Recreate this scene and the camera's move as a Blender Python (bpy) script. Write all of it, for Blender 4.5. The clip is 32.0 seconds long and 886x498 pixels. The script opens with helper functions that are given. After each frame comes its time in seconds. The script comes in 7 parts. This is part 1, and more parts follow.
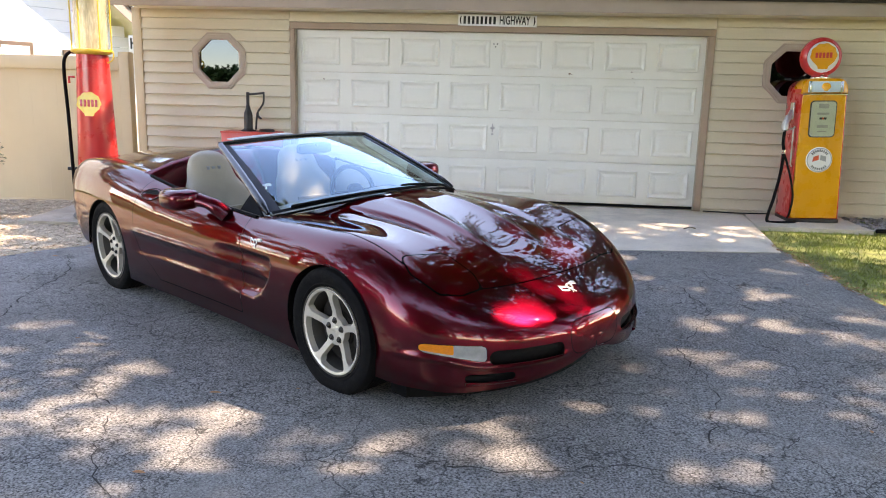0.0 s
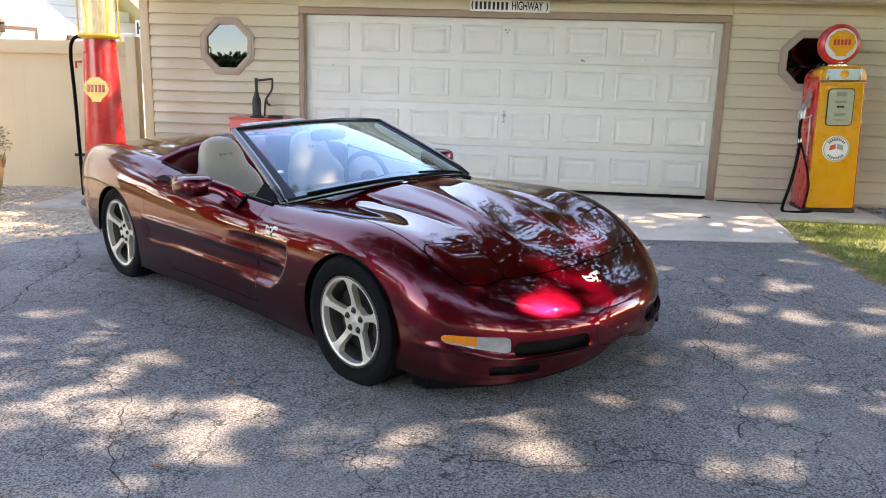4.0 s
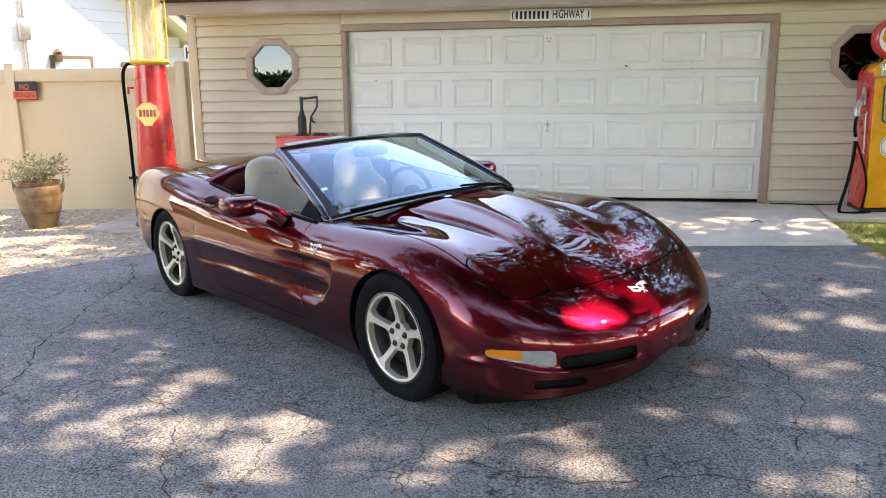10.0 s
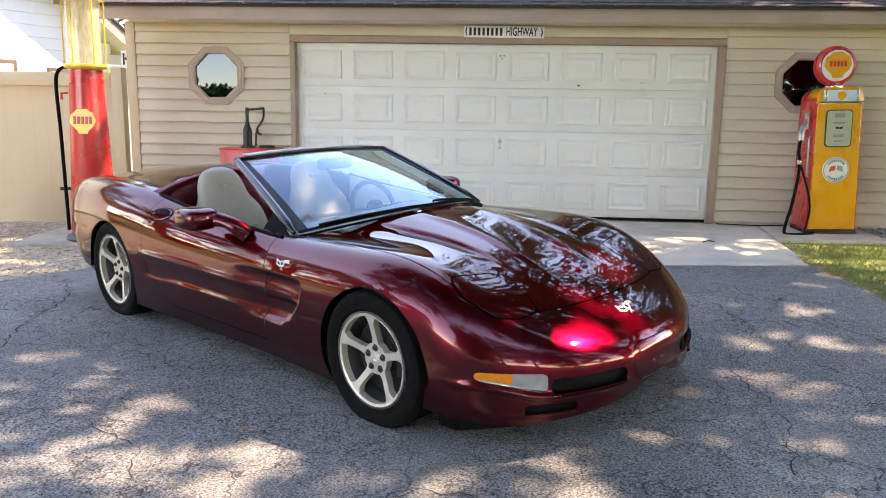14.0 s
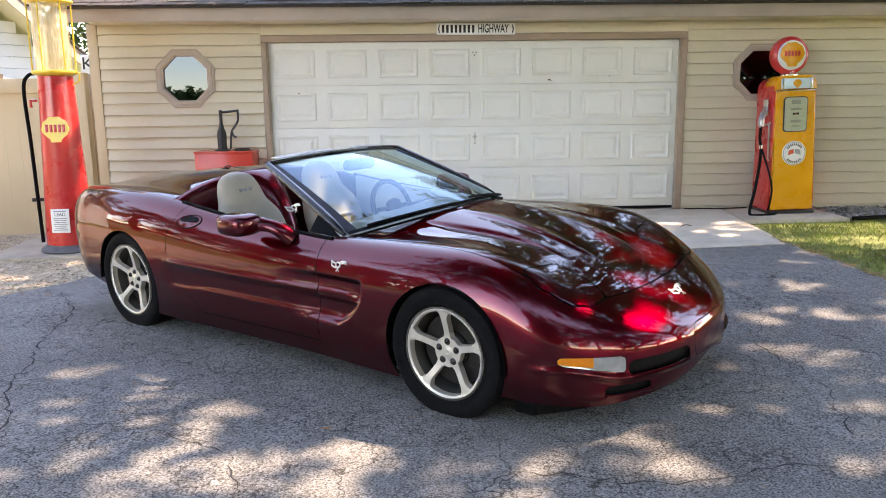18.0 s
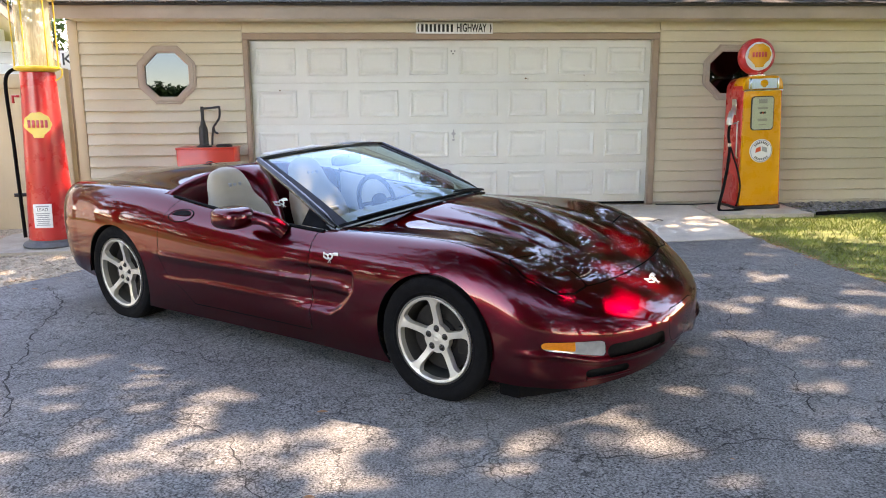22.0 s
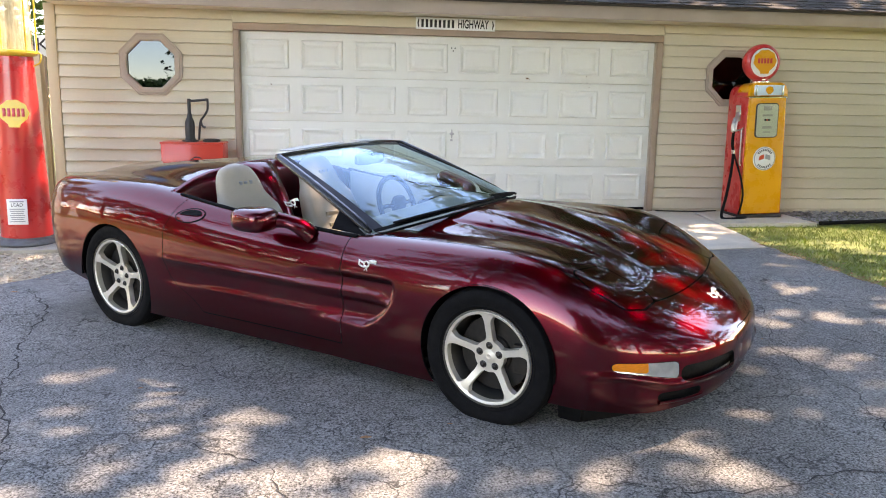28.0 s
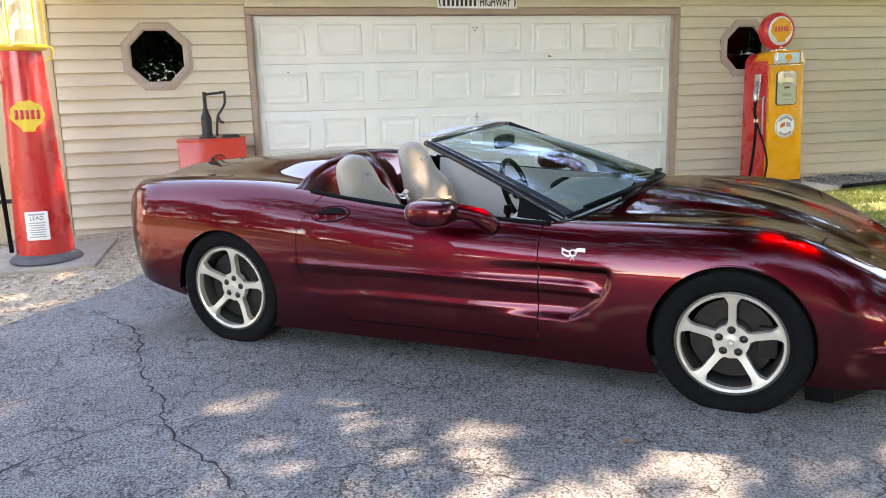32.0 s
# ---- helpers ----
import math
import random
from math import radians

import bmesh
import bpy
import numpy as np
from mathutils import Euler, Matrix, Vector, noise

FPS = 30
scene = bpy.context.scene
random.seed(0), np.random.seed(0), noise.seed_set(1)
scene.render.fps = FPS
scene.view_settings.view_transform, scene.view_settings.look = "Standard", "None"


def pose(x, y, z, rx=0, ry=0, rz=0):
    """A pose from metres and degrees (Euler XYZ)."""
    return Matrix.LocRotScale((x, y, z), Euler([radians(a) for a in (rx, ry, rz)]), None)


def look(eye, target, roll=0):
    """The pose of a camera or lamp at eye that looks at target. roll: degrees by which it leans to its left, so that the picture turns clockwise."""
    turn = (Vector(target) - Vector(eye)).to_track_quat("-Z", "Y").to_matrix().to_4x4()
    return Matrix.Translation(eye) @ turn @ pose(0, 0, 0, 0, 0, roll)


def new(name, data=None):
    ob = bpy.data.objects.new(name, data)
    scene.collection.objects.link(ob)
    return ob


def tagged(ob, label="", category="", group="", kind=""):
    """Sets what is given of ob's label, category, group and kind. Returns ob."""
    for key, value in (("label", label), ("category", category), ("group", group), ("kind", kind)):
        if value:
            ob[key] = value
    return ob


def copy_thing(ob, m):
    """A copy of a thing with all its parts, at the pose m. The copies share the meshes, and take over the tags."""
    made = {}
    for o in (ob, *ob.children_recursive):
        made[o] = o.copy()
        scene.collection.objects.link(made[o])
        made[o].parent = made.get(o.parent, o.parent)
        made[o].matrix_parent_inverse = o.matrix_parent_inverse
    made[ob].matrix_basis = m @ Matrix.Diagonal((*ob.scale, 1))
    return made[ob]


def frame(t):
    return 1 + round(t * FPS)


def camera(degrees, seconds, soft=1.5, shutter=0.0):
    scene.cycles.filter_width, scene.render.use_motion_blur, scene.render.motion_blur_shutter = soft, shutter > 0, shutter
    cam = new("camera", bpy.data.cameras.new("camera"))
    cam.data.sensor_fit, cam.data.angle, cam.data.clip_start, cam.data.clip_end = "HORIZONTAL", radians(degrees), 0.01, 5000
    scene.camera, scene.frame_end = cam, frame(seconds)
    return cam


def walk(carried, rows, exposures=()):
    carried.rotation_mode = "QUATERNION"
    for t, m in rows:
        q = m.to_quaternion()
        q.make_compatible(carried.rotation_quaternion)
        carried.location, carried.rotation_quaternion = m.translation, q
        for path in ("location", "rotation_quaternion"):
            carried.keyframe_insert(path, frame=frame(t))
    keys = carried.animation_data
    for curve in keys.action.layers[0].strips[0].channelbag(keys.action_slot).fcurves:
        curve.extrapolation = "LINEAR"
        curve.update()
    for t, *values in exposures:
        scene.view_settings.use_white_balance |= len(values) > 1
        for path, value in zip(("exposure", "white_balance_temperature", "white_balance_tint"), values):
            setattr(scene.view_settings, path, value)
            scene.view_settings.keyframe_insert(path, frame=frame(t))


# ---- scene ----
cam = camera(60.4, 32.0, soft=1.0)
PATH = [
    (0, (0.322, -9.034, 1.49), (0.135, -7.083, 1.089), 1.5),
    (0.5, (0.295, -9.028, 1.481), (0.103, -7.081, 1.07), 1.7),
    (1, (0.284, -9.019, 1.479), (0.095, -7.075, 1.051), 1.6),
    (1.5, (0.303, -8.954, 1.477), (0.104, -7.012, 1.045), 1.2),
    (2, (0.312, -8.894, 1.473), (0.081, -6.952, 1.055), 1.5),
    (2.5, (0.281, -8.9, 1.462), (0.022, -6.963, 1.033), 1.7),
    (3, (0.25, -8.945, 1.471), (0.039, -7.003, 1.044), 1.7),
    (3.5, (0.235, -8.952, 1.468), (0.063, -7.003, 1.053), 1.8),
    (4, (0.221, -8.959, 1.47), (0.03, -7.016, 1.04), 1.7),
    (4.5, (0.237, -8.944, 1.463), (0.018, -7.01, 0.999), 1.7),
    (6.5, (0.251, -8.938, 1.476), (0.0, -7.011, 1.0), -1.1),
    (7, (0.262, -8.95, 1.486), (-0.017, -7.022, 1.034), -1.2),
    (7.5, (0.269, -8.93, 1.479), (-0.021, -6.995, 1.06), -1.2),
    (8, (0.263, -8.931, 1.481), (-0.026, -6.994, 1.074), -1.0),
    (8.5, (0.261, -8.933, 1.483), (-0.039, -6.996, 1.083), -1.0),
    (9, (0.263, -8.936, 1.487), (-0.053, -6.998, 1.103), -1.0),
    (9.5, (0.258, -8.934, 1.482), (-0.065, -6.999, 1.095), -0.8),
    (10, (0.253, -8.94, 1.486), (-0.068, -7.008, 1.081), -0.6),
    (10.5, (0.242, -8.956, 1.482), (-0.071, -7.024, 1.07), -0.4),
    (11, (0.237, -8.946, 1.474), (-0.05, -7.014, 1.045), -0.4),
    (11.5, (0.207, -8.94, 1.473), (-0.03, -7.002, 1.043), -0.1),
    (12, (0.112, -8.945, 1.47), (-0.085, -6.998, 1.058), -0.1),
    (12.5, (0.033, -8.973, 1.465), (-0.122, -7.022, 1.054), -0.1),
    (13, (0.019, -8.94, 1.458), (-0.085, -6.987, 1.039), 0.7),
    (13.5, (0.013, -8.86, 1.465), (-0.085, -6.9, 1.082), 1.0),
    (14, (-0.008, -8.792, 1.445), (-0.147, -6.829, 1.087), 0.9),
    (14.5, (-0.08, -8.795, 1.435), (-0.187, -6.838, 1.033), 0.2),
    (16.5, (-0.406, -8.738, 1.448), (-0.433, -6.777, 1.053), -0.8),
    (17, (-0.489, -8.783, 1.461), (-0.482, -6.821, 1.073), -0.8),
    (17.5, (-0.603, -8.872, 1.477), (-0.563, -6.907, 1.107), -0.8),
    (18, (-0.662, -8.925, 1.468), (-0.602, -6.96, 1.097), -0.7),
    (18.5, (-0.684, -8.946, 1.47), (-0.605, -6.987, 1.078), -0.0),
    (19, (-0.699, -8.988, 1.46), (-0.622, -7.03, 1.058), 1.3),
    (19.5, (-0.668, -9.029, 1.467), (-0.641, -7.069, 1.071), 1.0),
    (20, (-0.606, -9.082, 1.47), (-0.614, -7.12, 1.079), 0.1),
    (20.5, (-0.581, -9.128, 1.468), (-0.598, -7.169, 1.063), 0.6),
    (21, (-0.583, -9.132, 1.471), (-0.575, -7.174, 1.067), 0.2),
    (21.5, (-0.669, -9.1, 1.473), (-0.585, -7.14, 1.081), -0.7),
    (22, (-0.75, -9.106, 1.476), (-0.618, -7.147, 1.097), -0.4),
    (22.5, (-0.795, -9.141, 1.476), (-0.637, -7.179, 1.118), -0.1),
    (23, (-0.822, -9.171, 1.481), (-0.665, -7.204, 1.152), -0.2),
    (23.5, (-0.837, -9.141, 1.469), (-0.725, -7.172, 1.139), -0.2),
    (24, (-0.835, -9.077, 1.457), (-0.763, -7.113, 1.087), -0.8),
    (24.5, (-0.814, -8.984, 1.466), (-0.771, -7.023, 1.073), -1.4),
    (25, (-0.806, -8.941, 1.459), (-0.754, -6.982, 1.059), -1.4),
    (25.5, (-0.853, -8.932, 1.464), (-0.724, -6.974, 1.073), -0.5),
    (27.5, (-1.126, -8.848, 1.451), (-0.864, -6.902, 1.072), 0.6),
    (28, (-1.163, -8.736, 1.448), (-0.921, -6.787, 1.072), 1.1),
    (28.5, (-1.234, -8.595, 1.451), (-0.992, -6.642, 1.092), 1.1),
    (29, (-1.405, -8.583, 1.458), (-1.086, -6.644, 1.088), -0.1),
    (29.5, (-1.586, -8.577, 1.449), (-1.211, -6.657, 1.034), -0.2),
    (30, (-1.741, -8.455, 1.426), (-1.418, -6.527, 1.004), -0.6),
    (30.5, (-1.888, -8.326, 1.428), (-1.606, -6.383, 1.048), -1.8),
    (31, (-2.075, -8.34, 1.422), (-1.689, -6.415, 1.04), -1.5),
    (31.5, (-2.264, -8.324, 1.408), (-1.793, -6.424, 1.001), -0.2),
    (32, (-2.443, -8.182, 1.396), (-1.975, -6.28, 0.989), -1.5),
]
walk(cam, [(t, look(eye, target, roll)) for t, eye, target, roll in PATH], [(0.0, 3.45, 9000, 25), (24.0, 3.52, 9200, 26), (28.0, 3.60, 9200, 25), (32.0, 3.74, 9300, 24)])

# ---- light ----
SUN_TO = Vector((0.600, 0.210, 0.773)).normalized()
world = bpy.data.worlds.new("sky")
scene.world = world
world.use_nodes = True
wn, wl = world.node_tree.nodes, world.node_tree.links
sky = wn.new("ShaderNodeTexSky")
sky.sky_type = "NISHITA"
sky.sun_disc = False
sky.sun_elevation = math.asin(SUN_TO.z)
sky.sun_rotation = math.atan2(SUN_TO.x, SUN_TO.y)
sky.air_density, sky.dust_density, sky.ozone_density = 1.0, 0.0, 1.5
sky.altitude = 1200
wl.new(sky.outputs[0], wn["Background"].inputs[0])
wn["Background"].inputs[1].default_value = 0.15
sun = new("sun", bpy.data.lights.new("sun", "SUN"))
sun.data.energy, sun.data.angle, sun.data.color = 1.4, radians(0.7), (1.0, 0.96, 0.90)
sun.matrix_world = look(SUN_TO * 30, (0, 0, 0))


# ---- materials ----
def rgba(c):
    return (*c, 1.0)


def surface(name, base, rough=0.6, metal=0.0, var=0.18, scale=6.0, grain=0.0, grain_scale=180.0, bump=0.0, bump_scale=120.0,
            stain=None, stain_scale=1.2, stain_amount=0.5, coat=0.0, spec=0.5, rvar=0.1, per_object=0.0, stretch=(1, 1, 1), trans=0.0, ior=1.45):
    """A procedural surface: colour drift at a large scale, grain at a small one, stains with an outline, and fine relief."""
    m = bpy.data.materials.new(name)
    m.use_nodes = True
    n, l = m.node_tree.nodes, m.node_tree.links
    b = n["Principled BSDF"]
    b.inputs["Roughness"].default_value, b.inputs["Metallic"].default_value = rough, metal
    b.inputs["Specular IOR Level"].default_value = spec
    b.inputs["Coat Weight"].default_value, b.inputs["Coat Roughness"].default_value = coat, 0.03
    b.inputs["Transmission Weight"].default_value, b.inputs["IOR"].default_value = trans, ior
    tc = n.new("ShaderNodeTexCoord")
    mp = n.new("ShaderNodeMapping")
    mp.inputs["Scale"].default_value = stretch
    l.new(tc.outputs["Object"], mp.inputs["Vector"])
    if per_object:
        oi = n.new("ShaderNodeObjectInfo")
        mul = n.new("ShaderNodeMath")
        mul.operation, mul.inputs[1].default_value = "MULTIPLY", 37.0
        l.new(oi.outputs["Random"], mul.inputs[0])
        l.new(mul.outputs[0], mp.inputs["Location"])

    def noise_at(sc, detail=4.0, rough_=0.6):
        t = n.new("ShaderNodeTexNoise")
        t.inputs["Scale"].default_value, t.inputs["Detail"].default_value, t.inputs["Roughness"].default_value = sc, detail, rough_
        l.new(mp.outputs[0], t.inputs["Vector"])
        return t.outputs["Fac"]

    def ramp(src, lo, hi, a, bb):
        r = n.new("ShaderNodeMapRange")
        for i, v in enumerate((lo, hi, a, bb)):
            r.inputs[1 + i].default_value = v
        l.new(src, r.inputs[0])
        return r.outputs[0]

    def mix(fac, a, bb, blend="MIX"):
        x = n.new("ShaderNodeMix")
        x.data_type, x.blend_type = "RGBA", blend
        for sock, v in ((x.inputs[0], fac), (x.inputs[6], a), (x.inputs[7], bb)):
            if isinstance(v, (float, int)):
                sock.default_value = v
            elif isinstance(v, tuple):
                sock.default_value = v
            else:
                l.new(v, sock)
        return x.outputs[2]

    lo, hi = tuple(c * (1 - var) for c in base), tuple(min(1.0, c * (1 + var)) for c in base)
    col = mix(ramp(noise_at(scale), 0.3, 0.7, 0, 1), rgba(lo), rgba(hi))
    if per_object:
        oi2 = n.new("ShaderNodeObjectInfo")
        col = mix(1.0, col, mix(ramp(oi2.outputs["Random"], 0, 1, 0, 1), rgba((1 - per_object,) * 3), rgba((1 + per_object,) * 3)), "MULTIPLY")
    if grain:
        g = ramp(noise_at(grain_scale, 2.0), 0.3, 0.7, 1 - grain, 1 + grain)
        gc = n.new("ShaderNodeCombineColor")
        for i in range(3):
            l.new(g, gc.inputs[i])
        col = mix(1.0, col, gc.outputs[0], "MULTIPLY")
    if stain:
        col = mix(ramp(noise_at(stain_scale, 5.0, 0.65), 0.52, 0.66, 0, stain_amount), col, rgba(stain))
    l.new(col, b.inputs["Base Color"])
    if rvar:
        l.new(ramp(noise_at(scale * 2.3), 0.3, 0.7, max(0.02, rough - rvar), min(1, rough + rvar)), b.inputs["Roughness"])
    if bump:
        bp = n.new("ShaderNodeBump")
        bp.inputs["Strength"].default_value, bp.inputs["Distance"].default_value = bump, 0.004
        l.new(noise_at(bump_scale, 3.0), bp.inputs["Height"])
        l.new(bp.outputs[0], b.inputs["Normal"])
    return m


def asphalt_surface():
    m = surface("asphalt", (0.190, 0.188, 0.178), 0.85, var=0.20, scale=0.8, grain=0.95, grain_scale=100, bump=1.0, bump_scale=110,
                stain=(0.238, 0.230, 0.212), stain_scale=0.9, stain_amount=0.5, spec=0.35)
    n, l = m.node_tree.nodes, m.node_tree.links
    b = n["Principled BSDF"]
    src = b.inputs["Base Color"].links[0].from_socket
    tc = n.new("ShaderNodeTexCoord")
    vor = n.new("ShaderNodeTexVoronoi")
    vor.inputs["Scale"].default_value = 150
    l.new(tc.outputs["Object"], vor.inputs["Vector"])
    r = n.new("ShaderNodeMapRange")
    for i, v in enumerate((0.80, 1.0, 0.0, 0.75)):
        r.inputs[1 + i].default_value = v
    sep = n.new("ShaderNodeSeparateColor")
    l.new(vor.outputs["Color"], sep.inputs[0])
    l.new(sep.outputs[0], r.inputs[0])
    mx = n.new("ShaderNodeMix")
    mx.data_type = "RGBA"
    l.new(r.outputs[0], mx.inputs[0])
    l.new(src, mx.inputs[6])
    mx.inputs[7].default_value = (0.36, 0.35, 0.33, 1)
    # fine cracking: two webs of thin dark lines, broken up by noise
    wob = n.new("ShaderNodeTexNoise")
    wob.inputs["Scale"].default_value, wob.inputs["Detail"].default_value = 9.0, 4.0
    l.new(tc.outputs["Object"], wob.inputs["Vector"])
    add = n.new("ShaderNodeMix")
    add.data_type = "VECTOR"
    add.inputs[0].default_value = 0.16
    l.new(tc.outputs["Object"], add.inputs[4])
    l.new(wob.outputs["Color"], add.inputs[5])
    last = mx.outputs[2]
    for size, thin_, wide, patch, lo_, hi_ in ((4.2, 0.004, 0.020, 1.7, 0.44, 0.58), (10.5, 0.006, 0.034, 2.6, 0.47, 0.60)):
        cr = n.new("ShaderNodeTexVoronoi")
        cr.feature = "DISTANCE_TO_EDGE"
        cr.inputs["Scale"].default_value = size
        l.new(add.outputs[1], cr.inputs["Vector"])
        line = n.new("ShaderNodeMapRange")
        for i, v in enumerate((thin_, wide, 1.0, 0.0)):
            line.inputs[1 + i].default_value = v
        l.new(cr.outputs["Distance"], line.inputs[0])
        brk = n.new("ShaderNodeTexNoise")
        brk.inputs["Scale"].default_value, brk.inputs["Detail"].default_value = patch, 5.0
        l.new(tc.outputs["Object"], brk.inputs["Vector"])
        br = n.new("ShaderNodeMapRange")
        for i, v in enumerate((lo_, hi_, 0.0, 0.8)):
            br.inputs[1 + i].default_value = v
        l.new(brk.outputs["Fac"], br.inputs[0])
        ml = n.new("ShaderNodeMath")
        ml.operation = "MULTIPLY"
        l.new(line.outputs[0], ml.inputs[0])
        l.new(br.outputs[0], ml.inputs[1])
        m2 = n.new("ShaderNodeMix")
        m2.data_type = "RGBA"
        l.new(ml.outputs[0], m2.inputs[0])
        l.new(last, m2.inputs[6])
        m2.inputs[7].default_value = (0.018, 0.018, 0.018, 1)
        last = m2.outputs[2]
    for nd in n:
        if nd.bl_idname == "ShaderNodeBump":
            nd.inputs["Distance"].default_value = 0.009
    # worn aggregate: lighter and darker blotches a few centimetres wide
    mott = n.new("ShaderNodeTexNoise")
    mott.inputs["Scale"].default_value, mott.inputs["Detail"].default_value, mott.inputs["Roughness"].default_value = 13.0, 7.0, 0.8
    l.new(tc.outputs["Object"], mott.inputs["Vector"])
    mm = n.new("ShaderNodeMapRange")
    for i, v in enumerate((0.32, 0.68, 0.80, 1.20)):
        mm.inputs[1 + i].default_value = v
    l.new(mott.outputs["Fac"], mm.inputs[0])
    mc = n.new("ShaderNodeCombineColor")
    for i in range(3):
        l.new(mm.outputs[0], mc.inputs[i])
    m3 = n.new("ShaderNodeMix")
    m3.data_type, m3.blend_type = "RGBA", "MULTIPLY"
    m3.inputs[0].default_value = 1.0
    l.new(m2.outputs[2], m3.inputs[6])
    l.new(mc.outputs[0], m3.inputs[7])
    l.new(m3.outputs[2], b.inputs["Base Color"])
    return m


def paint_surface(name, base, flake=0.55):
    """Metallic car paint under a clear coat."""
    m = bpy.data.materials.new(name)
    m.use_nodes = True
    n, l = m.node_tree.nodes, m.node_tree.links
    b = n["Principled BSDF"]
    tc = n.new("ShaderNodeTexCoord")
    fl = n.new("ShaderNodeTexVoronoi")
    fl.inputs["Scale"].default_value = 900
    l.new(tc.outputs["Object"], fl.inputs["Vector"])
    sep = n.new("ShaderNodeSeparateColor")
    l.new(fl.outputs["Color"], sep.inputs[0])
    mr = n.new("ShaderNodeMapRange")
    for i, v in enumerate((0.0, 1.0, 0.7, 1.35)):
        mr.inputs[1 + i].default_value = v
    l.new(sep.outputs[0], mr.inputs[0])
    mx = n.new("ShaderNodeMix")
    mx.data_type, mx.blend_type = "RGBA", "MULTIPLY"
    mx.inputs[0].default_value = 1.0
    mx.inputs[6].default_value = rgba(base)
    cc = n.new("ShaderNodeCombineColor")
    for i in range(3):
        l.new(mr.outputs[0], cc.inputs[i])
    l.new(cc.outputs[0], mx.inputs[7])
    l.new(mx.outputs[2], b.inputs["Base Color"])
    b.inputs["Metallic"].default_value = flake
    b.inputs["Roughness"].default_value = 0.32
    b.inputs["Coat Weight"].default_value, b.inputs["Coat Roughness"].default_value = 1.0, 0.012
    b.inputs["Specular Tint"].default_value = (0.22, 0.005, 0.014, 1)
    b.inputs["Coat IOR"].default_value = 1.47
    return m


def glass_surface(name, tint=(0.9, 0.95, 0.95), rough=0.0, clear=0.85, gloss=0.08, sheen=(1, 1, 1)):
    """Thin glass: mostly see-through, with a mirror gloss that Fresnel drives."""
    m = bpy.data.materials.new(name)
    m.use_nodes = True
    n, l = m.node_tree.nodes, m.node_tree.links
    n.remove(n["Principled BSDF"])
    out = n["Material Output"]
    tr = n.new("ShaderNodeBsdfTransparent")
    tr.inputs[0].default_value = rgba(tuple(c * clear for c in tint))
    gl = n.new("ShaderNodeBsdfGlossy")
    gl.inputs["Roughness"].default_value = rough
    gl.inputs["Color"].default_value = rgba(sheen)
    lw = n.new("ShaderNodeLayerWeight")
    pw = n.new("ShaderNodeMath")
    pw.operation, pw.inputs[1].default_value = "POWER", 4.0
    l.new(lw.outputs["Facing"], pw.inputs[0])
    fr = n.new("ShaderNodeMapRange")
    fr.inputs[3].default_value, fr.inputs[4].default_value = gloss, 1.0
    l.new(pw.outputs[0], fr.inputs[0])
    mx = n.new("ShaderNodeMixShader")
    l.new(fr.outputs[0], mx.inputs[0])
    l.new(tr.outputs[0], mx.inputs[1])
    l.new(gl.outputs[0], mx.inputs[2])
    l.new(mx.outputs[0], out.inputs[0])
    return m


M_ASPHALT = asphalt_surface()
M_CONCRETE = surface("concrete", (0.67, 0.595, 0.485), 0.9, var=0.12, scale=2.5, grain=0.12, grain_scale=220, bump=0.4, bump_scale=160, stain=(0.27, 0.25, 0.22), stain_scale=1.6, stain_amount=0.35)
M_SOIL = surface("soil", (0.13, 0.10, 0.065), 0.95, var=0.35, scale=5, grain=0.4, grain_scale=90, bump=0.8, bump_scale=60)
M_LAWN = surface("lawn_base", (0.15, 0.175, 0.05), 0.95, var=0.4, scale=9, grain=0.45, grain_scale=120, bump=0.8, bump_scale=90)
M_BLADE = surface("grass_blade", (0.25, 0.30, 0.075), 0.6, var=0.45, scale=4, spec=0.3)
M_GRAVEL = surface("gravel_bed", (0.44, 0.36, 0.26), 0.95, var=0.25, scale=18, grain=0.45, grain_scale=110, bump=1.0, bump_scale=70)
M_STONE = surface("pebble", (0.525, 0.43, 0.315), 0.85, var=0.45, scale=14, bump=0.3)
M_RIVER = surface("river_pebble", (0.36, 0.35, 0.33), 0.8, var=0.55, scale=14, bump=0.3)
M_SIDING = surface("vinyl_siding", (0.635, 0.565, 0.425), 0.55, var=0.05, scale=1.4, grain=0.03, grain_scale=60, bump=0.15, bump_scale=45, stain=(0.55, 0.46, 0.33), stain_scale=2.2, stain_amount=0.18, per_object=0.025, stretch=(0.5, 1, 3))
M_TRIM = surface("taupe_trim", (0.37, 0.27, 0.20), 0.6, var=0.08, scale=3, grain=0.05, bump=0.15)
M_FASCIA = surface("taupe_fascia", (0.40, 0.32, 0.26), 0.6, var=0.08, scale=2, stain=(0.3, 0.25, 0.2), stain_amount=0.25, bump=0.15)
M_DOOR = surface("door_white", (0.765, 0.765, 0.705), 0.5, var=0.03, scale=2.5, grain=0.02, bump=0.12, bump_scale=70, stain=(0.68, 0.665, 0.58), stain_scale=1.6, stain_amount=0.3)
M_SHINGLE = surface("shingle", (0.054, 0.046, 0.040), 0.95, var=0.35, scale=8, grain=0.4, grain_scale=260, bump=0.8, bump_scale=220, per_object=0.18)
M_FENCE = surface("vinyl_fence", (0.56, 0.435, 0.28), 0.5, var=0.05, scale=1.0, stain=(0.55, 0.46, 0.33), stain_scale=1.5, stain_amount=0.15, bump=0.05)
M_WHITE = surface("white_house_siding", (0.86, 0.85, 0.81), 0.6, var=0.05, scale=1)
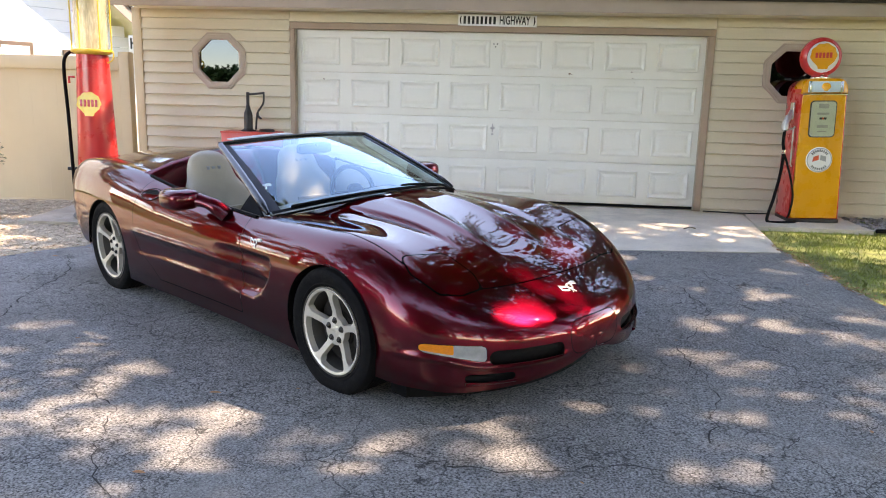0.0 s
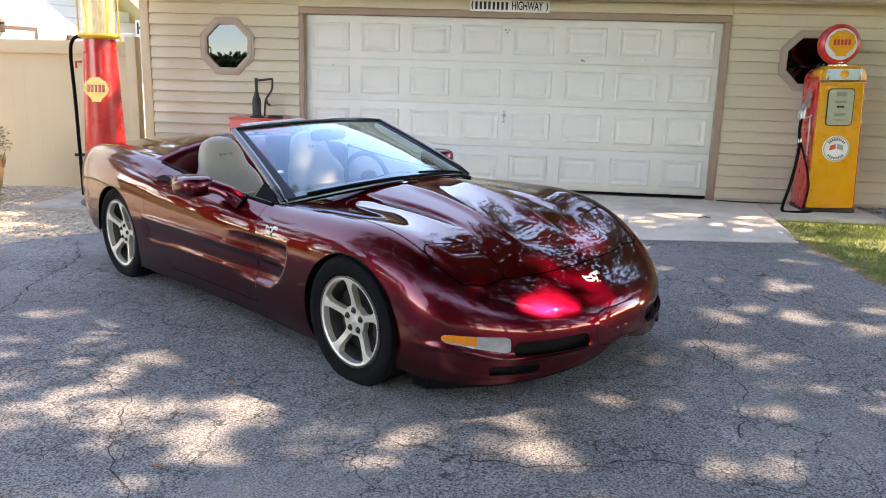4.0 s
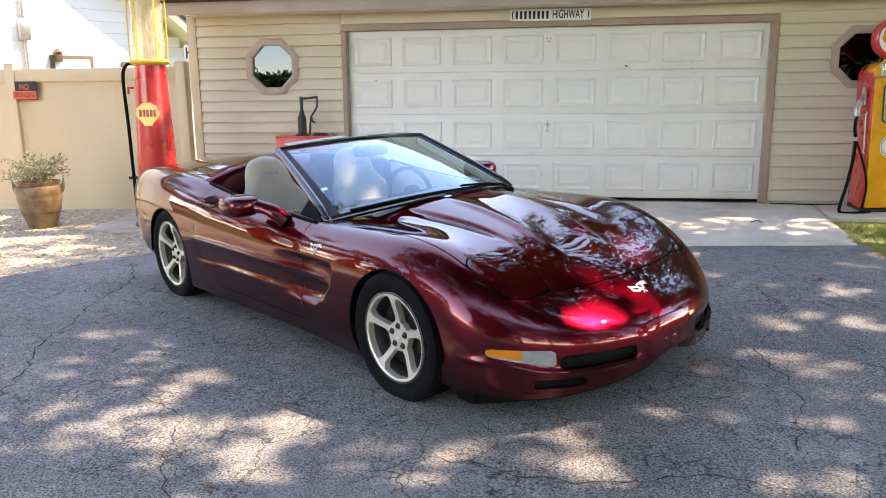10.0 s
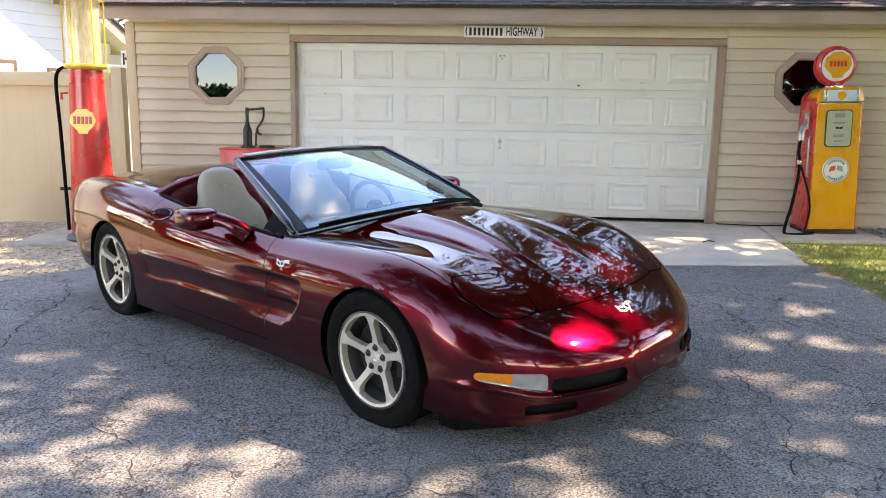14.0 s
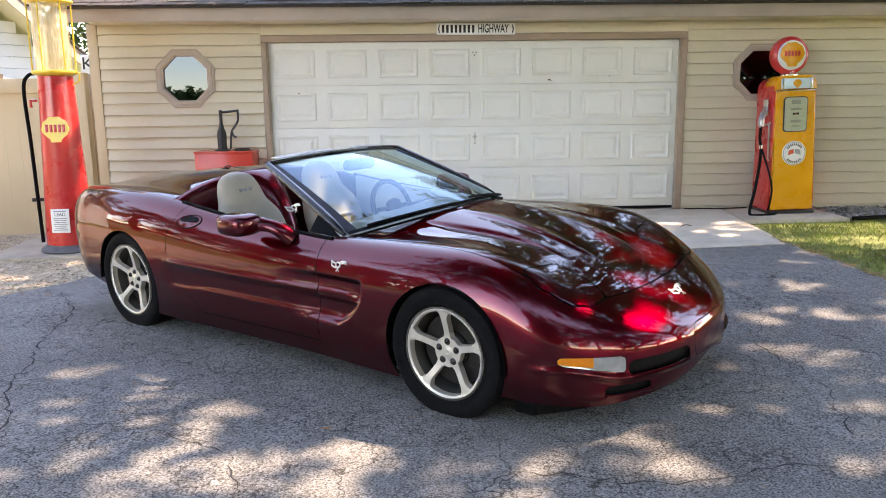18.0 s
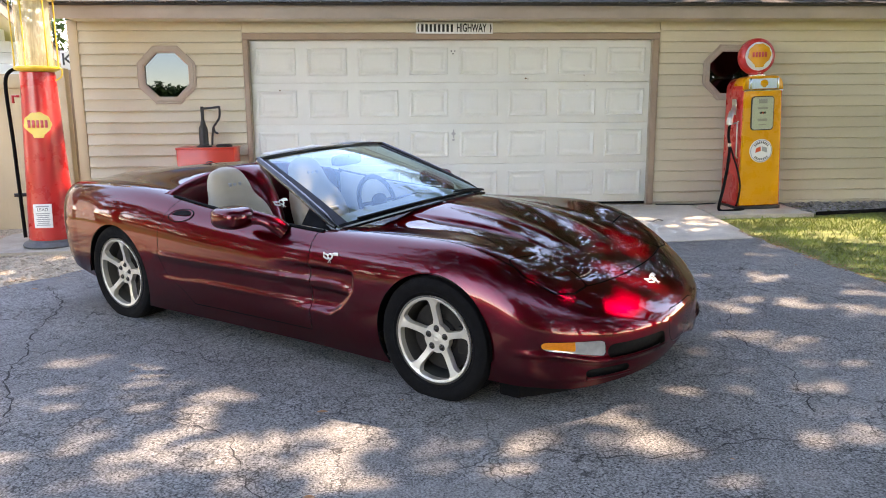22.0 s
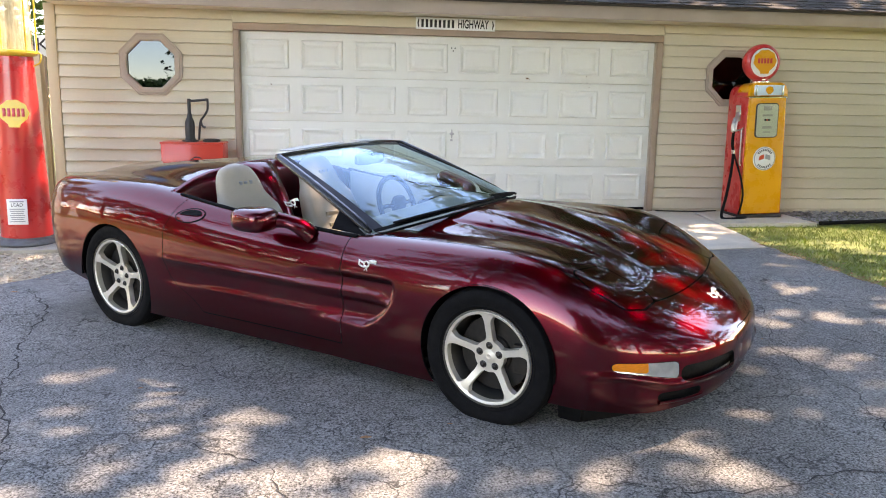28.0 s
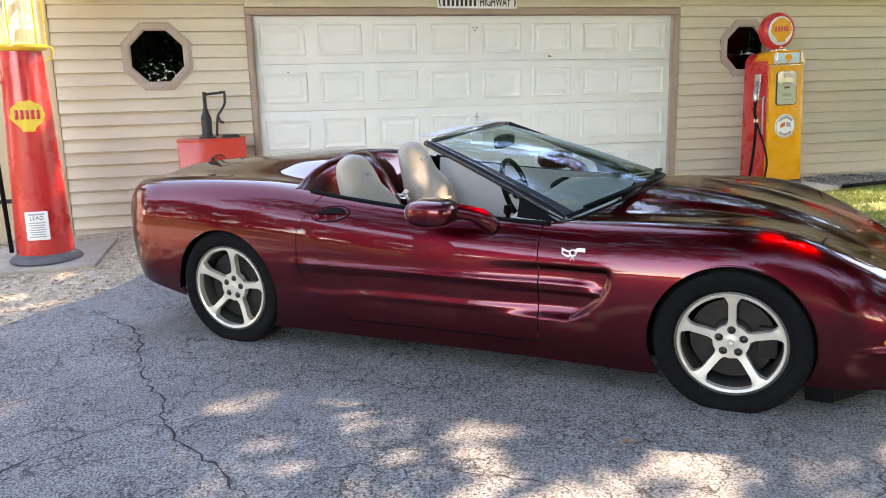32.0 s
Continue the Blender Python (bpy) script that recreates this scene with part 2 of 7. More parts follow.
M_RED = surface("red_enamel", (0.62, 0.030, 0.028), 0.30, var=0.04, scale=2, coat=0.5, stain=(0.54, 0.04, 0.035), stain_scale=0.8, stain_amount=0.12)
M_YELLOW = surface("yellow_enamel", (0.82, 0.34, 0.008), 0.28, var=0.025, scale=3, rvar=0.04, coat=0.5)
M_LEMON = surface("lemon_enamel", (0.80, 0.55, 0.06), 0.32, var=0.08, scale=5, coat=0.3)
M_ORANGE = surface("orange_enamel", (0.70, 0.09, 0.03), 0.4, var=0.06, scale=4)
M_CAST = surface("weathered_cast_iron", (0.11, 0.115, 0.12), 0.6, 0.3, var=0.25, scale=9, bump=0.3, stain=(0.17, 0.15, 0.13), stain_amount=0.4)
M_CABINET = surface("cabinet_red", (0.66, 0.048, 0.024), 0.38, var=0.06, scale=4, coat=0.3, stain=(0.50, 0.05, 0.03), stain_scale=2.5, stain_amount=0.2)
M_BLACK = surface("black_iron", (0.018, 0.018, 0.018), 0.45, var=0.3, scale=12, bump=0.2)
M_RUBBER = surface("rubber", (0.0055, 0.0055, 0.006), 0.8, spec=0.12, var=0.25, scale=15, grain=0.2, bump=0.25, bump_scale=200)
M_PLASTIC = surface("black_plastic", (0.004, 0.004, 0.0045), 0.7, spec=0.12, var=0.15, scale=20, bump=0.2, bump_scale=300)
M_CHROME = surface("chrome", (0.82, 0.82, 0.82), 0.12, 1.0, var=0.04, rvar=0.04)
M_STEEL = surface("brushed_steel", (0.50, 0.49, 0.47), 0.38, 1.0, var=0.12, scale=12)
M_ALLOY = surface("champagne_alloy", (0.62, 0.58, 0.50), 0.42, 0.45, var=0.05, scale=10, rvar=0.06)
M_BRAKE = surface("brake_iron", (0.016, 0.013, 0.011), 0.6, 0.2, var=0.3, scale=25)
M_WHITE_PAINT = surface("white_enamel", (0.82, 0.82, 0.80), 0.4, var=0.05, scale=8)
M_BLUEPALE = surface("pale_blue_enamel", (0.55, 0.70, 0.74), 0.4, var=0.06, scale=12)
M_INK = surface("black_ink", (0.02, 0.02, 0.02), 0.6, var=0.1)
M_GREYBAR = surface("grey_print", (0.35, 0.36, 0.36), 0.7, var=0.1)
M_CLAY = surface("glazed_clay", (0.15, 0.10, 0.052), 0.4, var=0.5, scale=7, stain=(0.20, 0.17, 0.085), stain_scale=5, stain_amount=0.6, bump=0.4, bump_scale=40)
M_LEAFGREY = surface("grey_green_leaf", (0.19, 0.21, 0.12), 0.7, var=0.45, scale=10)
M_BARK = surface("bark", (0.13, 0.10, 0.075), 0.95, var=0.4, scale=9, bump=1.0, bump_scale=30, stretch=(3, 3, 0.6))
M_LEAF = surface("tree_leaf", (0.055, 0.10, 0.022), 0.55, var=0.5, scale=2.5, spec=0.4)
M_PAINT = paint_surface("deep_red_paint", (0.112, 0.0034, 0.0102), 1.0)
M_GLASS = glass_surface("windscreen_glass", (0.80, 0.95, 0.93), clear=0.76, gloss=0.13, sheen=(0.49, 0.72, 0.86))
M_CYLGLASS = glass_surface("cylinder_glass", (0.98, 0.96, 0.86), clear=0.95, gloss=0.03)
def hazy_glass(name, tint, clear):
    """Old glass, clouded with dried fuel: part see-through, part milky."""
    m = bpy.data.materials.new(name)
    m.use_nodes = True
    n, l = m.node_tree.nodes, m.node_tree.links
    n.remove(n["Principled BSDF"])
    tr, df, tl = n.new("ShaderNodeBsdfTransparent"), n.new("ShaderNodeBsdfDiffuse"), n.new("ShaderNodeBsdfTranslucent")
    df.inputs[0].default_value, tl.inputs[0].default_value = rgba(tint), rgba(tint)
    a, b = n.new("ShaderNodeMixShader"), n.new("ShaderNodeMixShader")
    l.new(df.outputs[0], a.inputs[1])
    l.new(tl.outputs[0], a.inputs[2])
    tc, ns = n.new("ShaderNodeTexCoord"), n.new("ShaderNodeTexNoise")
    mp = n.new("ShaderNodeMapping")
    mp.inputs["Scale"].default_value = (14, 14, 2)
    l.new(tc.outputs["Object"], mp.inputs[0])
    l.new(mp.outputs[0], ns.inputs["Vector"])
    r = n.new("ShaderNodeMapRange")
    for i, v in enumerate((0.3, 0.7, clear - 0.12, clear + 0.12)):
        r.inputs[1 + i].default_value = v
    l.new(ns.outputs["Fac"], r.inputs[0])
    l.new(r.outputs[0], b.inputs[0])
    l.new(a.outputs[0], b.inputs[1])
    l.new(tr.outputs[0], b.inputs[2])
    l.new(b.outputs[0], n["Material Output"].inputs[0])
    return m


M_HAZE = hazy_glass("clouded_glass", (0.80, 0.74, 0.58), 0.5)
M_PANE = surface("dark_window_glass", (0.012, 0.014, 0.014), 0.03, 0.0, var=0.1, spec=1.0, rvar=0.0, coat=0.25)
M_LEATHER = surface("shale_leather", (0.42, 0.36, 0.275), 0.5, var=0.06, scale=9, bump=0.25, bump_scale=260, grain=0.04)
M_DASH = surface("shale_dash", (0.40, 0.37, 0.32), 0.65, var=0.06, scale=9, bump=0.2, bump_scale=300)
M_CARPET = surface("dark_carpet", (0.05, 0.045, 0.04), 0.95, var=0.2, scale=30, bump=0.5)
M_AMBER = surface("amber_lens", (0.75, 0.22, 0.01), 0.12, var=0.1, scale=60, coat=1.0, stretch=(1, 1, 3))
M_LENS = surface("clear_lens", (0.50, 0.50, 0.47), 0.10, 0.5, var=0.22, scale=14, coat=1.0)
M_TAIL = surface("red_lens", (0.45, 0.01, 0.01), 0.1, var=0.1, coat=1.0)


# ---- mesh helpers ----
def curve(*knots):
    """A smooth function of one variable through (x, y) knots, without overshoot."""
    x, y = np.array(knots, float).T
    d = np.diff(y) / np.diff(x)
    m = np.zeros(len(x))
    m[0], m[-1] = d[0], d[-1]
    for i in range(1, len(x) - 1):
        m[i] = 0 if d[i - 1] * d[i] <= 0 else 2 * d[i - 1] * d[i] / (d[i - 1] + d[i])

    def f(t):
        t = np.clip(np.asarray(t, float), x[0], x[-1])
        i = np.clip(np.searchsorted(x, t) - 1, 0, len(x) - 2)
        h = x[i + 1] - x[i]
        s = (t - x[i]) / h
        return ((2 * s**3 - 3 * s**2 + 1) * y[i] + (s**3 - 2 * s**2 + s) * h * m[i] + (3 * s**2 - 2 * s**3) * y[i + 1] + (s**3 - s**2) * h * m[i + 1])

    return f


def mesh_data(name, verts, faces, smooth=False):
    me = bpy.data.meshes.new(name)
    me.from_pydata([tuple(map(float, v)) for v in verts], [], [tuple(map(int, f)) for f in faces])
    me.update()
    if smooth:
        me.polygons.foreach_set("use_smooth", [True] * len(me.polygons))
    return me


def thing(name, label, category, group="", m=None, kind=""):
    ob = new(name)
    ob.empty_display_size = 0.1
    if m is not None:
        ob.matrix_world = m
    return tagged(ob, label, category, group, kind)


def put(name, me, material, parent=None, label="", m=None):
    ob = new(name, me)
    if material is not None and not me.materials:
        me.materials.append(material)
    if parent is not None:
        ob.parent = parent
    if m is not None:
        ob.matrix_basis = m
    if label:
        ob["label"] = label
    return ob


def finish(bm, name, smooth=False, angle=None):
    me = bpy.data.meshes.new(name)
    bmesh.ops.recalc_face_normals(bm, faces=bm.faces)
    bm.to_mesh(me)
    bm.free()
    if smooth:
        me.polygons.foreach_set("use_smooth", [True] * len(me.polygons))
        if angle:
            me.set_sharp_from_angle(angle=radians(angle))
    return me


def box_mesh(name, x0, x1, y0, y1, z0, z1, bevel=0.004, segments=2):
    bm = bmesh.new()
    bmesh.ops.create_cube(bm, size=1.0)
    for v in bm.verts:
        v.co = Vector((x0 if v.co.x < 0 else x1, y0 if v.co.y < 0 else y1, z0 if v.co.z < 0 else z1))
    if bevel:
        bmesh.ops.bevel(bm, geom=bm.edges[:], offset=min(bevel, 0.45 * min(x1 - x0, y1 - y0, z1 - z0)), segments=segments, affect="EDGES", profile=0.5)
    return finish(bm, name, bevel > 0, 40)


def lathe_mesh(name, profile, steps=40, angle=40, sx=1.0, sy=1.0):
    """Turns (radius, height) pairs round z."""
    verts, faces = [], []
    for k in range(steps):
        a = 2 * math.pi * k / steps
        verts += [(r * math.cos(a) * sx, r * math.sin(a) * sy, z) for r, z in profile]
    n = len(profile)
    for k in range(steps):
        for i in range(n - 1):
            a, b = k * n + i, ((k + 1) % steps) * n + i
            faces.append((a, b, b + 1, a + 1))
    me = mesh_data(name, verts, faces)
    bm = bmesh.new()
    bm.from_mesh(me)
    bpy.data.meshes.remove(me)
    bmesh.ops.remove_doubles(bm, verts=bm.verts, dist=1e-5)
    return finish(bm, name, True, angle)


def tube_mesh(name, path, radius, steps=10, closed=False, flat=1.0):
    """A round bar along points; radius may be a list, flat squeezes it across."""
    pts = [Vector(p) for p in path]
    rad = radius if isinstance(radius, (list, tuple)) else [radius] * len(pts)
    verts, faces = [], []
    side = None
    for i, p in enumerate(pts):
        a = pts[i - 1] if i or closed else pts[0]
        b = pts[(i + 1) % len(pts)] if i < len(pts) - 1 or closed else pts[-1]
        d = (b - a).normalized()
        if side is None:
            side = d.orthogonal().normalized()
        side = (side - d * side.dot(d)).normalized()
        up = d.cross(side)
        for k in range(steps):
            t = 2 * math.pi * k / steps
            verts.append(p + side * math.cos(t) * rad[i] + up * math.sin(t) * rad[i] * flat)
    rows = len(pts) if closed else len(pts) - 1
    for i in range(rows):
        for k in range(steps):
            a, b = i * steps + k, ((i + 1) % len(pts)) * steps + k
            a2, b2 = i * steps + (k + 1) % steps, ((i + 1) % len(pts)) * steps + (k + 1) % steps
            faces.append((a, b, b2, a2))
    if not closed:
        faces.append(tuple(range(steps))[::-1])
        faces.append(tuple((len(pts) - 1) * steps + k for k in range(steps)))
    me = mesh_data(name, verts, faces, True)
    me.set_sharp_from_angle(angle=radians(60))
    return me


def smooth_path(points, per=8):
    """More points along a rounded line through the given ones."""
    p = [Vector(q) for q in points]
    p = [p[0] * 2 - p[1], *p, p[-1] * 2 - p[-2]]
    out = []
    for i in range(1, len(p) - 2):
        for k in range(per):
            t = k / per
            out.append(0.5 * (2 * p[i] + (p[i + 1] - p[i - 1]) * t + (2 * p[i - 1] - 5 * p[i] + 4 * p[i + 1] - p[i + 2]) * t * t + (3 * p[i] - p[i - 1] - 3 * p[i + 1] + p[i + 2]) * t**3))
    return out + [p[-2]]


def prism_mesh(name, outline, depth, bevel=0.0, axis="y"):
    """A flat outline (a, b pairs) given thickness: axis y lays it upright facing -y, z lays it flat."""
    bm = bmesh.new()
    vs = [bm.verts.new((a, 0, b) if axis == "y" else (a, b, 0)) for a, b in outline]
    f = bm.faces.new(vs)
    ext = bmesh.ops.extrude_face_region(bm, geom=[f])
    shift = (0, depth, 0) if axis == "y" else (0, 0, -depth)
    bmesh.ops.translate(bm, verts=[g for g in ext["geom"] if isinstance(g, bmesh.types.BMVert)], vec=shift)
    if bevel:
        bmesh.ops.bevel(bm, geom=bm.edges[:], offset=bevel, segments=2, affect="EDGES", profile=0.5)
    return finish(bm, name, bevel > 0, 40)


def ring_outline(n, r, start=0.0):
    return [(r * math.cos(start + 2 * math.pi * k / n), r * math.sin(start + 2 * math.pi * k / n)) for k in range(n)]


def lettering(name, text, size, material, parent, m, depth=0.002, width=None, bold=0.0):
    """Raised letters in the built-in font, as one mesh."""
    cu = bpy.data.curves.new(name, "FONT")
    cu.offset = bold
    cu.body, cu.size, cu.extrude, cu.align_x, cu.align_y = text, size, depth, "CENTER", "CENTER"
    tmp = bpy.data.objects.new(name, cu)
    scene.collection.objects.link(tmp)
    me = bpy.data.meshes.new_from_object(tmp.evaluated_get(bpy.context.evaluated_depsgraph_get()))
    bpy.data.objects.remove(tmp)
    if width:
        xs = [v.co.x for v in me.vertices]
        k = width / (max(xs) - min(xs))
        for v in me.vertices:
            v.co.x *= k
    me.materials.clear()
    return put(name, me, material, parent, m=m)


FACE = pose(0, 0, 0, 90, 0, 0)  # turns a flat thing upright, facing -y

# ---- ground ----
rng = random.Random(7)


def rise(x, y):
    """Height of the ground: level beside the car, rising gently to the garage."""
    d = min((x + 0.556) * 0.632 + (y + 5.46) * 0.775, 4.9)
    return 0.017 * math.log1p(math.exp((d - 0.4) / 0.4))


def sheet(name, material, xs, ys, lift, kind_label, left=None, right=None, wobble=0.0):
    """A ground sheet over rows ys; left and right give its side edges as functions of y."""
    verts, faces = [], []
    for y in ys:
        for i in range(xs if isinstance(xs, int) else len(xs)):
            if left is not None:
                a, b = float(left(y)), float(right(y))
                f = i / (xs - 1)
                x = a + (b - a) * f
                if wobble and i in (0, xs - 1):
                    x += wobble * noise.noise((x * 0.7, y * 5.0, 3.0)) + wobble * 0.6 * noise.noise((x, y * 17.0, 8.0))
            else:
                x = xs[i]
            lo = 0.006 * noise.noise((x * 0.8, y * 0.8, 0))
            verts.append((x, y, rise(x, y) + lift + (lo if abs(x) < 30 and y > -30 else 0)))
    nx = xs if isinstance(xs, int) else len(xs)
    for j in range(len(ys) - 1):
        for i in range(nx - 1):
            a = j * nx + i
            faces.append((a, a + 1, a + nx + 1, a + nx))
    me = mesh_data(name, verts, faces, True)
    if me.polygons[0].normal.z < 0:
        me.flip_normals()
    return tagged(put(name, me, material), kind_label, "ground", kind="structure")


def steps(*stops):
    out = []
    for a, b, n in stops:
        out += [a + (b - a) * k / n for k in range(n)]
    return out + [stops[-1][1]]


sheet("ground", M_LAWN, steps((-900, -40, 6), (-40, -10, 10), (-10, 12, 60), (12, 40, 10), (40, 900, 6)),
      steps((-900, -40, 6), (-40, -10, 12), (-10, 1, 44), (1, 40, 12), (40, 900, 6)), -0.012, "patchy green lawn around the drive")
left_edge = curve((-40, -7.5), (-14, -7.4), (-8, -7.0), (-5, -5.45), (-3.5, -4.36), (-3.1, -4.08), (-2.6, -3.70), (-2.2, -3.44), (-1.9, -3.30))
right_edge = curve((-40, 3.7), (-6, 3.4), (-4.4, 3.0), (-3.9, 2.88), (-3.4, 2.79), (-2.7, 2.72), (-1.9, 2.66))
drive_rows = [-1.95 - 0.07 * k for k in range(120)] + [-10.4 - 1.5 * k for k in range(20)]
sheet("road", M_ASPHALT, 110, drive_rows, 0.022, "worn cracked grey asphalt driveway", left_edge, right_edge, 0.05)
sheet("gravel_bed", M_GRAVEL, steps((-9.5, -2.4, 60)), steps((-6.5, 0.3, 60)), 0.006, "pale crushed stone bed beside the driveway")


def scatter_stones(name, label, material, count, area, size, seed, lift):
    r = random.Random(seed)
    base = [(0, 0, 0.6), (1, 0, 0), (0.25, 0.9, 0.05), (-0.8, 0.55, -0.05), (-0.85, -0.5, 0.05), (0.3, -0.95, 0), (0, 0, -0.5)]
    tris = [(0, 1, 2), (0, 2, 3), (0, 3, 4), (0, 4, 5), (0, 5, 1), (6, 2, 1), (6, 3, 2), (6, 4, 3), (6, 5, 4), (6, 1, 5)]
    verts, faces = [], []
    while count:
        x, y, ok = area(r)
        if not ok:
            continue
        count -= 1
        s = size[0] + (size[1] - size[0]) * r.random() ** 2
        t = Euler((r.uniform(-0.5, 0.5), r.uniform(-0.5, 0.5), r.uniform(0, 6.3))).to_matrix()
        k = len(verts)
        sq = (r.uniform(0.7, 1.2), r.uniform(0.6, 1.0), r.uniform(0.5, 0.9))
        z = rise(x, y) + lift + s * 0.25
        verts += [t @ Vector((p[0] * s * sq[0] * r.uniform(0.85, 1.15), p[1] * s * sq[1], p[2] * s * sq[2])) + Vector((x, y, z)) for p in base]
        faces += [tuple(k + i for i in f) for f in tris]
    me = mesh_data(name, verts, faces)
    return tagged(put(name, me, material), label, "gravel", kind="stuff")


def gravel_area(r):
    x, y = r.uniform(-7.0, -2.9), r.uniform(-3.9, -0.04)
    pad = -4.95 < x < -3.78 and -1.52 < y < -0.5
    return x, y, not pad and (y > -1.9 or x < float(left_edge(y)) + 0.04)


def river_area(r):
    x, y = r.uniform(3.95, 8.5), r.uniform(-0.92, -0.03)
    return x, y, y > -0.97 + 0.30 * min(1, max(0, (x - 4.0) / 1.5))


scatter_stones("gravel", "loose pale crushed stones beside the driveway", M_STONE, 14000, gravel_area, (0.008, 0.024), 3, 0.006)
scatter_stones("river_gravel", "grey river pebbles along the garage wall", M_RIVER, 2600, river_area, (0.014, 0.036), 4, 0.02)


def slab_mesh(name, corners, thick, n=24):
    """A cast slab over four plan corners, following the rise."""
    (a, b, c, d) = corners
    verts, faces = [], []
    for j in range(n + 1):
        for i in range(n + 1):
            s, t = i / n, j / n
            x = (a[0] * (1 - s) + b[0] * s) * (1 - t) + (d[0] * (1 - s) + c[0] * s) * t
            y = (a[1] * (1 - s) + b[1] * s) * (1 - t) + (d[1] * (1 - s) + c[1] * s) * t
            edge = 0.006 if i in (0, n) or j in (0, n) else 0
            verts.append((x, y, rise(x, y) + thick - edge))
    for j in range(n):
        for i in range(n):
            k = j * (n + 1) + i
            faces.append((k, k + 1, k + n + 2, k + n + 1))
    rim = [i for i in range(n + 1)] + [(n + 1) * j + n for j in range(1, n + 1)] + [(n + 1) * n + i for i in range(n - 1, -1, -1)] + [(n + 1) * j for j in range(n - 1, 0, -1)]
    base = len(verts)
    verts += [(verts[i][0], verts[i][1], verts[i][2] - 0.15) for i in rim]
    for k in range(len(rim)):
        k2 = (k + 1) % len(rim)
        faces.append((rim[k2], rim[k], base + k, base + k2))
    return mesh_data(name, verts, faces)


apron = put("concrete_apron", slab_mesh("concrete_apron", [(-2.62, -2.28), (-0.02, -2.27), (-0.02, 0.1), (-2.62, 0.1)], 0.034), M_CONCRETE)
tagged(apron, "pale concrete apron in front of the garage door", "pavement", kind="structure")
apron = put("concrete_apron", slab_mesh("concrete_apron", [(-0.008, -2.27), (2.64, -2.26), (2.93, 0.1), (-0.008, 0.1)], 0.034), M_CONCRETE)
tagged(apron, "pale concrete apron in front of the garage door", "pavement", kind="structure")
pump_pad = put("concrete_pad", slab_mesh("concrete_pad", [(2.82, -0.98), (3.97, -0.96), (3.97, 0.05), (2.945, 0.05)], 0.038, 10), M_CONCRETE)
tagged(pump_pad, "small concrete pad under the yellow fuel pump", "pavement", kind="structure")
M_PAD = surface("weathered_slab", (0.40, 0.35, 0.28), 0.9, var=0.2, scale=4, grain=0.15, bump=0.4, stain=(0.30, 0.26, 0.2), stain_amount=0.4)
left_pad = put("concrete_pad", slab_mesh("concrete_pad", [(-4.95, -1.52), (-3.77, -1.53), (-3.75, -0.46), (-4.95, -0.46)], 0.045, 10), M_PAD)
tagged(left_pad, "flat concrete slab in the gravel under the red fuel pump", "pavement", kind="structure")

# garden edging along the pebbles
edge_path = [(3.98 + 0.22 * k, -1.0 + 0.30 * min(1, 0.22 * k / 1.5), 0) for k in range(22)]
edge_path = [(x, y, rise(x, y) + 0.035) for x, y, _ in edge_path]
tagged(put("garden_edging", tube_mesh("garden_edging", edge_path, 0.022, 8), M_PLASTIC), "black plastic lawn edging beside the pebbles", "edging", kind="structure")


def grass_tufts():
    r = random.Random(12)
    verts, faces = [], []
    for _ in range(70000):
        x = r.uniform(2.6, 8.0)
        y = r.uniform(-6.5, -0.65)
        d = x - float(right_edge(y)) if y < -2.2 else x - (2.66 + 0.12 * (y + 2.2))
        if d < 0.02 or (d < 0.35 and r.random() > d / 0.35) or (y > -1.04 and x < 4.05) or y > -0.98 + 0.30 * min(1, max(0, (x - 4.0) / 1.5)) - 0.04:
            continue
        if noise.noise((x * 1.3, y * 1.3, 5)) < -0.28 and r.random() < 0.75:
            continue
        h, w, a = r.uniform(0.015, 0.045), r.uniform(0.0018, 0.0036), r.uniform(0, 6.3)
        lean = r.uniform(0.1, 0.9) * h
        b = r.uniform(0, 6.3)
        z = rise(x, y) - 0.012
        dx, dy = math.cos(a) * w, math.sin(a) * w
        k = len(verts)
        lx, ly = math.cos(b) * lean, math.sin(b) * lean
        verts += [(x - dx, y - dy, z), (x + dx, y + dy, z), (x + lx * 0.4 + dx * 0.7, y + ly * 0.4 + dy * 0.7, z + h * 0.65), (x + lx, y + ly, z + h)]
        faces += [(k, k + 1, k + 2), (k, k + 2, k + 3)]
    tagged(put("grass", mesh_data("grass", verts, faces), M_BLADE), "short patchy green grass beside the drive", "grass", kind="stuff")


grass_tufts()


# ---- asphalt cracks ----
def crack(points, width, seed):
    r = random.Random(seed)
    path = smooth_path([(x, y, 0) for x, y in points], 10)
    verts, faces = [], []
    for i, p in enumerate(path):
        d = (path[min(i + 1, len(path) - 1)] - path[max(i - 1, 0)]).normalized()
        n = Vector((-d.y, d.x, 0))
        p = p + n * r.uniform(-0.024, 0.024)
        w = width * r.uniform(0.15, 1.2)
        for sgn in (-1, 1):
            q = p + n * w * sgn
            lo = 0.006 * noise.noise((q.x * 0.8, q.y * 0.8, 0))
            verts.append((q.x, q.y, rise(q.x, q.y) + 0.0245 + lo))
        if i:
            k = 2 * i
            faces.append((k - 2, k - 1, k + 1, k))
    me = mesh_data("crack", verts, faces)
    return tagged(put("asphalt_crack", me, M_CRACK), "dark open crack in the asphalt", "crack", "cracks in the drive", kind="structure")


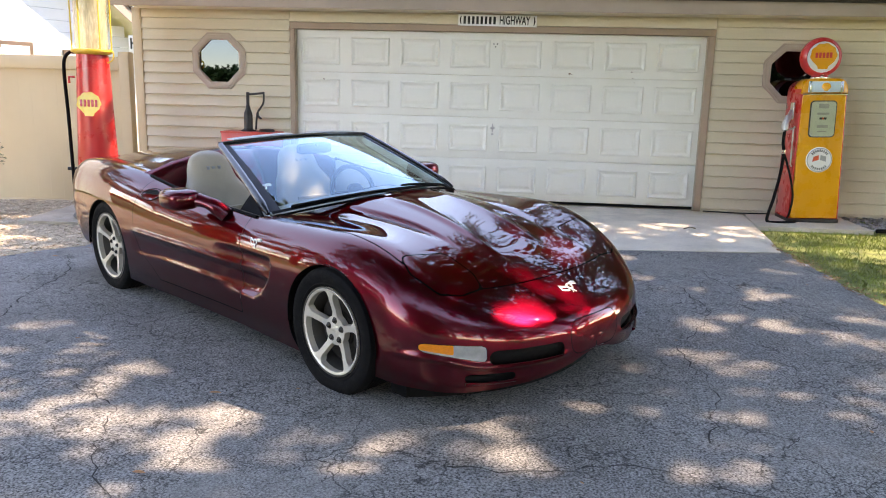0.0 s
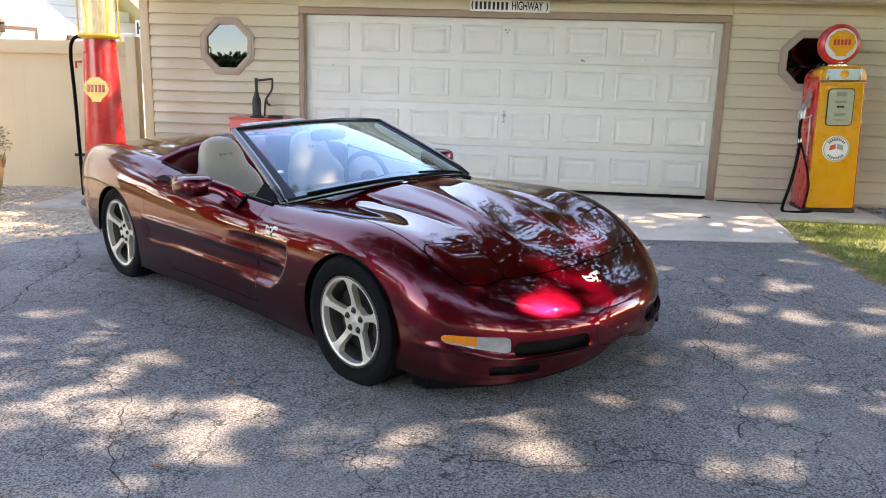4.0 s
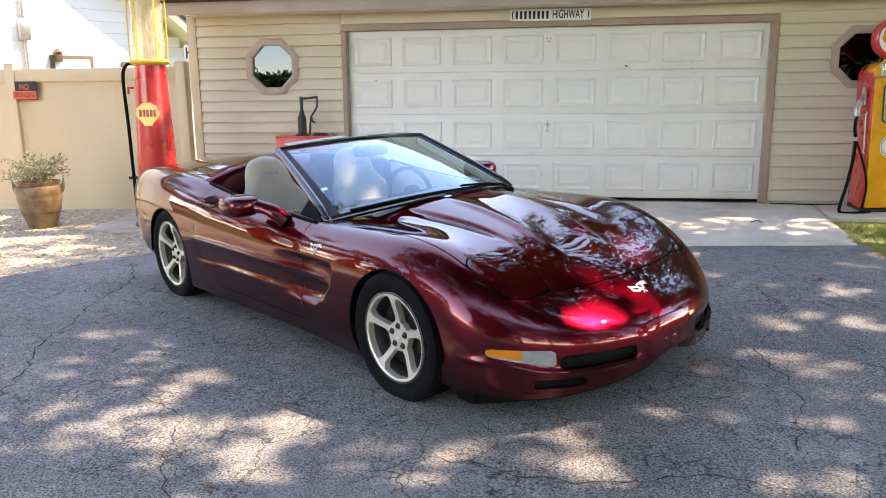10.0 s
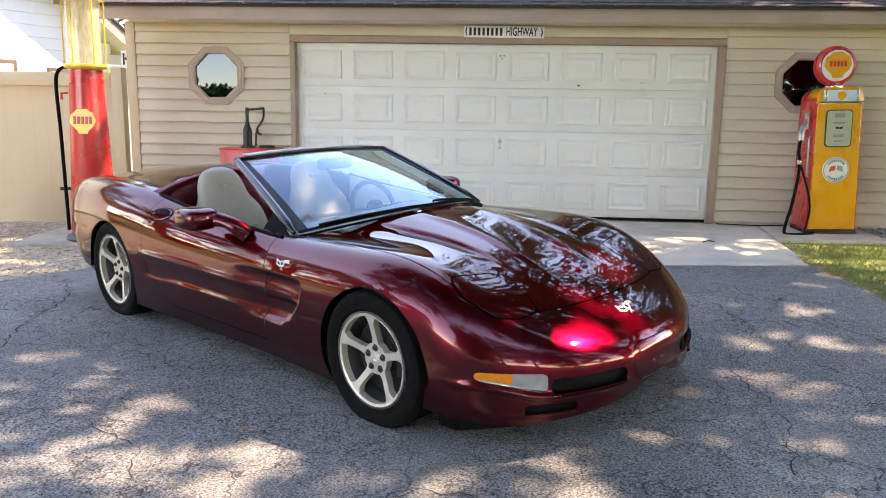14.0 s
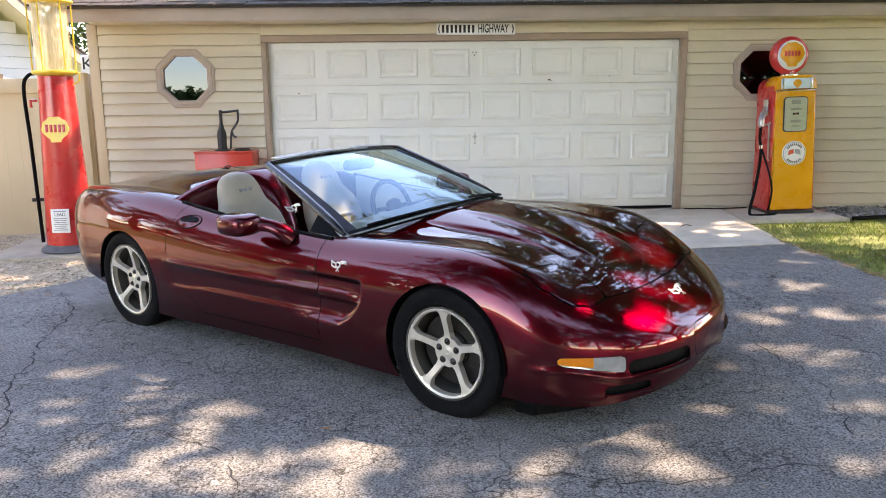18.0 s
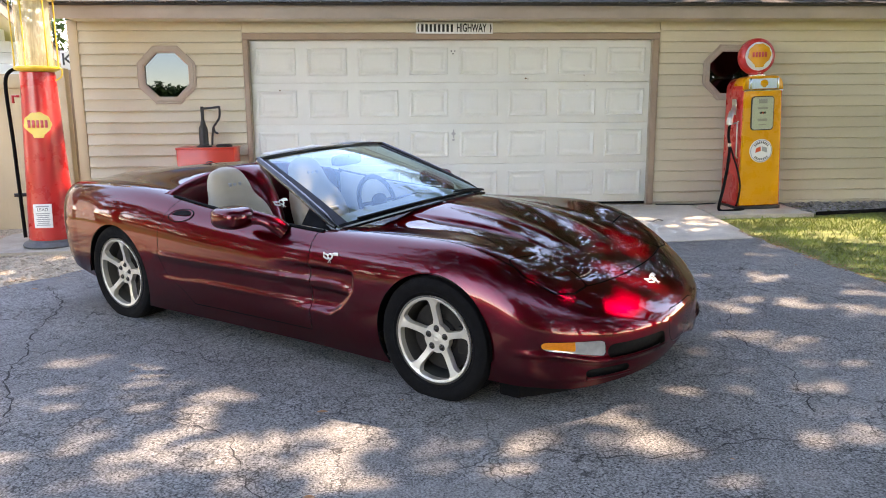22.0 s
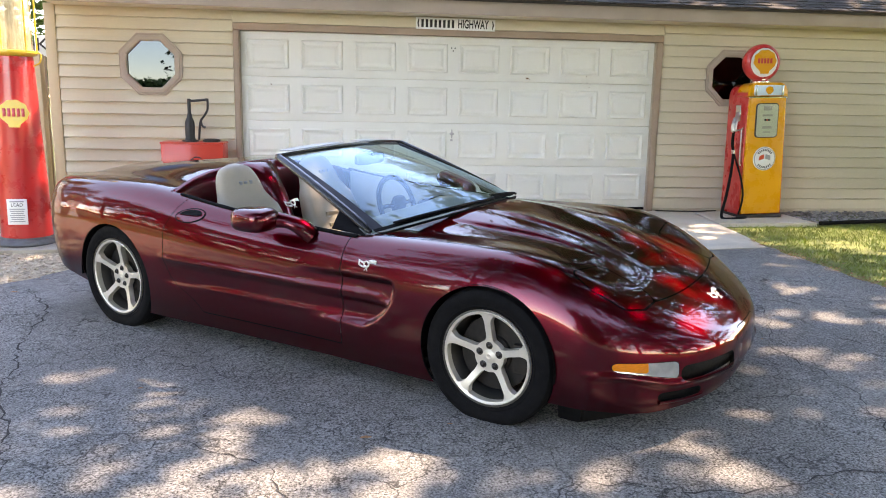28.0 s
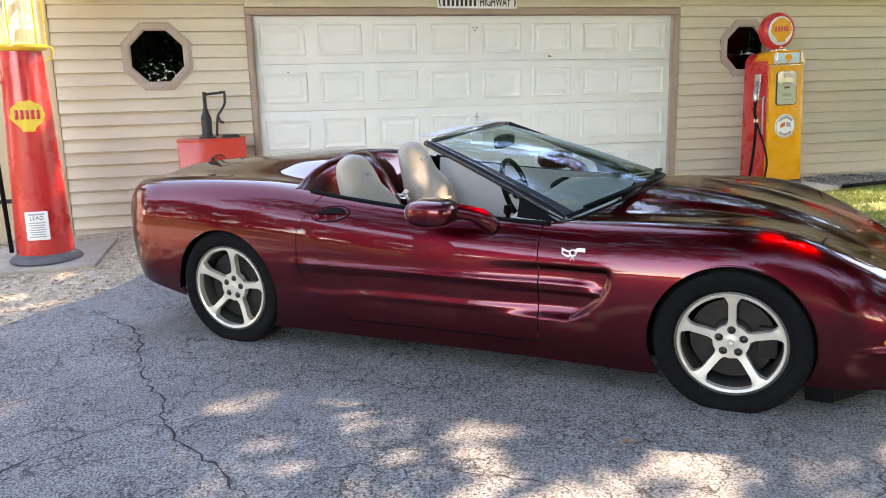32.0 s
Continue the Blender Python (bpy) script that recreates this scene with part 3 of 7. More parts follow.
M_CRACK = surface("crack_dirt", (0.035, 0.034, 0.033), 0.95, var=0.3, scale=12)
for seed, (w, pts) in enumerate((
    (0.006, ((-3.55, -2.9), (-3.2, -3.5), (-3.1, -4.1), (-2.95, -4.6), (-2.86, -5.05), (-2.62, -5.5), (-2.5, -5.9), (-2.4, -6.6))),
    (0.004, ((-2.86, -5.05), (-2.5, -4.72), (-2.2, -4.62), (-1.9, -4.75))),
    (0.004, ((-3.1, -4.1), (-3.5, -4.4), (-3.9, -4.7), (-4.3, -5.2))),
    (0.005, ((-2.9, -4.8), (-3.3, -5.0), (-3.6, -5.4), (-3.7, -5.9))),
    (0.005, ((-0.3, -6.1), (0.3, -6.25), (0.9, -6.15), (1.5, -6.4), (2.1, -6.3))),
    (0.004, ((1.2, -5.9), (1.35, -5.3), (1.3, -4.7), (1.6, -4.1), (1.55, -3.4))),
    (0.004, ((1.8, -3.0), (2.0, -3.6), (2.3, -4.2), (2.6, -4.9))),
    (0.004, ((-1.9, -5.6), (-1.5, -5.9), (-1.3, -6.4), (-0.9, -6.9))),
)):
    crack(pts, w, seed)


# ---- garage ----
BASE_L, BASE_R, WALL_TOP = 0.06, 0.235, 2.42


def octagon(r):
    return ring_outline(8, r / math.cos(math.pi / 8), math.pi / 8)


OCT_L, OCT_R = (-3.275, 1.80), (3.31, 1.80)
M_SHEATH = surface("wall_sheathing", (0.42, 0.37, 0.29), 0.9)
walls = new("wall_front")
tagged(walls, "cream vinyl-sided front wall of the garage", "wall", kind="structure")
wh = 0.24
for x0, x1, z0, z1 in ((-4.3, OCT_L[0] - wh, -0.1, WALL_TOP), (OCT_L[0] + wh, -2.34, -0.1, WALL_TOP), (OCT_L[0] - wh, OCT_L[0] + wh, -0.1, 1.8 - wh), (OCT_L[0] - wh, OCT_L[0] + wh, 1.8 + wh, WALL_TOP),
                       (2.36, OCT_R[0] - wh, 0, WALL_TOP), (OCT_R[0] + wh, 10.2, 0, WALL_TOP), (OCT_R[0] - wh, OCT_R[0] + wh, 0, 1.8 - wh), (OCT_R[0] - wh, OCT_R[0] + wh, 1.8 + wh, WALL_TOP), (-2.34, 2.36, 2.2, WALL_TOP)):
    put("sheathing", box_mesh("sheathing", x0, x1, 0.004, 0.13, z0, z1, 0), M_SHEATH, walls)
for nm, x0, x1, y0, y1 in (("wall_west", -4.3, -4.16, 0.135, 7.0), ("wall_east", 10.06, 10.2, 0.135, 7.0), ("wall_back", -4.3, 10.2, 7.0, 7.14)):
    tagged(put(nm, box_mesh(nm, x0, x1, y0, y1, -0.1, WALL_TOP, 0), M_SIDING), "cream sided garage wall", "wall", kind="structure")
tagged(put("floor", box_mesh("floor", -4.15, 10.05, 0.14, 6.99, -0.05, 0.2, 0), M_CONCRETE), "garage floor of bare concrete", "floor", kind="structure")
tagged(put("ceiling", box_mesh("ceiling", -4.3, 10.2, -0.33, 7.14, WALL_TOP + 0.004, WALL_TOP + 0.03, 0), M_SIDING), "boarded soffit and ceiling of the garage", "ceiling", kind="structure")


def siding_board(x0, x1, z, h, ends=None, part_=(0.0, 1.0)):
    """One lapped board: its foot stands proud, its head drops back into a groove under the next. ends: x at foot and head of both ends."""
    (a0, a1), (b0, b1) = ends or ((x0, x0), (x1, x1))
    f0, f1 = part_
    face = lambda f: -0.033 + 0.028 * f
    prof = [(0.002, f0), (face(f0) + (0.012 if f0 == 0 else 0.0), f0), (face(f0), f0 + (0.004 / h if f0 == 0 else 0.001))]
    prof += [(-0.005, 1 - 0.015 / h), (0.003, 1 - 0.013 / h), (0.0035, 1.0)] if f1 == 1 and f0 < 0.85 else [(face(f1), f1), (0.002, f1)]
    at = lambda p, q, f: p + (q - p) * (f - f0) / (f1 - f0)
    n = len(prof)
    v = [(at(a0, a1, f), y, z + f * h) for y, f in prof] + [(at(b0, b1, f), y, z + f * h) for y, f in prof]
    faces = [(i, (i + 1) % n, n + (i + 1) % n, n + i) for i in range(n)] + [tuple(range(n))[::-1], tuple(range(n, 2 * n))]
    return put("siding_board", mesh_data("siding_board", v, faces), M_SIDING, walls)


def oct_half(z, c):
    """Half-width of the window hole at a height, or 0."""
    d = abs(z - c[1])
    r, t = 0.285, 0.285 * math.tan(math.pi / 8)
    return 0 if d >= r else (r if d <= t else r - (d - t))


H_BOARD = 0.127
for x0, x1, zb, hole in ((-4.22, -2.415, -0.06, OCT_L), (2.445, 6.3, 0.20, OCT_R), (6.302, 10.0, 0.20, None), (-2.412, 2.442, 2.262, None)):
    z = zb if zb > 2 else 2.414 - H_BOARD * math.ceil((2.414 - zb) / H_BOARD)
    while z < 2.41:
        h = min(H_BOARD, 2.416 - z)
        r_, t_ = 0.285, 0.285 * math.tan(math.pi / 8)
        cuts = sorted({0.0, 1.0} | ({(hole[1] + d - z) / h for d in (-r_, -t_, t_, r_) if 0.02 < (hole[1] + d - z) / h < 0.98} if hole else set()))
        for f0, f1 in zip(cuts, cuts[1:]):
            inside = hole and abs(z + h * (f0 + f1) / 2 - hole[1]) < r_
            if inside:
                e = 1e-4
                lo, hi = oct_half(z + h * f0 + e, hole), oct_half(z + h * f1 - e, hole)
                siding_board(x0, 0, z, h, ((x0, x0), (hole[0] - lo, hole[0] - hi)), (f0, f1))
                siding_board(0, x1, z, h, ((hole[0] + lo, hole[0] + hi), (x1, x1)), (f0, f1))
            else:
                siding_board(x0, x1, z, h, None, (f0, f1))
        z += H_BOARD
corner = put("corner_trim", box_mesh("corner_trim", -4.335, -4.225, -0.03, 0.1, -0.05, 2.40, 0.006), M_FENCE)
tagged(corner, "cream corner post at the end of the garage wall", "trim", kind="structure")
base = put("baseboard", box_mesh("baseboard", 2.45, 10.0, -0.012, 0.003, 0.10, 0.205, 0.004), M_TRIM)
tagged(base, "dark sill strip at the foot of the garage wall", "trim", kind="structure")

# door casing
for nm, x0, x1, z0, z1 in (("trim", -2.41, -2.352, 0.10, 2.185), ("trim", 2.365, 2.44, 0.20, 2.185), ("trim", -2.41, 2.44, 2.187, 2.258)):
    tagged(put(nm, box_mesh(nm, x0, x1, -0.035, 0.06, z0, z1, 0.005), M_TRIM), "taupe wooden casing round the garage door", "trim", kind="structure")


M_RUST = surface("rust", (0.16, 0.07, 0.03), 0.9, var=0.4, scale=90)


def garage_door():
    door = thing("door_1", "white sectional garage door with raised panels", "garage door", kind="structure")
    x0, x1, z0, z1 = -2.349, 2.362, 0.262, 2.184
    h = (z1 - z0) / 4
    w = (x1 - x0) / 8
    bead = [(0.0, 0.0), (0.012, -0.011), (0.021, -0.011), (0.045, -0.001), (0.056, -0.0005), (0.085, -0.009)]
    pw, ph = w * 0.78, h * 0.66
    verts, faces = [], []
    for inset, y in bead:
        verts += [(-pw / 2 + inset, y, -ph / 2 + inset), (pw / 2 - inset, y, -ph / 2 + inset), (pw / 2 - inset, y, ph / 2 - inset), (-pw / 2 + inset, y, ph / 2 - inset)]
    for k in range(len(bead) - 1):
        for i in range(4):
            a, b = 4 * k + i, 4 * k + (i + 1) % 4
            faces.append((a, b, b + 4, a + 4))
    faces.append(tuple(4 * (len(bead) - 1) + i for i in range(4)))
    panel = mesh_data("panel", verts, faces)
    for row in range(4):
        za = z0 + row * h
        sec = put("section", box_mesh("section", x0, x1, 0.040, 0.085, za + 0.0012, za + h - 0.0012, 0.004), M_DOOR, door)
        for col in range(8):
            put("panel", panel, M_DOOR, sec, m=pose(x0 + (col + 0.5) * w, 0.0395, za + h / 2))
    put("bottom_seal", box_mesh("bottom_seal", x0, x1, 0.042, 0.08, 0.235, 0.262, 0.004), M_RUBBER, door)
    lock = put("handle", lathe_mesh("handle", [(0, 0), (0.018, 0), (0.02, 0.006), (0.012, 0.014), (0, 0.016)], 20), M_STEEL, door, "steel lock handle", m=pose(0.0, 0.038, 1.105) @ FACE)
    put("grip", box_mesh("grip", -0.007, 0.007, -0.05, 0.05, 0.014, 0.026, 0.004), M_STEEL, lock)
    put("plate", box_mesh("plate", -0.013, 0.013, -0.085, -0.06, 0.0, 0.006, 0.004), M_STEEL, lock)
    put("tee_bar", box_mesh("tee_bar", -0.028, 0.028, -0.008, 0.008, 0.018, 0.030, 0.004), M_STEEL, lock)
    for x, z, w in ((-2.02, 1.62, 0.010), (-1.95, 1.60, 0.006), (0.86, 1.745, 0.016), (0.885, 1.738, 0.007), (1.56, 1.78, 0.008), (1.60, 1.66, 0.005), (-0.30, 1.33, 0.005), (1.575, 1.71, 0.006)):
        put("rust_mark", prism_mesh("rust_mark", [(w * math.cos(a) * (1 + 0.3 * math.sin(3 * a + z)), 0.6 * w * math.sin(a)) for a in np.linspace(0, 2 * math.pi, 9)[:-1]], 0.0006), M_RUST, door, "small rust-brown chip", m=pose(x, 0.0325, z))
    for dx, dz in ((-0.02, 0), (0.02, 0), (0, -0.03)):
        put("bolt", lathe_mesh("bolt", [(0, 0), (0.008, 0), (0.007, 0.005), (0, 0.006)], 10), M_BLACK, door, m=pose(0.0 + dx, 0.038, 2.06 + dz) @ FACE)


garage_door()


def octagon_window(name, c, label):
    win = thing(name, label, "window", kind="structure", m=pose(c[0], -0.02, c[1]))
    verts, faces = [], []
    rings = ((octagon(0.325), 0.02), (octagon(0.325), -0.012), (octagon(0.318), -0.016), (octagon(0.30), -0.016), (octagon(0.296), -0.024), (octagon(0.262), -0.026), (octagon(0.244), -0.016), (octagon(0.24), 0.03))
    for o, y in rings:
        verts += [(a, y, b) for a, b in o]
    for k in range(len(rings) - 1):
        for i in range(8):
            a, b = 8 * k + i, 8 * k + (i + 1) % 8
            faces.append((a, b, b + 8, a + 8))
    me = mesh_data("window_frame", verts, faces)
    put("window_frame", me, M_WINFRAME, win)
    put("pane", prism_mesh("pane", octagon(0.245), 0.006), M_MIRROR, win, "dark mirrored glass", m=pose(0, 0.012, 0))


M_WINFRAME = surface("window_frame", (0.45, 0.36, 0.285), 0.55, var=0.06, scale=6, bump=0.1)
M_MIRROR = surface("mirrored_glass", (0.036, 0.047, 0.060), 0.012, 1.0, var=0.03, rvar=0.0)
octagon_window("window_1", OCT_L, "taupe octagonal window with mirrored glass")
octagon_window("window_2", OCT_R, "taupe octagonal window with dark glass beside the yellow pump")

# eave and roof
fascia = put("fascia", box_mesh("fascia", -4.45, 10.3, -0.372, -0.345, 2.385, 2.555, 0.004), M_FASCIA)
tagged(fascia, "taupe fascia board under the garage eave", "trim", kind="structure")
drip = put("drip_edge", box_mesh("drip_edge", -4.47, 10.32, -0.40, -0.374, 2.535, 2.56, 0.004), M_TRIM)
tagged(drip, "thin metal drip edge at the eave", "trim", kind="structure")
frieze = put("frieze", box_mesh("frieze", -4.22, 10.0, -0.345, -0.005, 2.388, 2.415, 0.003), M_SIDING)
tagged(frieze, "cream soffit under the eave", "trim", kind="structure")

SLOPE = radians(21)


def garage_roof():
    roof = thing("roof", "dark brown shingled garage roof dappled with sun", "roof", kind="structure", m=pose(0, -0.42, 2.545, math.degrees(SLOPE)))
    put("decking", box_mesh("decking", -4.45, 10.3, 0.0, 4.2, -0.03, -0.004, 0), M_SHINGLE, roof)
    r = random.Random(5)
    ex, w = 0.125, 0.33
    kinds = []
    for k in range(4):
        tw = w - 0.012 * k * 0.4
        v, f = [], []
        th = 0.007 + 0.002 * k
        pts = ((0, 0.0), (tw - 0.008, 0.0), (tw - 0.008, ex + 0.02), (0, ex + 0.02))
        for x, y in pts:
            v += [(x, y, 0.0 if y > 0 else 0.002), (x, y, th if y == 0 else 0.003)]
        f = [(0, 1, 3, 2), (2, 3, 5, 4), (6, 7, 1, 0), (1, 7, 5, 3)]
        me = mesh_data("shingle", v, f)
        me.materials.append(M_SHINGLE)
        kinds.append(me)
    far_v, far_f = [], []
    made = 0
    for row in range(33):
        x = -4.44 + (row % 3) * 0.11
        while x < 10.0:
            if row < 9 and made < 300 and -4.44 <= x < 6.6:
                put("shingle", r.choice(kinds), None, roof, m=pose(x, row * ex, 0.001 + r.uniform(0, 0.002)))
                made += 1
            else:
                k = len(far_v)
                j = r.uniform(0.004, 0.009)
                y = row * ex
                far_v += [(x, y, 0.001), (x + w - 0.01, y, 0.001), (x + w - 0.01, y, j), (x, y, j), (x + w - 0.01, y + ex + 0.02, 0.003), (x, y + ex + 0.02, 0.003)]
                far_f += [(k, k + 1, k + 2, k + 3), (k + 3, k + 2, k + 4, k + 5)]
            x += w
    rest = put("shingles", mesh_data("shingles", far_v, far_f), M_SHINGLE, roof)
    rest["kind"] = "stuff"
    put("back_slope", box_mesh("back_slope", -4.45, 10.3, 0, 4.4, -0.03, 0, 0), M_SHINGLE, roof, m=pose(0, 4.2, 0, -2 * math.degrees(SLOPE)))


garage_roof()


def street_sign():
    s = thing("street_sign", "white metal street sign with black lettering above the garage door", "sign", m=pose(0.012, -0.042, 2.312, 0, 0.4, 0))
    put("plate", box_mesh("plate", -0.445, 0.445, -0.003, 0.006, -0.063, 0.063, 0.004), M_WHITE_PAINT, s)
    lettering("letters", "HIGHWAY", 0.128, M_INK, s, pose(0.195, -0.0045, 0.0) @ FACE, 0.001, 0.345, 0.0025)
    for k in range(8):
        x = -0.385 + 0.0485 * k
        put("bar", box_mesh("bar", x, x + 0.027, -0.005, -0.0032, -0.042, 0.042, 0.0005), M_INK, s)
    for sx in (-1, 1):
        put("arrow", prism_mesh("arrow", [(0, 0.0), (0.012, 0.045), (0.022, 0.045), (0.016, 0.0), (0.022, -0.045), (0.012, -0.045)][:: 1 if sx > 0 else -1], 0.002), M_INK, s, m=pose(sx * 0.43, -0.005, 0, 0, 0, 0) @ Matrix.Diagonal((-sx, 1, 1, 1)))


street_sign()


LETTER_AT = -4.50


# ---- fence and the house beyond ----
def fence():
    f = thing("fence", "tall tan vinyl privacy fence beside the garage", "fence", kind="structure")
    post = box_mesh("post", -0.065, 0.065, -0.065, 0.065, -0.05, 1.88, 0.008)
    cap = lathe_mesh("cap", [(0, 0.06), (0.02, 0.055), (0.10, 0.012), (0.105, 0), (0.0, 0)], 4, 20)
    for x in (-4.47, -6.80, -8.9):
        p = put("post", post, M_FENCE, f, m=pose(x, 0.03, 0))
        if x < -6:
            put("cap", cap, M_FENCE, p, m=pose(0, 0, 1.88, 0, 0, 45))
    for x0, x1 in ((-6.73, -4.54), (-8.83, -6.87)):
        put("rail", box_mesh("rail", x0, x1, -0.025, 0.025 + 0.03, 1.66, 1.82, 0.006), M_FENCE, f)
        put("rail", box_mesh("rail", x0, x1, 0.0, 0.055, -0.02, 0.045, 0.006), M_FENCE, f)
        n = 13
        w = (x1 - x0) / n
        for k in range(n):
            put("plank", box_mesh("plank", x0 + k * w + 0.0003, x0 + (k + 1) * w - 0.0003, 0.026, 0.03, 0.04, 1.67, 0), M_FENCE, f)


fence()
notice = thing("notice_sign", "black notice sign with orange lettering on the fence", "sign", m=pose(-6.61, -0.032, 1.55))
put("plate", box_mesh("plate", -0.175, 0.175, -0.002, 0.004, -0.117, 0.117, 0.001), M_INK, notice)
lettering("letters", "NO", 0.10, M_ORANGE, notice, pose(0, -0.003, 0.045) @ FACE, 0.001, 0.13)
put("band", box_mesh("band", -0.165, 0.165, -0.0032, -0.0021, -0.105, -0.002, 0.0003), M_ORANGE, notice, "orange band")
lettering("letters", "TRESPASSING", 0.085, M_INK, notice, pose(0, -0.0045, -0.052) @ FACE, 0.001, 0.30)


M_BRONZE = surface("bronze_paint", (0.10, 0.07, 0.045), 0.5, var=0.15, scale=8)


def neighbour_house():
    h = thing("house", "white sided house with a steep gable roof behind the fence", "house", m=pose(-9.6, 1.6, 0, 0, 0, -28.0))
    # local: the gable wall lies along +y, facing +x
    foot, ridge, pitch = 5.0, 0.6, 0.74
    top = lambda y: 2.30 + pitch * (foot - y if y > ridge else foot - 2 * ridge + y)
    back = 2 * ridge - foot
    outline = [(back, -0.2), (foot, -0.2), (foot, top(foot)), (ridge, top(ridge)), (back, top(back))]
    w = prism_mesh("wall", outline, 4.98)
    w.transform(pose(0, 0, 0, 0, 0, 90))
    put("wall", w, M_WHITE, h, m=pose(-5.0, 0, 0))
    z = 0.0
    while z < 5.3:
        y1 = foot - max(0.0, (z + 0.2 - 2.30) / pitch)
        y0 = 2 * ridge - y1
        if y1 - y0 > 0.3:
            put("siding_board", box_mesh("siding_board", -0.02, 0.006, y0, y1, z, z + 0.196, 0.004, 1), M_WHITE, h)
        z += 0.2
    for y0, y1, z0, z1 in ((1.98, 2.75, 1.4, 2.18), (3.30, 3.68, 1.5, 2.09)):
        wd = put("window", box_mesh("window", 0.008, 0.06, y0, y1, z0, z1, 0.008), M_BRONZE, h, "dark tan framed window")
        # the pane is one pale opaque block set into the frame
        put("pane", box_mesh("pane", 0.03, 0.066, y0 + 0.07, y1 - 0.07, z0 + 0.07, z1 - 0.07, 0.002), M_WHITE_PAINT, wd, "pale plain window pane")
    for s_ in (1, -1):
        ys = [(ridge, top(ridge)), (ridge + s_ * (foot - ridge + 0.32), 2.30 - 0.32 * pitch)]
        for nm, mat, x0, x1, lo, hi in (("rake_soffit", M_SIDING, -0.3, 0.42, -0.02, 0.02), ("rake_board", M_FASCIA, 0.42, 0.45, -0.04, 0.20), ("roof", M_SHINGLE, -5.5, 0.48, 0.204, 0.25)):
            v = [(x, y, zz + o) for x in (x0, x1) for y, zz in ys for o in (lo, hi)]
            put(nm, mesh_data(nm, v, [(0, 1, 3, 2), (4, 6, 7, 5), (0, 4, 5, 1), (2, 3, 7, 6), (0, 2, 6, 4), (1, 5, 7, 3)]), mat, h)
    lt = put("wall_lantern", box_mesh("wall_lantern", 0.02, 0.14, 2.05, 2.16, 2.06, 2.22, 0.01), M_BRONZE, h, "small bronze wall lantern")
    put("roof_cap", lathe_mesh("roof_cap", [(0, 0.07), (0.03, 0.06), (0.085, 0.0), (0, 0.0)], 12), M_BRONZE, lt, m=pose(0.08, 2.105, 2.22))
    put("meter_box", box_mesh("meter_box", 0.0, 0.12, 1.50, 1.68, 2.40, 2.75, 0.02), M_STEEL, h)
    put("conduit", tube_mesh("conduit", [(0.05, 1.59, 0), (0.05, 1.59, 3.2)], 0.03), M_STEEL, h)


neighbour_house()
ltr = thing("letter_sign", "white board with a black letter on a stake behind the fence", "sign", m=pose(LETTER_AT, 0.34, 0))
put("stake", box_mesh("stake", -0.02, 0.02, 0.0, 0.02, -0.05, 1.90, 0.003), M_TRIM, ltr)
put("plate", box_mesh("plate", -0.075, 0.10, -0.018, -0.002, 1.875, 2.095, 0.002), M_WHITE_PAINT, ltr)
lettering("letters", "K", 0.20, M_INK, ltr, pose(0.005, -0.02, 1.99) @ FACE, 0.001, 0.13)

# ---- car: u runs forward from the front axle, v to the driver's left is -v here, z up ----
CAR_H, CAR_R = Vector((0.7753, -0.6317, 0)), Vector((-0.6317, -0.7753, 0))
CAR_AT = Vector((-0.0127, -4.7952, 0.033))
lean = radians(2.0)
ROLLED = (CAR_R * math.cos(lean) - Vector((0, 0, 1)) * math.sin(lean)).normalized()
UPWARD = CAR_H.cross(ROLLED) * -1
CAR_M = Matrix((( *(CAR_H),), (*(ROLLED),), (*(UPWARD),))).transposed().to_4x4()
# columns are forward, outboard to the visible flank, up: mirror v so the frame stays right-handed
FLIP = Matrix.Diagonal((1, -1, 1, 1))
CAR_M = Matrix.Translation(CAR_AT) @ CAR_M @ FLIP

half_width = curve((-3.1, 0.912), (-2.655, 0.932), (-2.1, 0.925), (-1.5, 0.908), (-0.9, 0.90), (-0.45, 0.915), (0, 0.93), (0.35, 0.895))
z_low = curve((-3.59, 0.50), (-3.52, 0.38), (-3.2, 0.30), (-2.95, 0.25), (-2.3, 0.140), (-0.4, 0.140), (0.3, 0.165), (0.7, 0.158), (0.88, 0.178), (0.93, 0.19), (0.955, 0.203), (0.972, 0.225), (0.98, 0.258))
z_mid = curve((-3.59, 0.905), (-3.56, 0.915), (-3.2, 0.945), (-2.8, 0.985), (-2.44, 1.005), (-2.2, 1.0), (-0.75, 0.905), (-0.45, 0.885), (-0.1, 0.842), (0.2, 0.775), (0.5, 0.672), (0.71, 0.582), (0.8, 0.533), (0.9, 0.474), (0.95, 0.434), (0.966, 0.408), (0.976, 0.364), (0.98, 0.30))
z_crest = curve((-3.59, 0.84), (-3.5, 0.885), (-3.2, 0.915), (-2.8, 0.93), (-2.5, 0.925), (-2.2, 0.90), (-1.9, 0.862), (-1.5, 0.825), (-1.0, 0.795), (-0.7, 0.782), (-0.3, 0.79), (0.0, 0.792), (0.2, 0.772), (0.35, 0.728), (0.5, 0.662), (0.65, 0.585), (0.8, 0.502), (0.9, 0.448), (0.95, 0.407), (0.966, 0.381), (0.976, 0.342), (0.98, 0.29))


def eased(f):
    """The same line with its kinks rubbed down, more gently towards the nose."""
    def g(u):
        u = np.asarray(u, float)
        w = np.clip(0.45 * np.minimum(0.98 - u, u + 3.59), 0, 0.10)
        return sum(c * f(u + k * w) for k, c in ((-1, 0.1), (-0.66, 0.14), (-0.33, 0.17), (0, 0.18), (0.33, 0.17), (0.66, 0.14), (1, 0.1)))
    return g


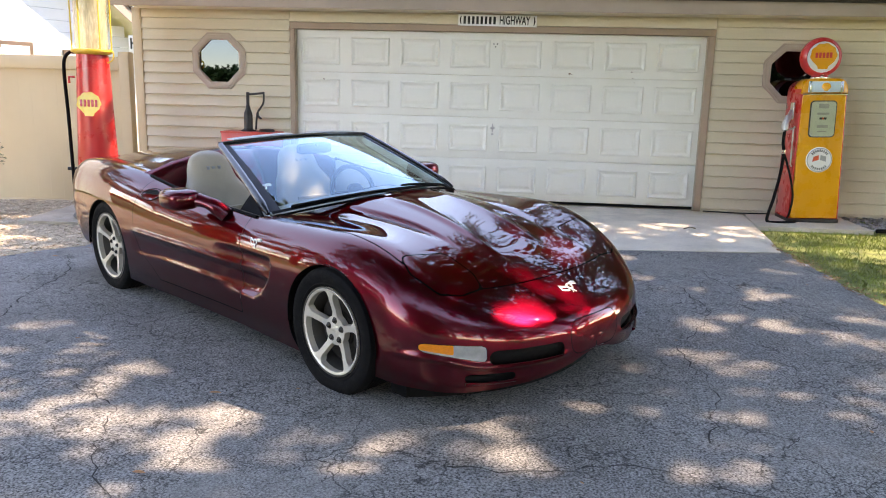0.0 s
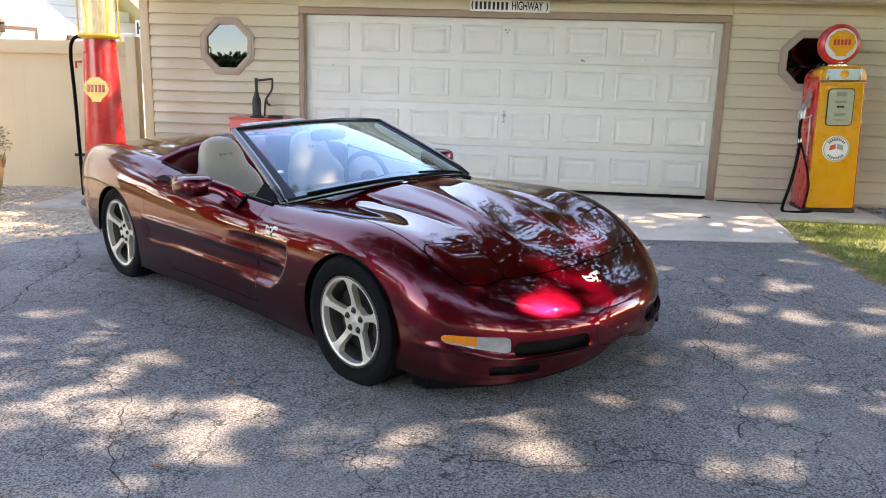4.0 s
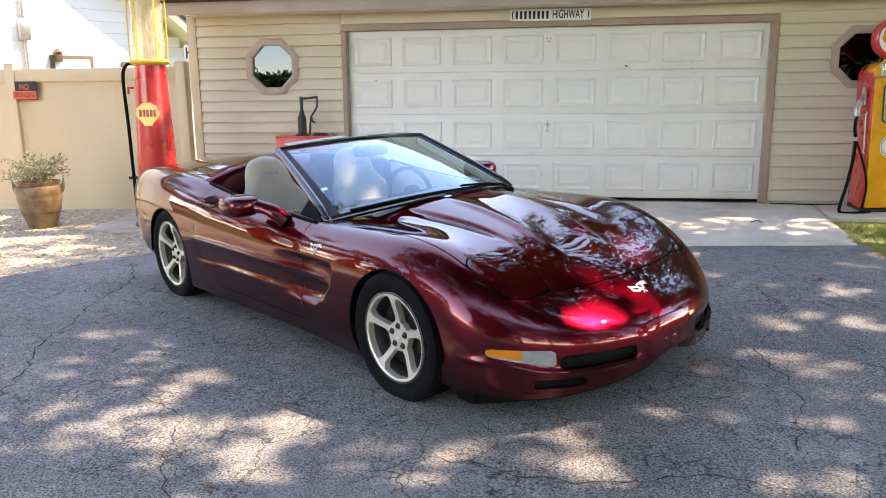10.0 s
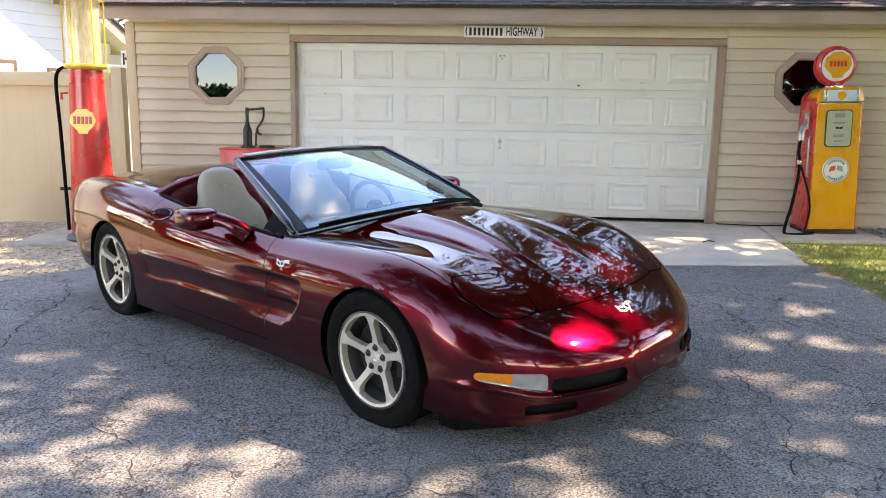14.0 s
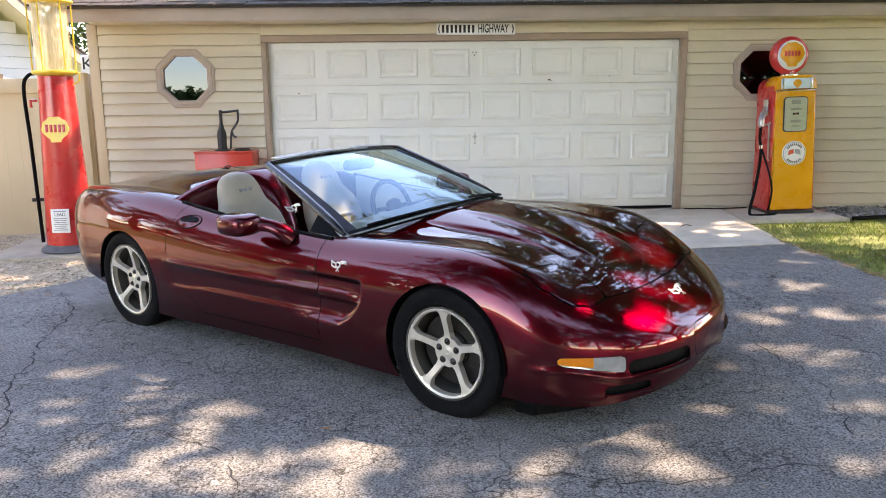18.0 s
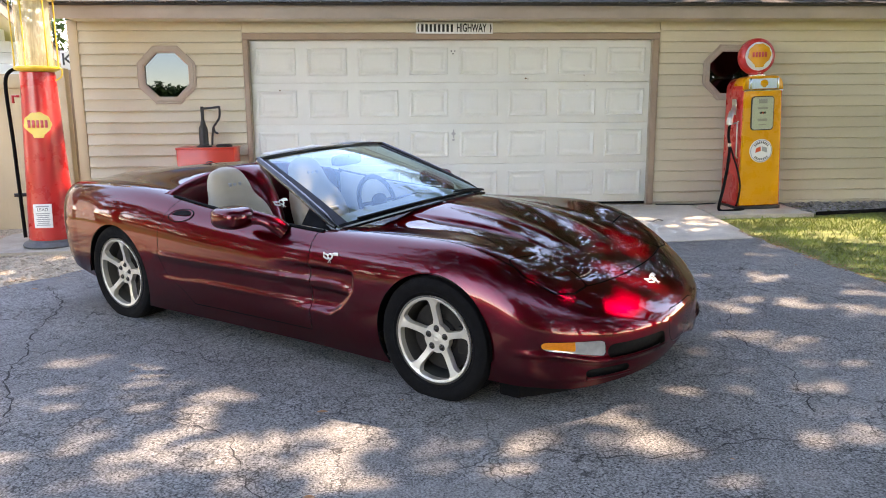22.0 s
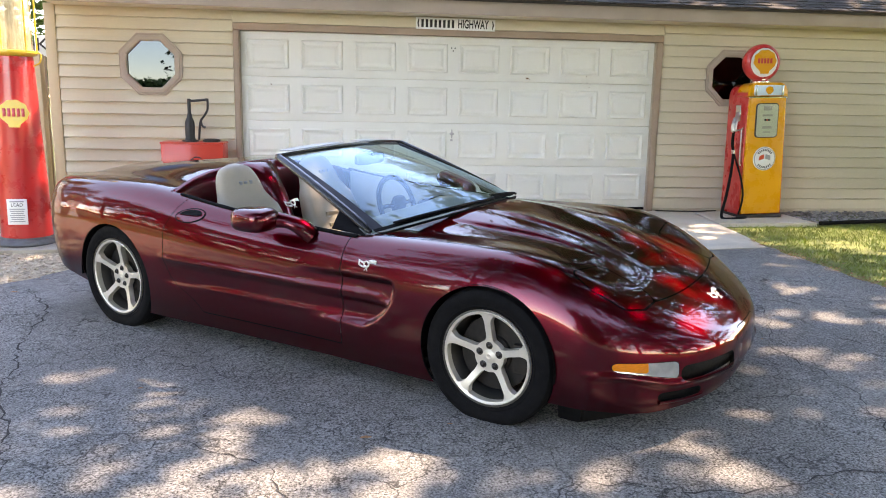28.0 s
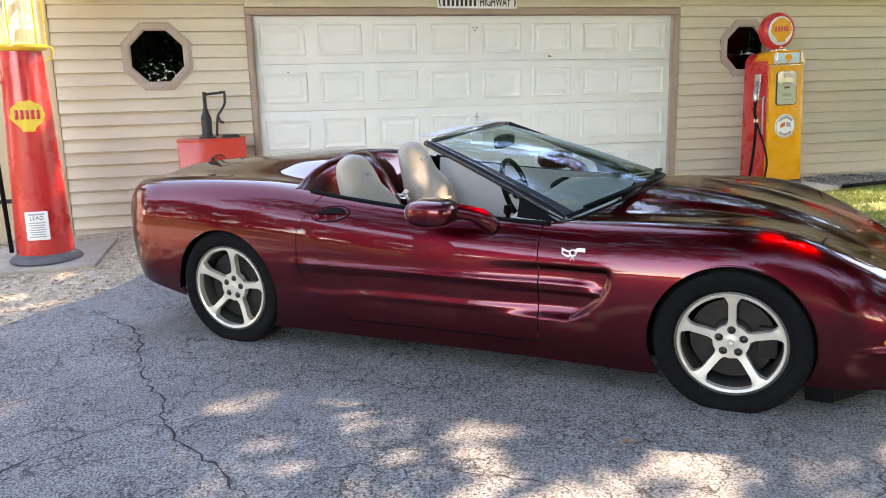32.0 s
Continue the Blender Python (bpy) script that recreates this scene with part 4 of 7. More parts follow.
z_mid, z_crest = eased(z_mid), eased(z_crest)


def body_width(u):
    w = half_width(u)
    f = np.clip((u - 0.35) / 0.63, 0, 1)
    w = w * np.maximum(1 - f**2.2, 0) ** (1 / 2.2)
    r = np.clip((-3.1 - u) / 0.49, 0, 1)
    return w * np.maximum(1 - r**2.8, 0) ** (1 / 2.8)


def bump_at(x, c, w):
    return np.exp(-(((x - c) / w) ** 2))


def ease(x, a, b):
    t = np.clip((x - a) / (b - a), 0, 1)
    return t * t * (3 - 2 * t)


def section(u, q):
    """Points (v, z) of the half section at stations u for fractions q from sill (0) to centre line (1)."""
    W, lo, zc, zf = body_width(u), z_low(u), z_mid(u), z_crest(u)
    mid = lo + (0.53 - 0.17 * ease(u, 0.35, 0.85)) * (zf - lo)
    front = ease(u, -0.9, 0.1)
    dip = front * 0.008 * (1 - ease(u, 0.35, 0.7))
    tuck = 0.022 * ease(u, 0.5, 0.8)
    nose = ease(u, 0.3, 0.7)
    dome = lambda tent, arc: tent + (arc - tent) * nose
    ctrl = [(0.955 + 0.6 * tuck, lo), (0.985 + 0.3 * tuck, lo + 0.30 * (mid - lo)), (0.997 - tuck, lo + 0.7 * (mid - lo)), (1.0 - 1.3 * tuck, mid), (0.987 - tuck, mid + (0.42 - 0.03 * nose) * (zf - mid)), (0.948 - 0.015 * nose, mid + (0.74 - 0.04 * nose) * (zf - mid)),
            (0.875 - 0.02 * nose, mid + (0.95 - 0.05 * nose) * (zf - mid)), (0.775 - 0.03 * nose, zf + 0.006 - 0.008 * nose),
            (0.63, zf + dome(0.10, 0.34) * (zc - zf) - dip * 0.3), (0.47, zf + dome(0.42, 0.63) * (zc - zf) - dip), (0.30, zf + dome(0.80, 0.85) * (zc - zf) - 0.2 * dip), (0.15, zf + 0.963 * (zc - zf)), (0.0, zc)]
    pv = np.stack([c[0] * W for c in ctrl], 1)
    pz = np.stack([np.broadcast_to(c[1], u.shape) for c in ctrl], 1)
    n = len(ctrl)
    pv = np.concatenate([2 * pv[:, :1] - pv[:, 1:2], pv, -pv[:, -2:-1]], 1)
    pz = np.concatenate([2 * pz[:, :1] - pz[:, 1:2], pz, pz[:, -2:-1]], 1)
    t = q * (n - 1)
    i = np.minimum(t.astype(int), n - 2)
    f = t - i

    def cr(p):
        a, b, c, d = p[:, i], p[:, i + 1], p[:, i + 2], p[:, i + 3]
        return 0.5 * (2 * b + (c - a) * f + (2 * a - 5 * b + 4 * c - d) * f**2 + (3 * b - a - 3 * c + d) * f**3)

    return cr(pv), cr(pz)


def body_grid(nq=176):
    mid = np.linspace(-3.1, 0.35, 252)
    back = -3.1 - 0.49 * np.sin(np.linspace(math.pi / 2 * 0.997, 0, 34))[:-1]
    fore = 0.35 + 0.63 * np.sin(np.linspace(0, math.pi / 2 * 0.998, 62))[1:]
    u = np.concatenate([back, mid, fore])
    q = np.linspace(0, 1, nq)
    v, z = section(u, q)
    U = np.repeat(u[:, None], nq, 1)
    for _ in range(18):
        for g in (v, z):
            g[:, 1:-1] = 0.25 * g[:, :-2] + 0.5 * g[:, 1:-1] + 0.25 * g[:, 2:]
        z[:, -1] = 0.5 * z[:, -1] + 0.5 * z[:, -2]
    for _ in range(12):
        for g in (v, z):
            g[40:-45] = 0.25 * g[39:-46] + 0.5 * g[40:-45] + 0.25 * g[41:-44]
    # shelf line under the front lamps, with the bumper drawn in below it
    out_u, out_v = np.clip((U - 0.35) / 0.63, 0, 1), v / 0.895
    size = np.hypot(out_u, out_v) + 1e-6
    z_shelf = 0.284 + 0.05 * ease(np.abs(v), 0.62, 0.84)
    shelf = ease(U, 0.44, 0.60) * (0.011 * ease(np.abs(v), 0.18, 0.30) * bump_at(z, z_shelf, 0.016) - 0.013 * (1 - ease(z, 0.15, 0.285)))
    U, v = U + shelf * out_u / size, v + shelf * out_v / size
    side = ease(np.abs(v), 0.70, 0.84)
    # creases along the flank and the cove behind the front wheel
    zc1 = 0.515 + 0.012 * (U + 0.81) / -1.3
    flank = side * ease(U, -2.2, -2.05) * (1 - ease(U, -0.62, -0.5))
    v = v + flank * 0.011 * bump_at(z, zc1, 0.016) - flank * 0.006 * ease(z, 0.36, 0.40) * (1 - ease(z, 0.47, 0.505))
    v = v + side * ease(U, -1.95, -1.6) * (1 - ease(U, -0.62, -0.52)) * 0.008 * bump_at(z, 0.385, 0.016)
    lip = -0.470 - 0.17 * np.clip((0.56 - z) / 0.2, -1, 1) ** 2
    cove = side * ease(U, -1.15, -0.62) * (1 - ease(U, lip - 0.022, lip)) * ease(z, 0.345, 0.385) * (1 - ease(z, 0.575, 0.615))
    v = v - 0.040 * cove + 0.012 * cove * bump_at(z, 0.485, 0.016)
    # hood: raised middle with two sharp-nosed valleys beside it
    top = ease(z, 0.4, 0.5)
    vv = np.abs(v)
    ridge = 0.40 - 0.05 * ease(U, -0.5, 0.35)
    val = np.clip((vv - ridge) / 0.09, 0, 1)
    valley = np.where(vv > ridge, (1 - val) ** 1.6, np.exp(-(((vv - ridge) / 0.012) ** 2))) * ease(U, -0.55, -0.15) * (1 - ease(U, 0.0, 0.45))
    z = z - top * 0.019 * valley
    ridge2 = 0.17
    val2 = np.where(vv < ridge2, np.clip(vv / ridge2, 0, 1) ** 3, np.exp(-(((vv - ridge2) / 0.03) ** 2))) * ease(U, -0.45, -0.1) * (1 - ease(U, 0.2, 0.6))
    z = z + top * 0.010 * val2
    pts = np.stack([U, v, z], -1)
    mirror = pts[:, -2::-1, :] * np.array([1, -1, 1])
    full = np.concatenate([pts, mirror], 1)
    nr, nc = full.shape[:2]
    verts = full.reshape(-1, 3)
    idx = np.arange(nr * nc).reshape(nr, nc)
    faces = np.stack([idx[:-1, :-1], idx[1:, :-1], idx[1:, 1:], idx[:-1, 1:]], -1).reshape(-1, 4)
    return verts, [tuple(f) for f in faces]


def cut(verts, faces, field):
    """Splits a mesh where field(points) changes sign: the kept part has field < 0."""
    val = field(verts)
    keep, new_v, cache = [], [tuple(v) for v in verts], {}
    neg = val < 0
    for f in faces:
        s = [bool(neg[i]) for i in f]
        if all(s):
            keep.append(f)
        elif any(s):
            out = []
            for a, b in zip(f, f[1:] + f[:1]):
                if neg[a]:
                    out.append(a)
                if neg[a] != neg[b]:
                    key = (min(a, b), max(a, b))
                    if key not in cache:
                        i, j = key
                        t = val[i] / (val[i] - val[j])
                        t = min(max(t, 0.0), 1.0)
                        cache[key] = len(new_v)
                        new_v.append(tuple(verts[i] + (verts[j] - verts[i]) * t))
                    out.append(cache[key])
            if len(out) >= 3:
                keep.append(tuple(out))
    used = sorted({i for f in keep for i in f})
    at = {o: k for k, o in enumerate(used)}
    return np.array([new_v[i] for i in used]).reshape(-1, 3), [tuple(at[i] for i in f) for f in keep]


def poly_field(poly, r=0.05):
    """Signed distance (inside < 0) to a rounded plan polygon."""
    p = np.array(poly, float)
    c = p.mean(0)
    p = c + (p - c) * (1 - r / np.abs(p - c).max())

    def f(x, y):
        best = np.full(x.shape, 1e9)
        inside = np.zeros(x.shape, bool)
        for i in range(len(p)):
            a, b = p[i], p[(i + 1) % len(p)]
            ex, ey = b - a
            t = np.clip(((x - a[0]) * ex + (y - a[1]) * ey) / (ex * ex + ey * ey), 0, 1)
            best = np.minimum(best, np.hypot(x - a[0] - t * ex, y - a[1] - t * ey))
            cond = ((a[1] > y) != (b[1] > y)) & (x < (b[0] - a[0]) * (y - a[1]) / (b[1] - a[1] + 1e-12) + a[0])
            inside ^= cond
        return np.where(inside, -best, best) - r * 0.6

    return f


base_u = lambda v: -0.42 - 0.30 * (np.abs(v) / 0.74) ** 2
door_rear = curve((0.2, -1.80), (0.295, -1.893), (0.417, -2.08), (0.55, -2.125), (0.66, -2.126), (0.80, -2.06), (0.95, -1.96))
hood_nose = lambda v: 0.712 - 0.25 * np.abs(v) ** 2.2
hood_side = curve((-0.8, 0.715), (-0.3, 0.735), (0.1, 0.745), (0.36, 0.74), (0.7, 0.60))
lamp_poly = poly_field([(0.322, 0.745), (0.42, 0.775), (0.605, 0.715), (0.668, 0.60), (0.675, 0.46), (0.58, 0.42), (0.355, 0.43)], 0.08)
tub_back = lambda v: -2.30 + 0.10 * np.abs(v / 0.76) ** 3


def field_tub(p):
    u, v, z = p.T
    d = np.maximum.reduce([np.abs(v) - 0.775, u - (base_u(v) - 0.03), tub_back(v) - u, 0.55 - z])
    return d


def field_arch(p):
    u, v, z = p.T
    a = np.hypot(u - 0.028, z - 0.325) - 0.336
    b = np.hypot(u + 2.628, z - 0.33) - 0.345
    return np.where(np.abs(v) > 0.45, np.minimum(a, b), 1.0)


def field_lamp(p):
    u, v, z = p.T
    return np.where(z > 0.42, lamp_poly(u, np.abs(v)), 1.0)


def field_hood(p):
    u, v, z = p.T
    d = np.maximum.reduce([np.abs(v) - hood_side(u), u - hood_nose(v), (base_u(v) - 0.03) - u, 0.4 - z])
    return np.maximum(d, -field_lamp(p))


def field_door(p):
    u, v, z = p.T
    return np.maximum.reduce([u + 0.812, door_rear(z) - u, 0.232 - z, 0.60 - np.abs(v)])


def rounded(a, b, ha, hb, r):
    da, db = np.abs(a) - ha + r, np.abs(b) - hb + r
    return np.hypot(np.maximum(da, 0), np.maximum(db, 0)) + np.minimum(np.maximum(da, db), 0) - r


def field_grille(p):
    u, v, z = p.T
    return np.where(u > 0.6, rounded(np.abs(v) - 0.425, z - (0.322 - 0.02 * (0.6 - np.abs(v))), 0.185, 0.036, 0.030), 1.0)


def field_duct(p):
    u, v, z = p.T
    return np.where(u > 0.55, rounded(np.abs(v) - 0.60, z - 0.232, 0.10, 0.019, 0.018), 1.0)


def field_turn(p):
    u, v, z = p.T
    s = np.clip((np.abs(v) - 0.63) / 0.20, 0, 1)
    return np.where(u > 0.4, rounded(np.abs(v) - 0.728, z - (0.346 + 0.030 * s), 0.107, 0.038 - 0.018 * s, 0.018), 1.0)


def field_plate(p):
    u, v, z = p.T
    return np.where(u > 0.8, rounded(v, z - 0.345, 0.195 - 0.2 * np.abs(z - 0.345), 0.082, 0.05), 1.0)


def field_rear_lid(p):
    u, v, z = p.T
    return np.maximum.reduce([np.abs(v) - 0.70, u - (tub_back(v) - 0.015), -3.42 - u, 0.7 - z])


def build_car():
    car = thing("convertible_car", "deep metallic red open two-seat sports convertible parked on the asphalt", "car", m=CAR_M)
    verts, faces = body_grid()
    gap = 0.0027

    def both(fields):
        return lambda p: np.maximum.reduce([f(p) for f in fields])

    out = lambda f, g=gap: (lambda p: g - f(p))
    ins = lambda f, g=gap: (lambda p: f(p) + g)

    def shell(name, v, f, material, label="", parent=car, thick=0.0):
        me = mesh_data(name, v, f, True)
        return put(name, me, material, parent, label)

    holes = [out(field_tub, 0), out(field_arch, 0)]
    v1, f1 = verts, faces
    for h in holes:
        v1, f1 = cut(v1, f1, h)
    rest_v, rest_f = v1, f1
    cache = {}
    for nm, fld in (("hood", field_hood), ("lamp", field_lamp), ("door", field_door), ("turn", field_turn), ("plate", field_plate), ("lid", field_rear_lid)):
        g = {"turn": 0.0012, "plate": 0.0022, "lamp": 0.0044, "hood": 0.0036}.get(nm, gap)
        cache[nm] = cut(rest_v, rest_f, ins(fld, g))
        rest_v, rest_f = cut(rest_v, rest_f, out(fld, g))
    for fld in (field_grille, field_duct):
        rest_v, rest_f = cut(rest_v, rest_f, out(fld, 0))
    shell("body", rest_v, rest_f, M_PAINT)
    shell("hood", *cache["hood"], M_PAINT)
    shell("rear_deck", *cache["lid"], M_PAINT, "deep red tonneau and boot lid")
    shell("nose_panel", *cache["plate"], M_PAINT, "blank red panel on the nose")
    left = lambda p: -p[:, 1]
    right = lambda p: p[:, 1]
    for nm, key, mat in (("headlight_cover", "lamp", M_PAINT), ("door", "door", M_PAINT)):
        for sd in (left, right):
            v, f = cut(*cache[key], sd)
            ob = shell(nm, v, f, mat)
            if nm == "door":
                s = 1 if v[:, 1].mean() > 0 else -1
                door_handle(ob, s)
    for sd in (left, right):
        v, f = cut(*cache["turn"], sd)
        amber = lambda p: np.maximum(0.735 - np.abs(p[:, 1]), 0.322 + 0.21 * (np.abs(p[:, 1]) - 0.63) - p[:, 2])
        va, fa = cut(v, f, amber)
        vb, fb = cut(v, f, lambda p: -amber(p))
        lampset = shell("front_lamp", va, fa, M_AMBER, "amber turn signal lens")
        shell("lens", vb, fb, M_LENS, "clear lamp lens", lampset)
    # dark liner just inside the skin
    grid = verts.reshape(-1, 351, 3)
    du, dq = np.gradient(grid, axis=0), np.gradient(grid, axis=1)
    nn = np.cross(du, dq)
    nn /= np.linalg.norm(nn, axis=-1, keepdims=True) + 1e-9
    sgn = np.sign(((grid - np.array([-1.3, 0, 0.45])) * nn).sum(-1, keepdims=True))
    inner = (grid - nn * sgn * 0.018).reshape(-1, 3)
    iv, jf = cut(inner, faces, out(field_tub, 0.012))
    iv, jf = cut(iv, jf, out(field_arch, 0.004))
    iv, jf = cut(iv, jf, lambda p: -np.maximum.reduce([np.abs(p[:, 0] + 0.72) - 0.36, np.abs(p[:, 2] - 0.475) - 0.24, 0.6 - np.abs(p[:, 1])]))
    for fld in (field_grille, field_duct):
        iv, jf = cut(iv, jf, out(fld, 0.0))
    shell("liner", iv, jf, M_PLASTIC, "black inner lining")
    return car


def door_handle(parent, s):
    ring = [(-1.93 + 0.105 * math.cos(t), 0, 0.785 + 0.036 * math.sin(t) + 0.010 * math.cos(t)) for t in np.linspace(0, 2 * math.pi, 32, endpoint=False)]
    pts = []
    for u, _, z in ring:
        W, = body_width(np.array([u]))
        vv, zz = section(np.array([u]), np.linspace(0, 0.62, 400))
        k = int(np.argmin(np.abs(zz[0] - z)))
        pts.append((u, s * (vv[0][k] + 0.001), z))
    put("handle_rim", tube_mesh("handle_rim", pts, 0.0035, 8, True), M_PLASTIC, parent, "dark joint round the door pull")
    me = mesh_data("handle_cup", [Vector(p) + Vector((0, s * 0.0015, 0)) for p in pts], [tuple(range(32))])
    put("handle_cup", me, M_PAINT, parent)
    mid = sum((Vector(p) for p in pts), Vector()) / 32
    # flat black sheet over the cup's upper half paints the hollow's shade
    rec = [mid + (Vector(p) - mid) * 0.80 + Vector((0, s * 0.0025, 0.003)) for p in pts]
    rec = [Vector((p.x, p.y, max(p.z, mid.z + 0.008))) for p in rec]
    put("handle_recess", mesh_data("handle_recess", rec, [tuple(range(32))]), M_PLASTIC, parent, "black patch painting the shade of the finger recess")


M_FRIT = surface("navy_black_band", (0.010, 0.013, 0.022), 0.6, var=0.1, rvar=0.05)
M_FRAME = surface("black_gloss", (0.010, 0.011, 0.014), 0.22, var=0.1, coat=0.6, rvar=0.05)
CAR = build_car()


# ---- wheels ----
def wheel_face(R, spoke=0.0155):
    """Five-spoke face as a turned dish with windows cut between the spokes and walls behind their edges."""
    rs = np.concatenate([np.linspace(0.001, 0.07, 8), np.linspace(0.076, R, 34)])
    ths = np.linspace(0, 2 * math.pi, 300, endpoint=False)
    rr, tt = np.meshgrid(rs, ths, indexing="ij")
    k = rr / R
    depth = -0.032 + 0.030 * ease(k, 0.30, 0.95)
    a5 = (tt + math.pi / 5) % (2 * math.pi / 5) - math.pi / 5
    across = np.abs(rr * np.sin(a5))
    depth = depth - 0.004 * ease(across, 0.010, 0.03) * ease(k, 0.34, 0.5) * (1 - ease(k, 0.86, 0.93))
    depth = depth + 0.005 * bump_at(k, 0.955, 0.02)
    pts = np.stack([rr * np.sin(tt), depth, rr * np.cos(tt)], -1).reshape(-1, 3)
    n = len(ths)
    faces = []
    for i in range(len(rs) - 1):
        for j in range(n):
            faces.append((i * n + j, i * n + (j + 1) % n, (i + 1) * n + (j + 1) % n, (i + 1) * n + j))

    def windows(p):
        x, _, z = p.T
        r, th = np.hypot(x, z), np.arctan2(x, z)
        a = (th + math.pi / 5) % (2 * math.pi / 5) - math.pi / 5
        off = np.abs(r * np.sin(a))
        kk = r / R
        w = spoke * (1.0 + 1.1 * np.clip((0.45 - kk) / 0.2, 0, 1) ** 2 + 1.3 * np.clip((kk - 0.72) / 0.2, 0, 1) ** 2)
        return np.maximum.reduce([w - off, 0.33 * R - r, r - 0.915 * R])

    v, f = cut(pts, faces, lambda p: -windows(p))
    count = {}
    for q in f:
        for a, b in zip(q, q[1:] + q[:1]):
            count[(a, b)] = 1
    edge = [(a, b) for a, b in count if (b, a) not in count]
    base = len(v)
    at, extra, walls_ = {}, [], []
    for a, b in edge:
        for i in (a, b):
            if i not in at:
                at[i] = base + len(extra)
                extra.append(v[i] + np.array([0, -0.034, 0]))
        walls_.append((b, a, at[a], at[b]))
    me = mesh_data("rim_face", np.concatenate([v, np.array(extra)]), f + walls_, True)
    me.set_sharp_from_angle(angle=radians(45))
    return me


def build_wheel(u, s, R, tyre_r, width, turn, meshes):
    """A wheel whose outer face lies at v = 0.893 on side s."""
    w = put("wheel", meshes["tyre"], M_RUBBER, CAR, "black tyre on a five-spoke alloy wheel", m=pose(u, s * 0.90, tyre_r + 0.0) @ Matrix.Diagonal((1, s, 1, 1)) @ pose(0, 0, 0, 0, turn, 0))
    put("rim", meshes["face"], M_ALLOY, w, "champagne five-spoke alloy rim")
    put("barrel", meshes["barrel"], M_BARREL, w)
    put("brake_disc", meshes["disc"], M_BRAKE, w, "dark brake disc")
    put("caliper", meshes["caliper"], M_BRAKE, w)
    put("centre_cap", meshes["cap"], M_ALLOY, w)
    for k in range(5):
        a = 2 * math.pi * k / 5
        put("lug_nut", meshes["nut"], M_NUT, w, m=pose(0.052 * math.sin(a), -0.030, 0.052 * math.cos(a)))


M_BARREL = surface("dark_barrel", (0.10, 0.095, 0.085), 0.5, 0.6)
M_NUT = surface("dark_nut", (0.03, 0.028, 0.026), 0.3, 0.5)
TURNED = pose(0, 0, 0, -90, 0, 0)  # lathe axis to +y


def turned(me, m=TURNED):
    me.transform(m)
    return me


def tyre_mesh(R, r, w):
    prof = [(R - 0.004, -0.012), (R + 0.004, 0.0), (R + 0.016, 0.006), (R + 0.02, 0.004), ((R + r) / 2, 0.013), (r - 0.028, 0.011), (r - 0.012, 0.002), (r - 0.004, -0.012), (r, -0.03)]
    for k in range(6):
        y = -0.045 - k * (w - 0.09) / 6
        prof += [(r, y + 0.004), (r - 0.007, y), (r - 0.007, y - 0.006), (r, y - 0.010)]
    prof += [(r, -w + 0.04), (r - 0.02, -w + 0.01), (r - 0.06, -w), (R, -w + 0.02)]
    return turned(lathe_mesh("tyre", prof, 72, 30))


def wheel_set(R, r, w):
    return {"tyre": tyre_mesh(R, r, w), "face": wheel_face(R - 0.004),
            "barrel": turned(lathe_mesh("barrel", [(R, 0.002), (R - 0.008, 0.004), (R - 0.013, -0.006), (R - 0.022, -0.04), (R - 0.03, -0.12), (R - 0.012, -w + 0.02), (R, -w + 0.02)], 72, 40)),
            "disc": turned(lathe_mesh("disc", [(0.0, -0.075), (0.085, -0.075), (0.09, -0.085), (R - 0.055, -0.085), (R - 0.055, -0.105), (0.0, -0.105)], 48, 30)),
            "caliper": box_mesh("caliper", 0.10, R - 0.045, -0.11, -0.062, -0.07, 0.07, 0.012),
            "cap": turned(lathe_mesh("cap", [(0.0, -0.029), (0.010, -0.029), (0.012, -0.0275), (0.014, -0.029), (0.027, -0.0295), (0.031, -0.031), (0.033, -0.036)], 32, 40)),
            "nut": turned(lathe_mesh("nut", [(0.0, 0.011), (0.007, 0.010), (0.012, 0.006), (0.013, 0.0), (0.020, -0.003), (0.020, -0.02)], 14, 40))}


FRONT, REAR = wheel_set(0.228, 0.325, 0.24), wheel_set(0.245, 0.333, 0.265)
for s in (1, -1):
    build_wheel(0.034, s, 0.228, 0.325, 0.24, 0.0, FRONT)
    build_wheel(-2.622, s, 0.245, 0.333, 0.265, -9.0 * s, REAR)
    for u, r in ((0.028, 0.342), (-2.628, 0.351)):
        arc = [(u + r * math.sin(t), r * math.cos(t) + 0.325) for t in np.linspace(-1.62, 1.72, 30)]
        vv = [(a, s * 0.55, b) for a, b in arc] + [(a, s * 0.912, b) for a, b in arc]
        vv2 = [(u, s * 0.55, 0.325)]
        ff = [(k, k + 1, k + 31, k + 30) for k in range(29)] + [(60, k + 1, k) for k in range(29)]
        put("wheel_well", mesh_data("wheel_well", vv + vv2, ff, False), M_PLASTIC, CAR, "black wheel well lining")


# ---- windscreen and cockpit ----
def superblob(name, c, r, e=2.6, nu=24, nv=16):
    """A rounded block."""
    verts, faces = [], []
    p = 2 / e
    sg = lambda x: math.copysign(abs(x) ** p, x)
    for j in range(nv + 1):
        b = -math.pi / 2 + math.pi * j / nv
        for i in range(nu):
            a = 2 * math.pi * i / nu
            verts.append((c[0] + r[0] * sg(math.cos(b)) * sg(math.cos(a)), c[1] + r[1] * sg(math.cos(b)) * sg(math.sin(a)), c[2] + r[2] * sg(math.sin(b))))
    for j in range(nv):
        for i in range(nu):
            faces.append((j * nu + i, j * nu + (i + 1) % nu, (j + 1) * nu + (i + 1) % nu, (j + 1) * nu + i))
    return mesh_data(name, verts, faces, True)


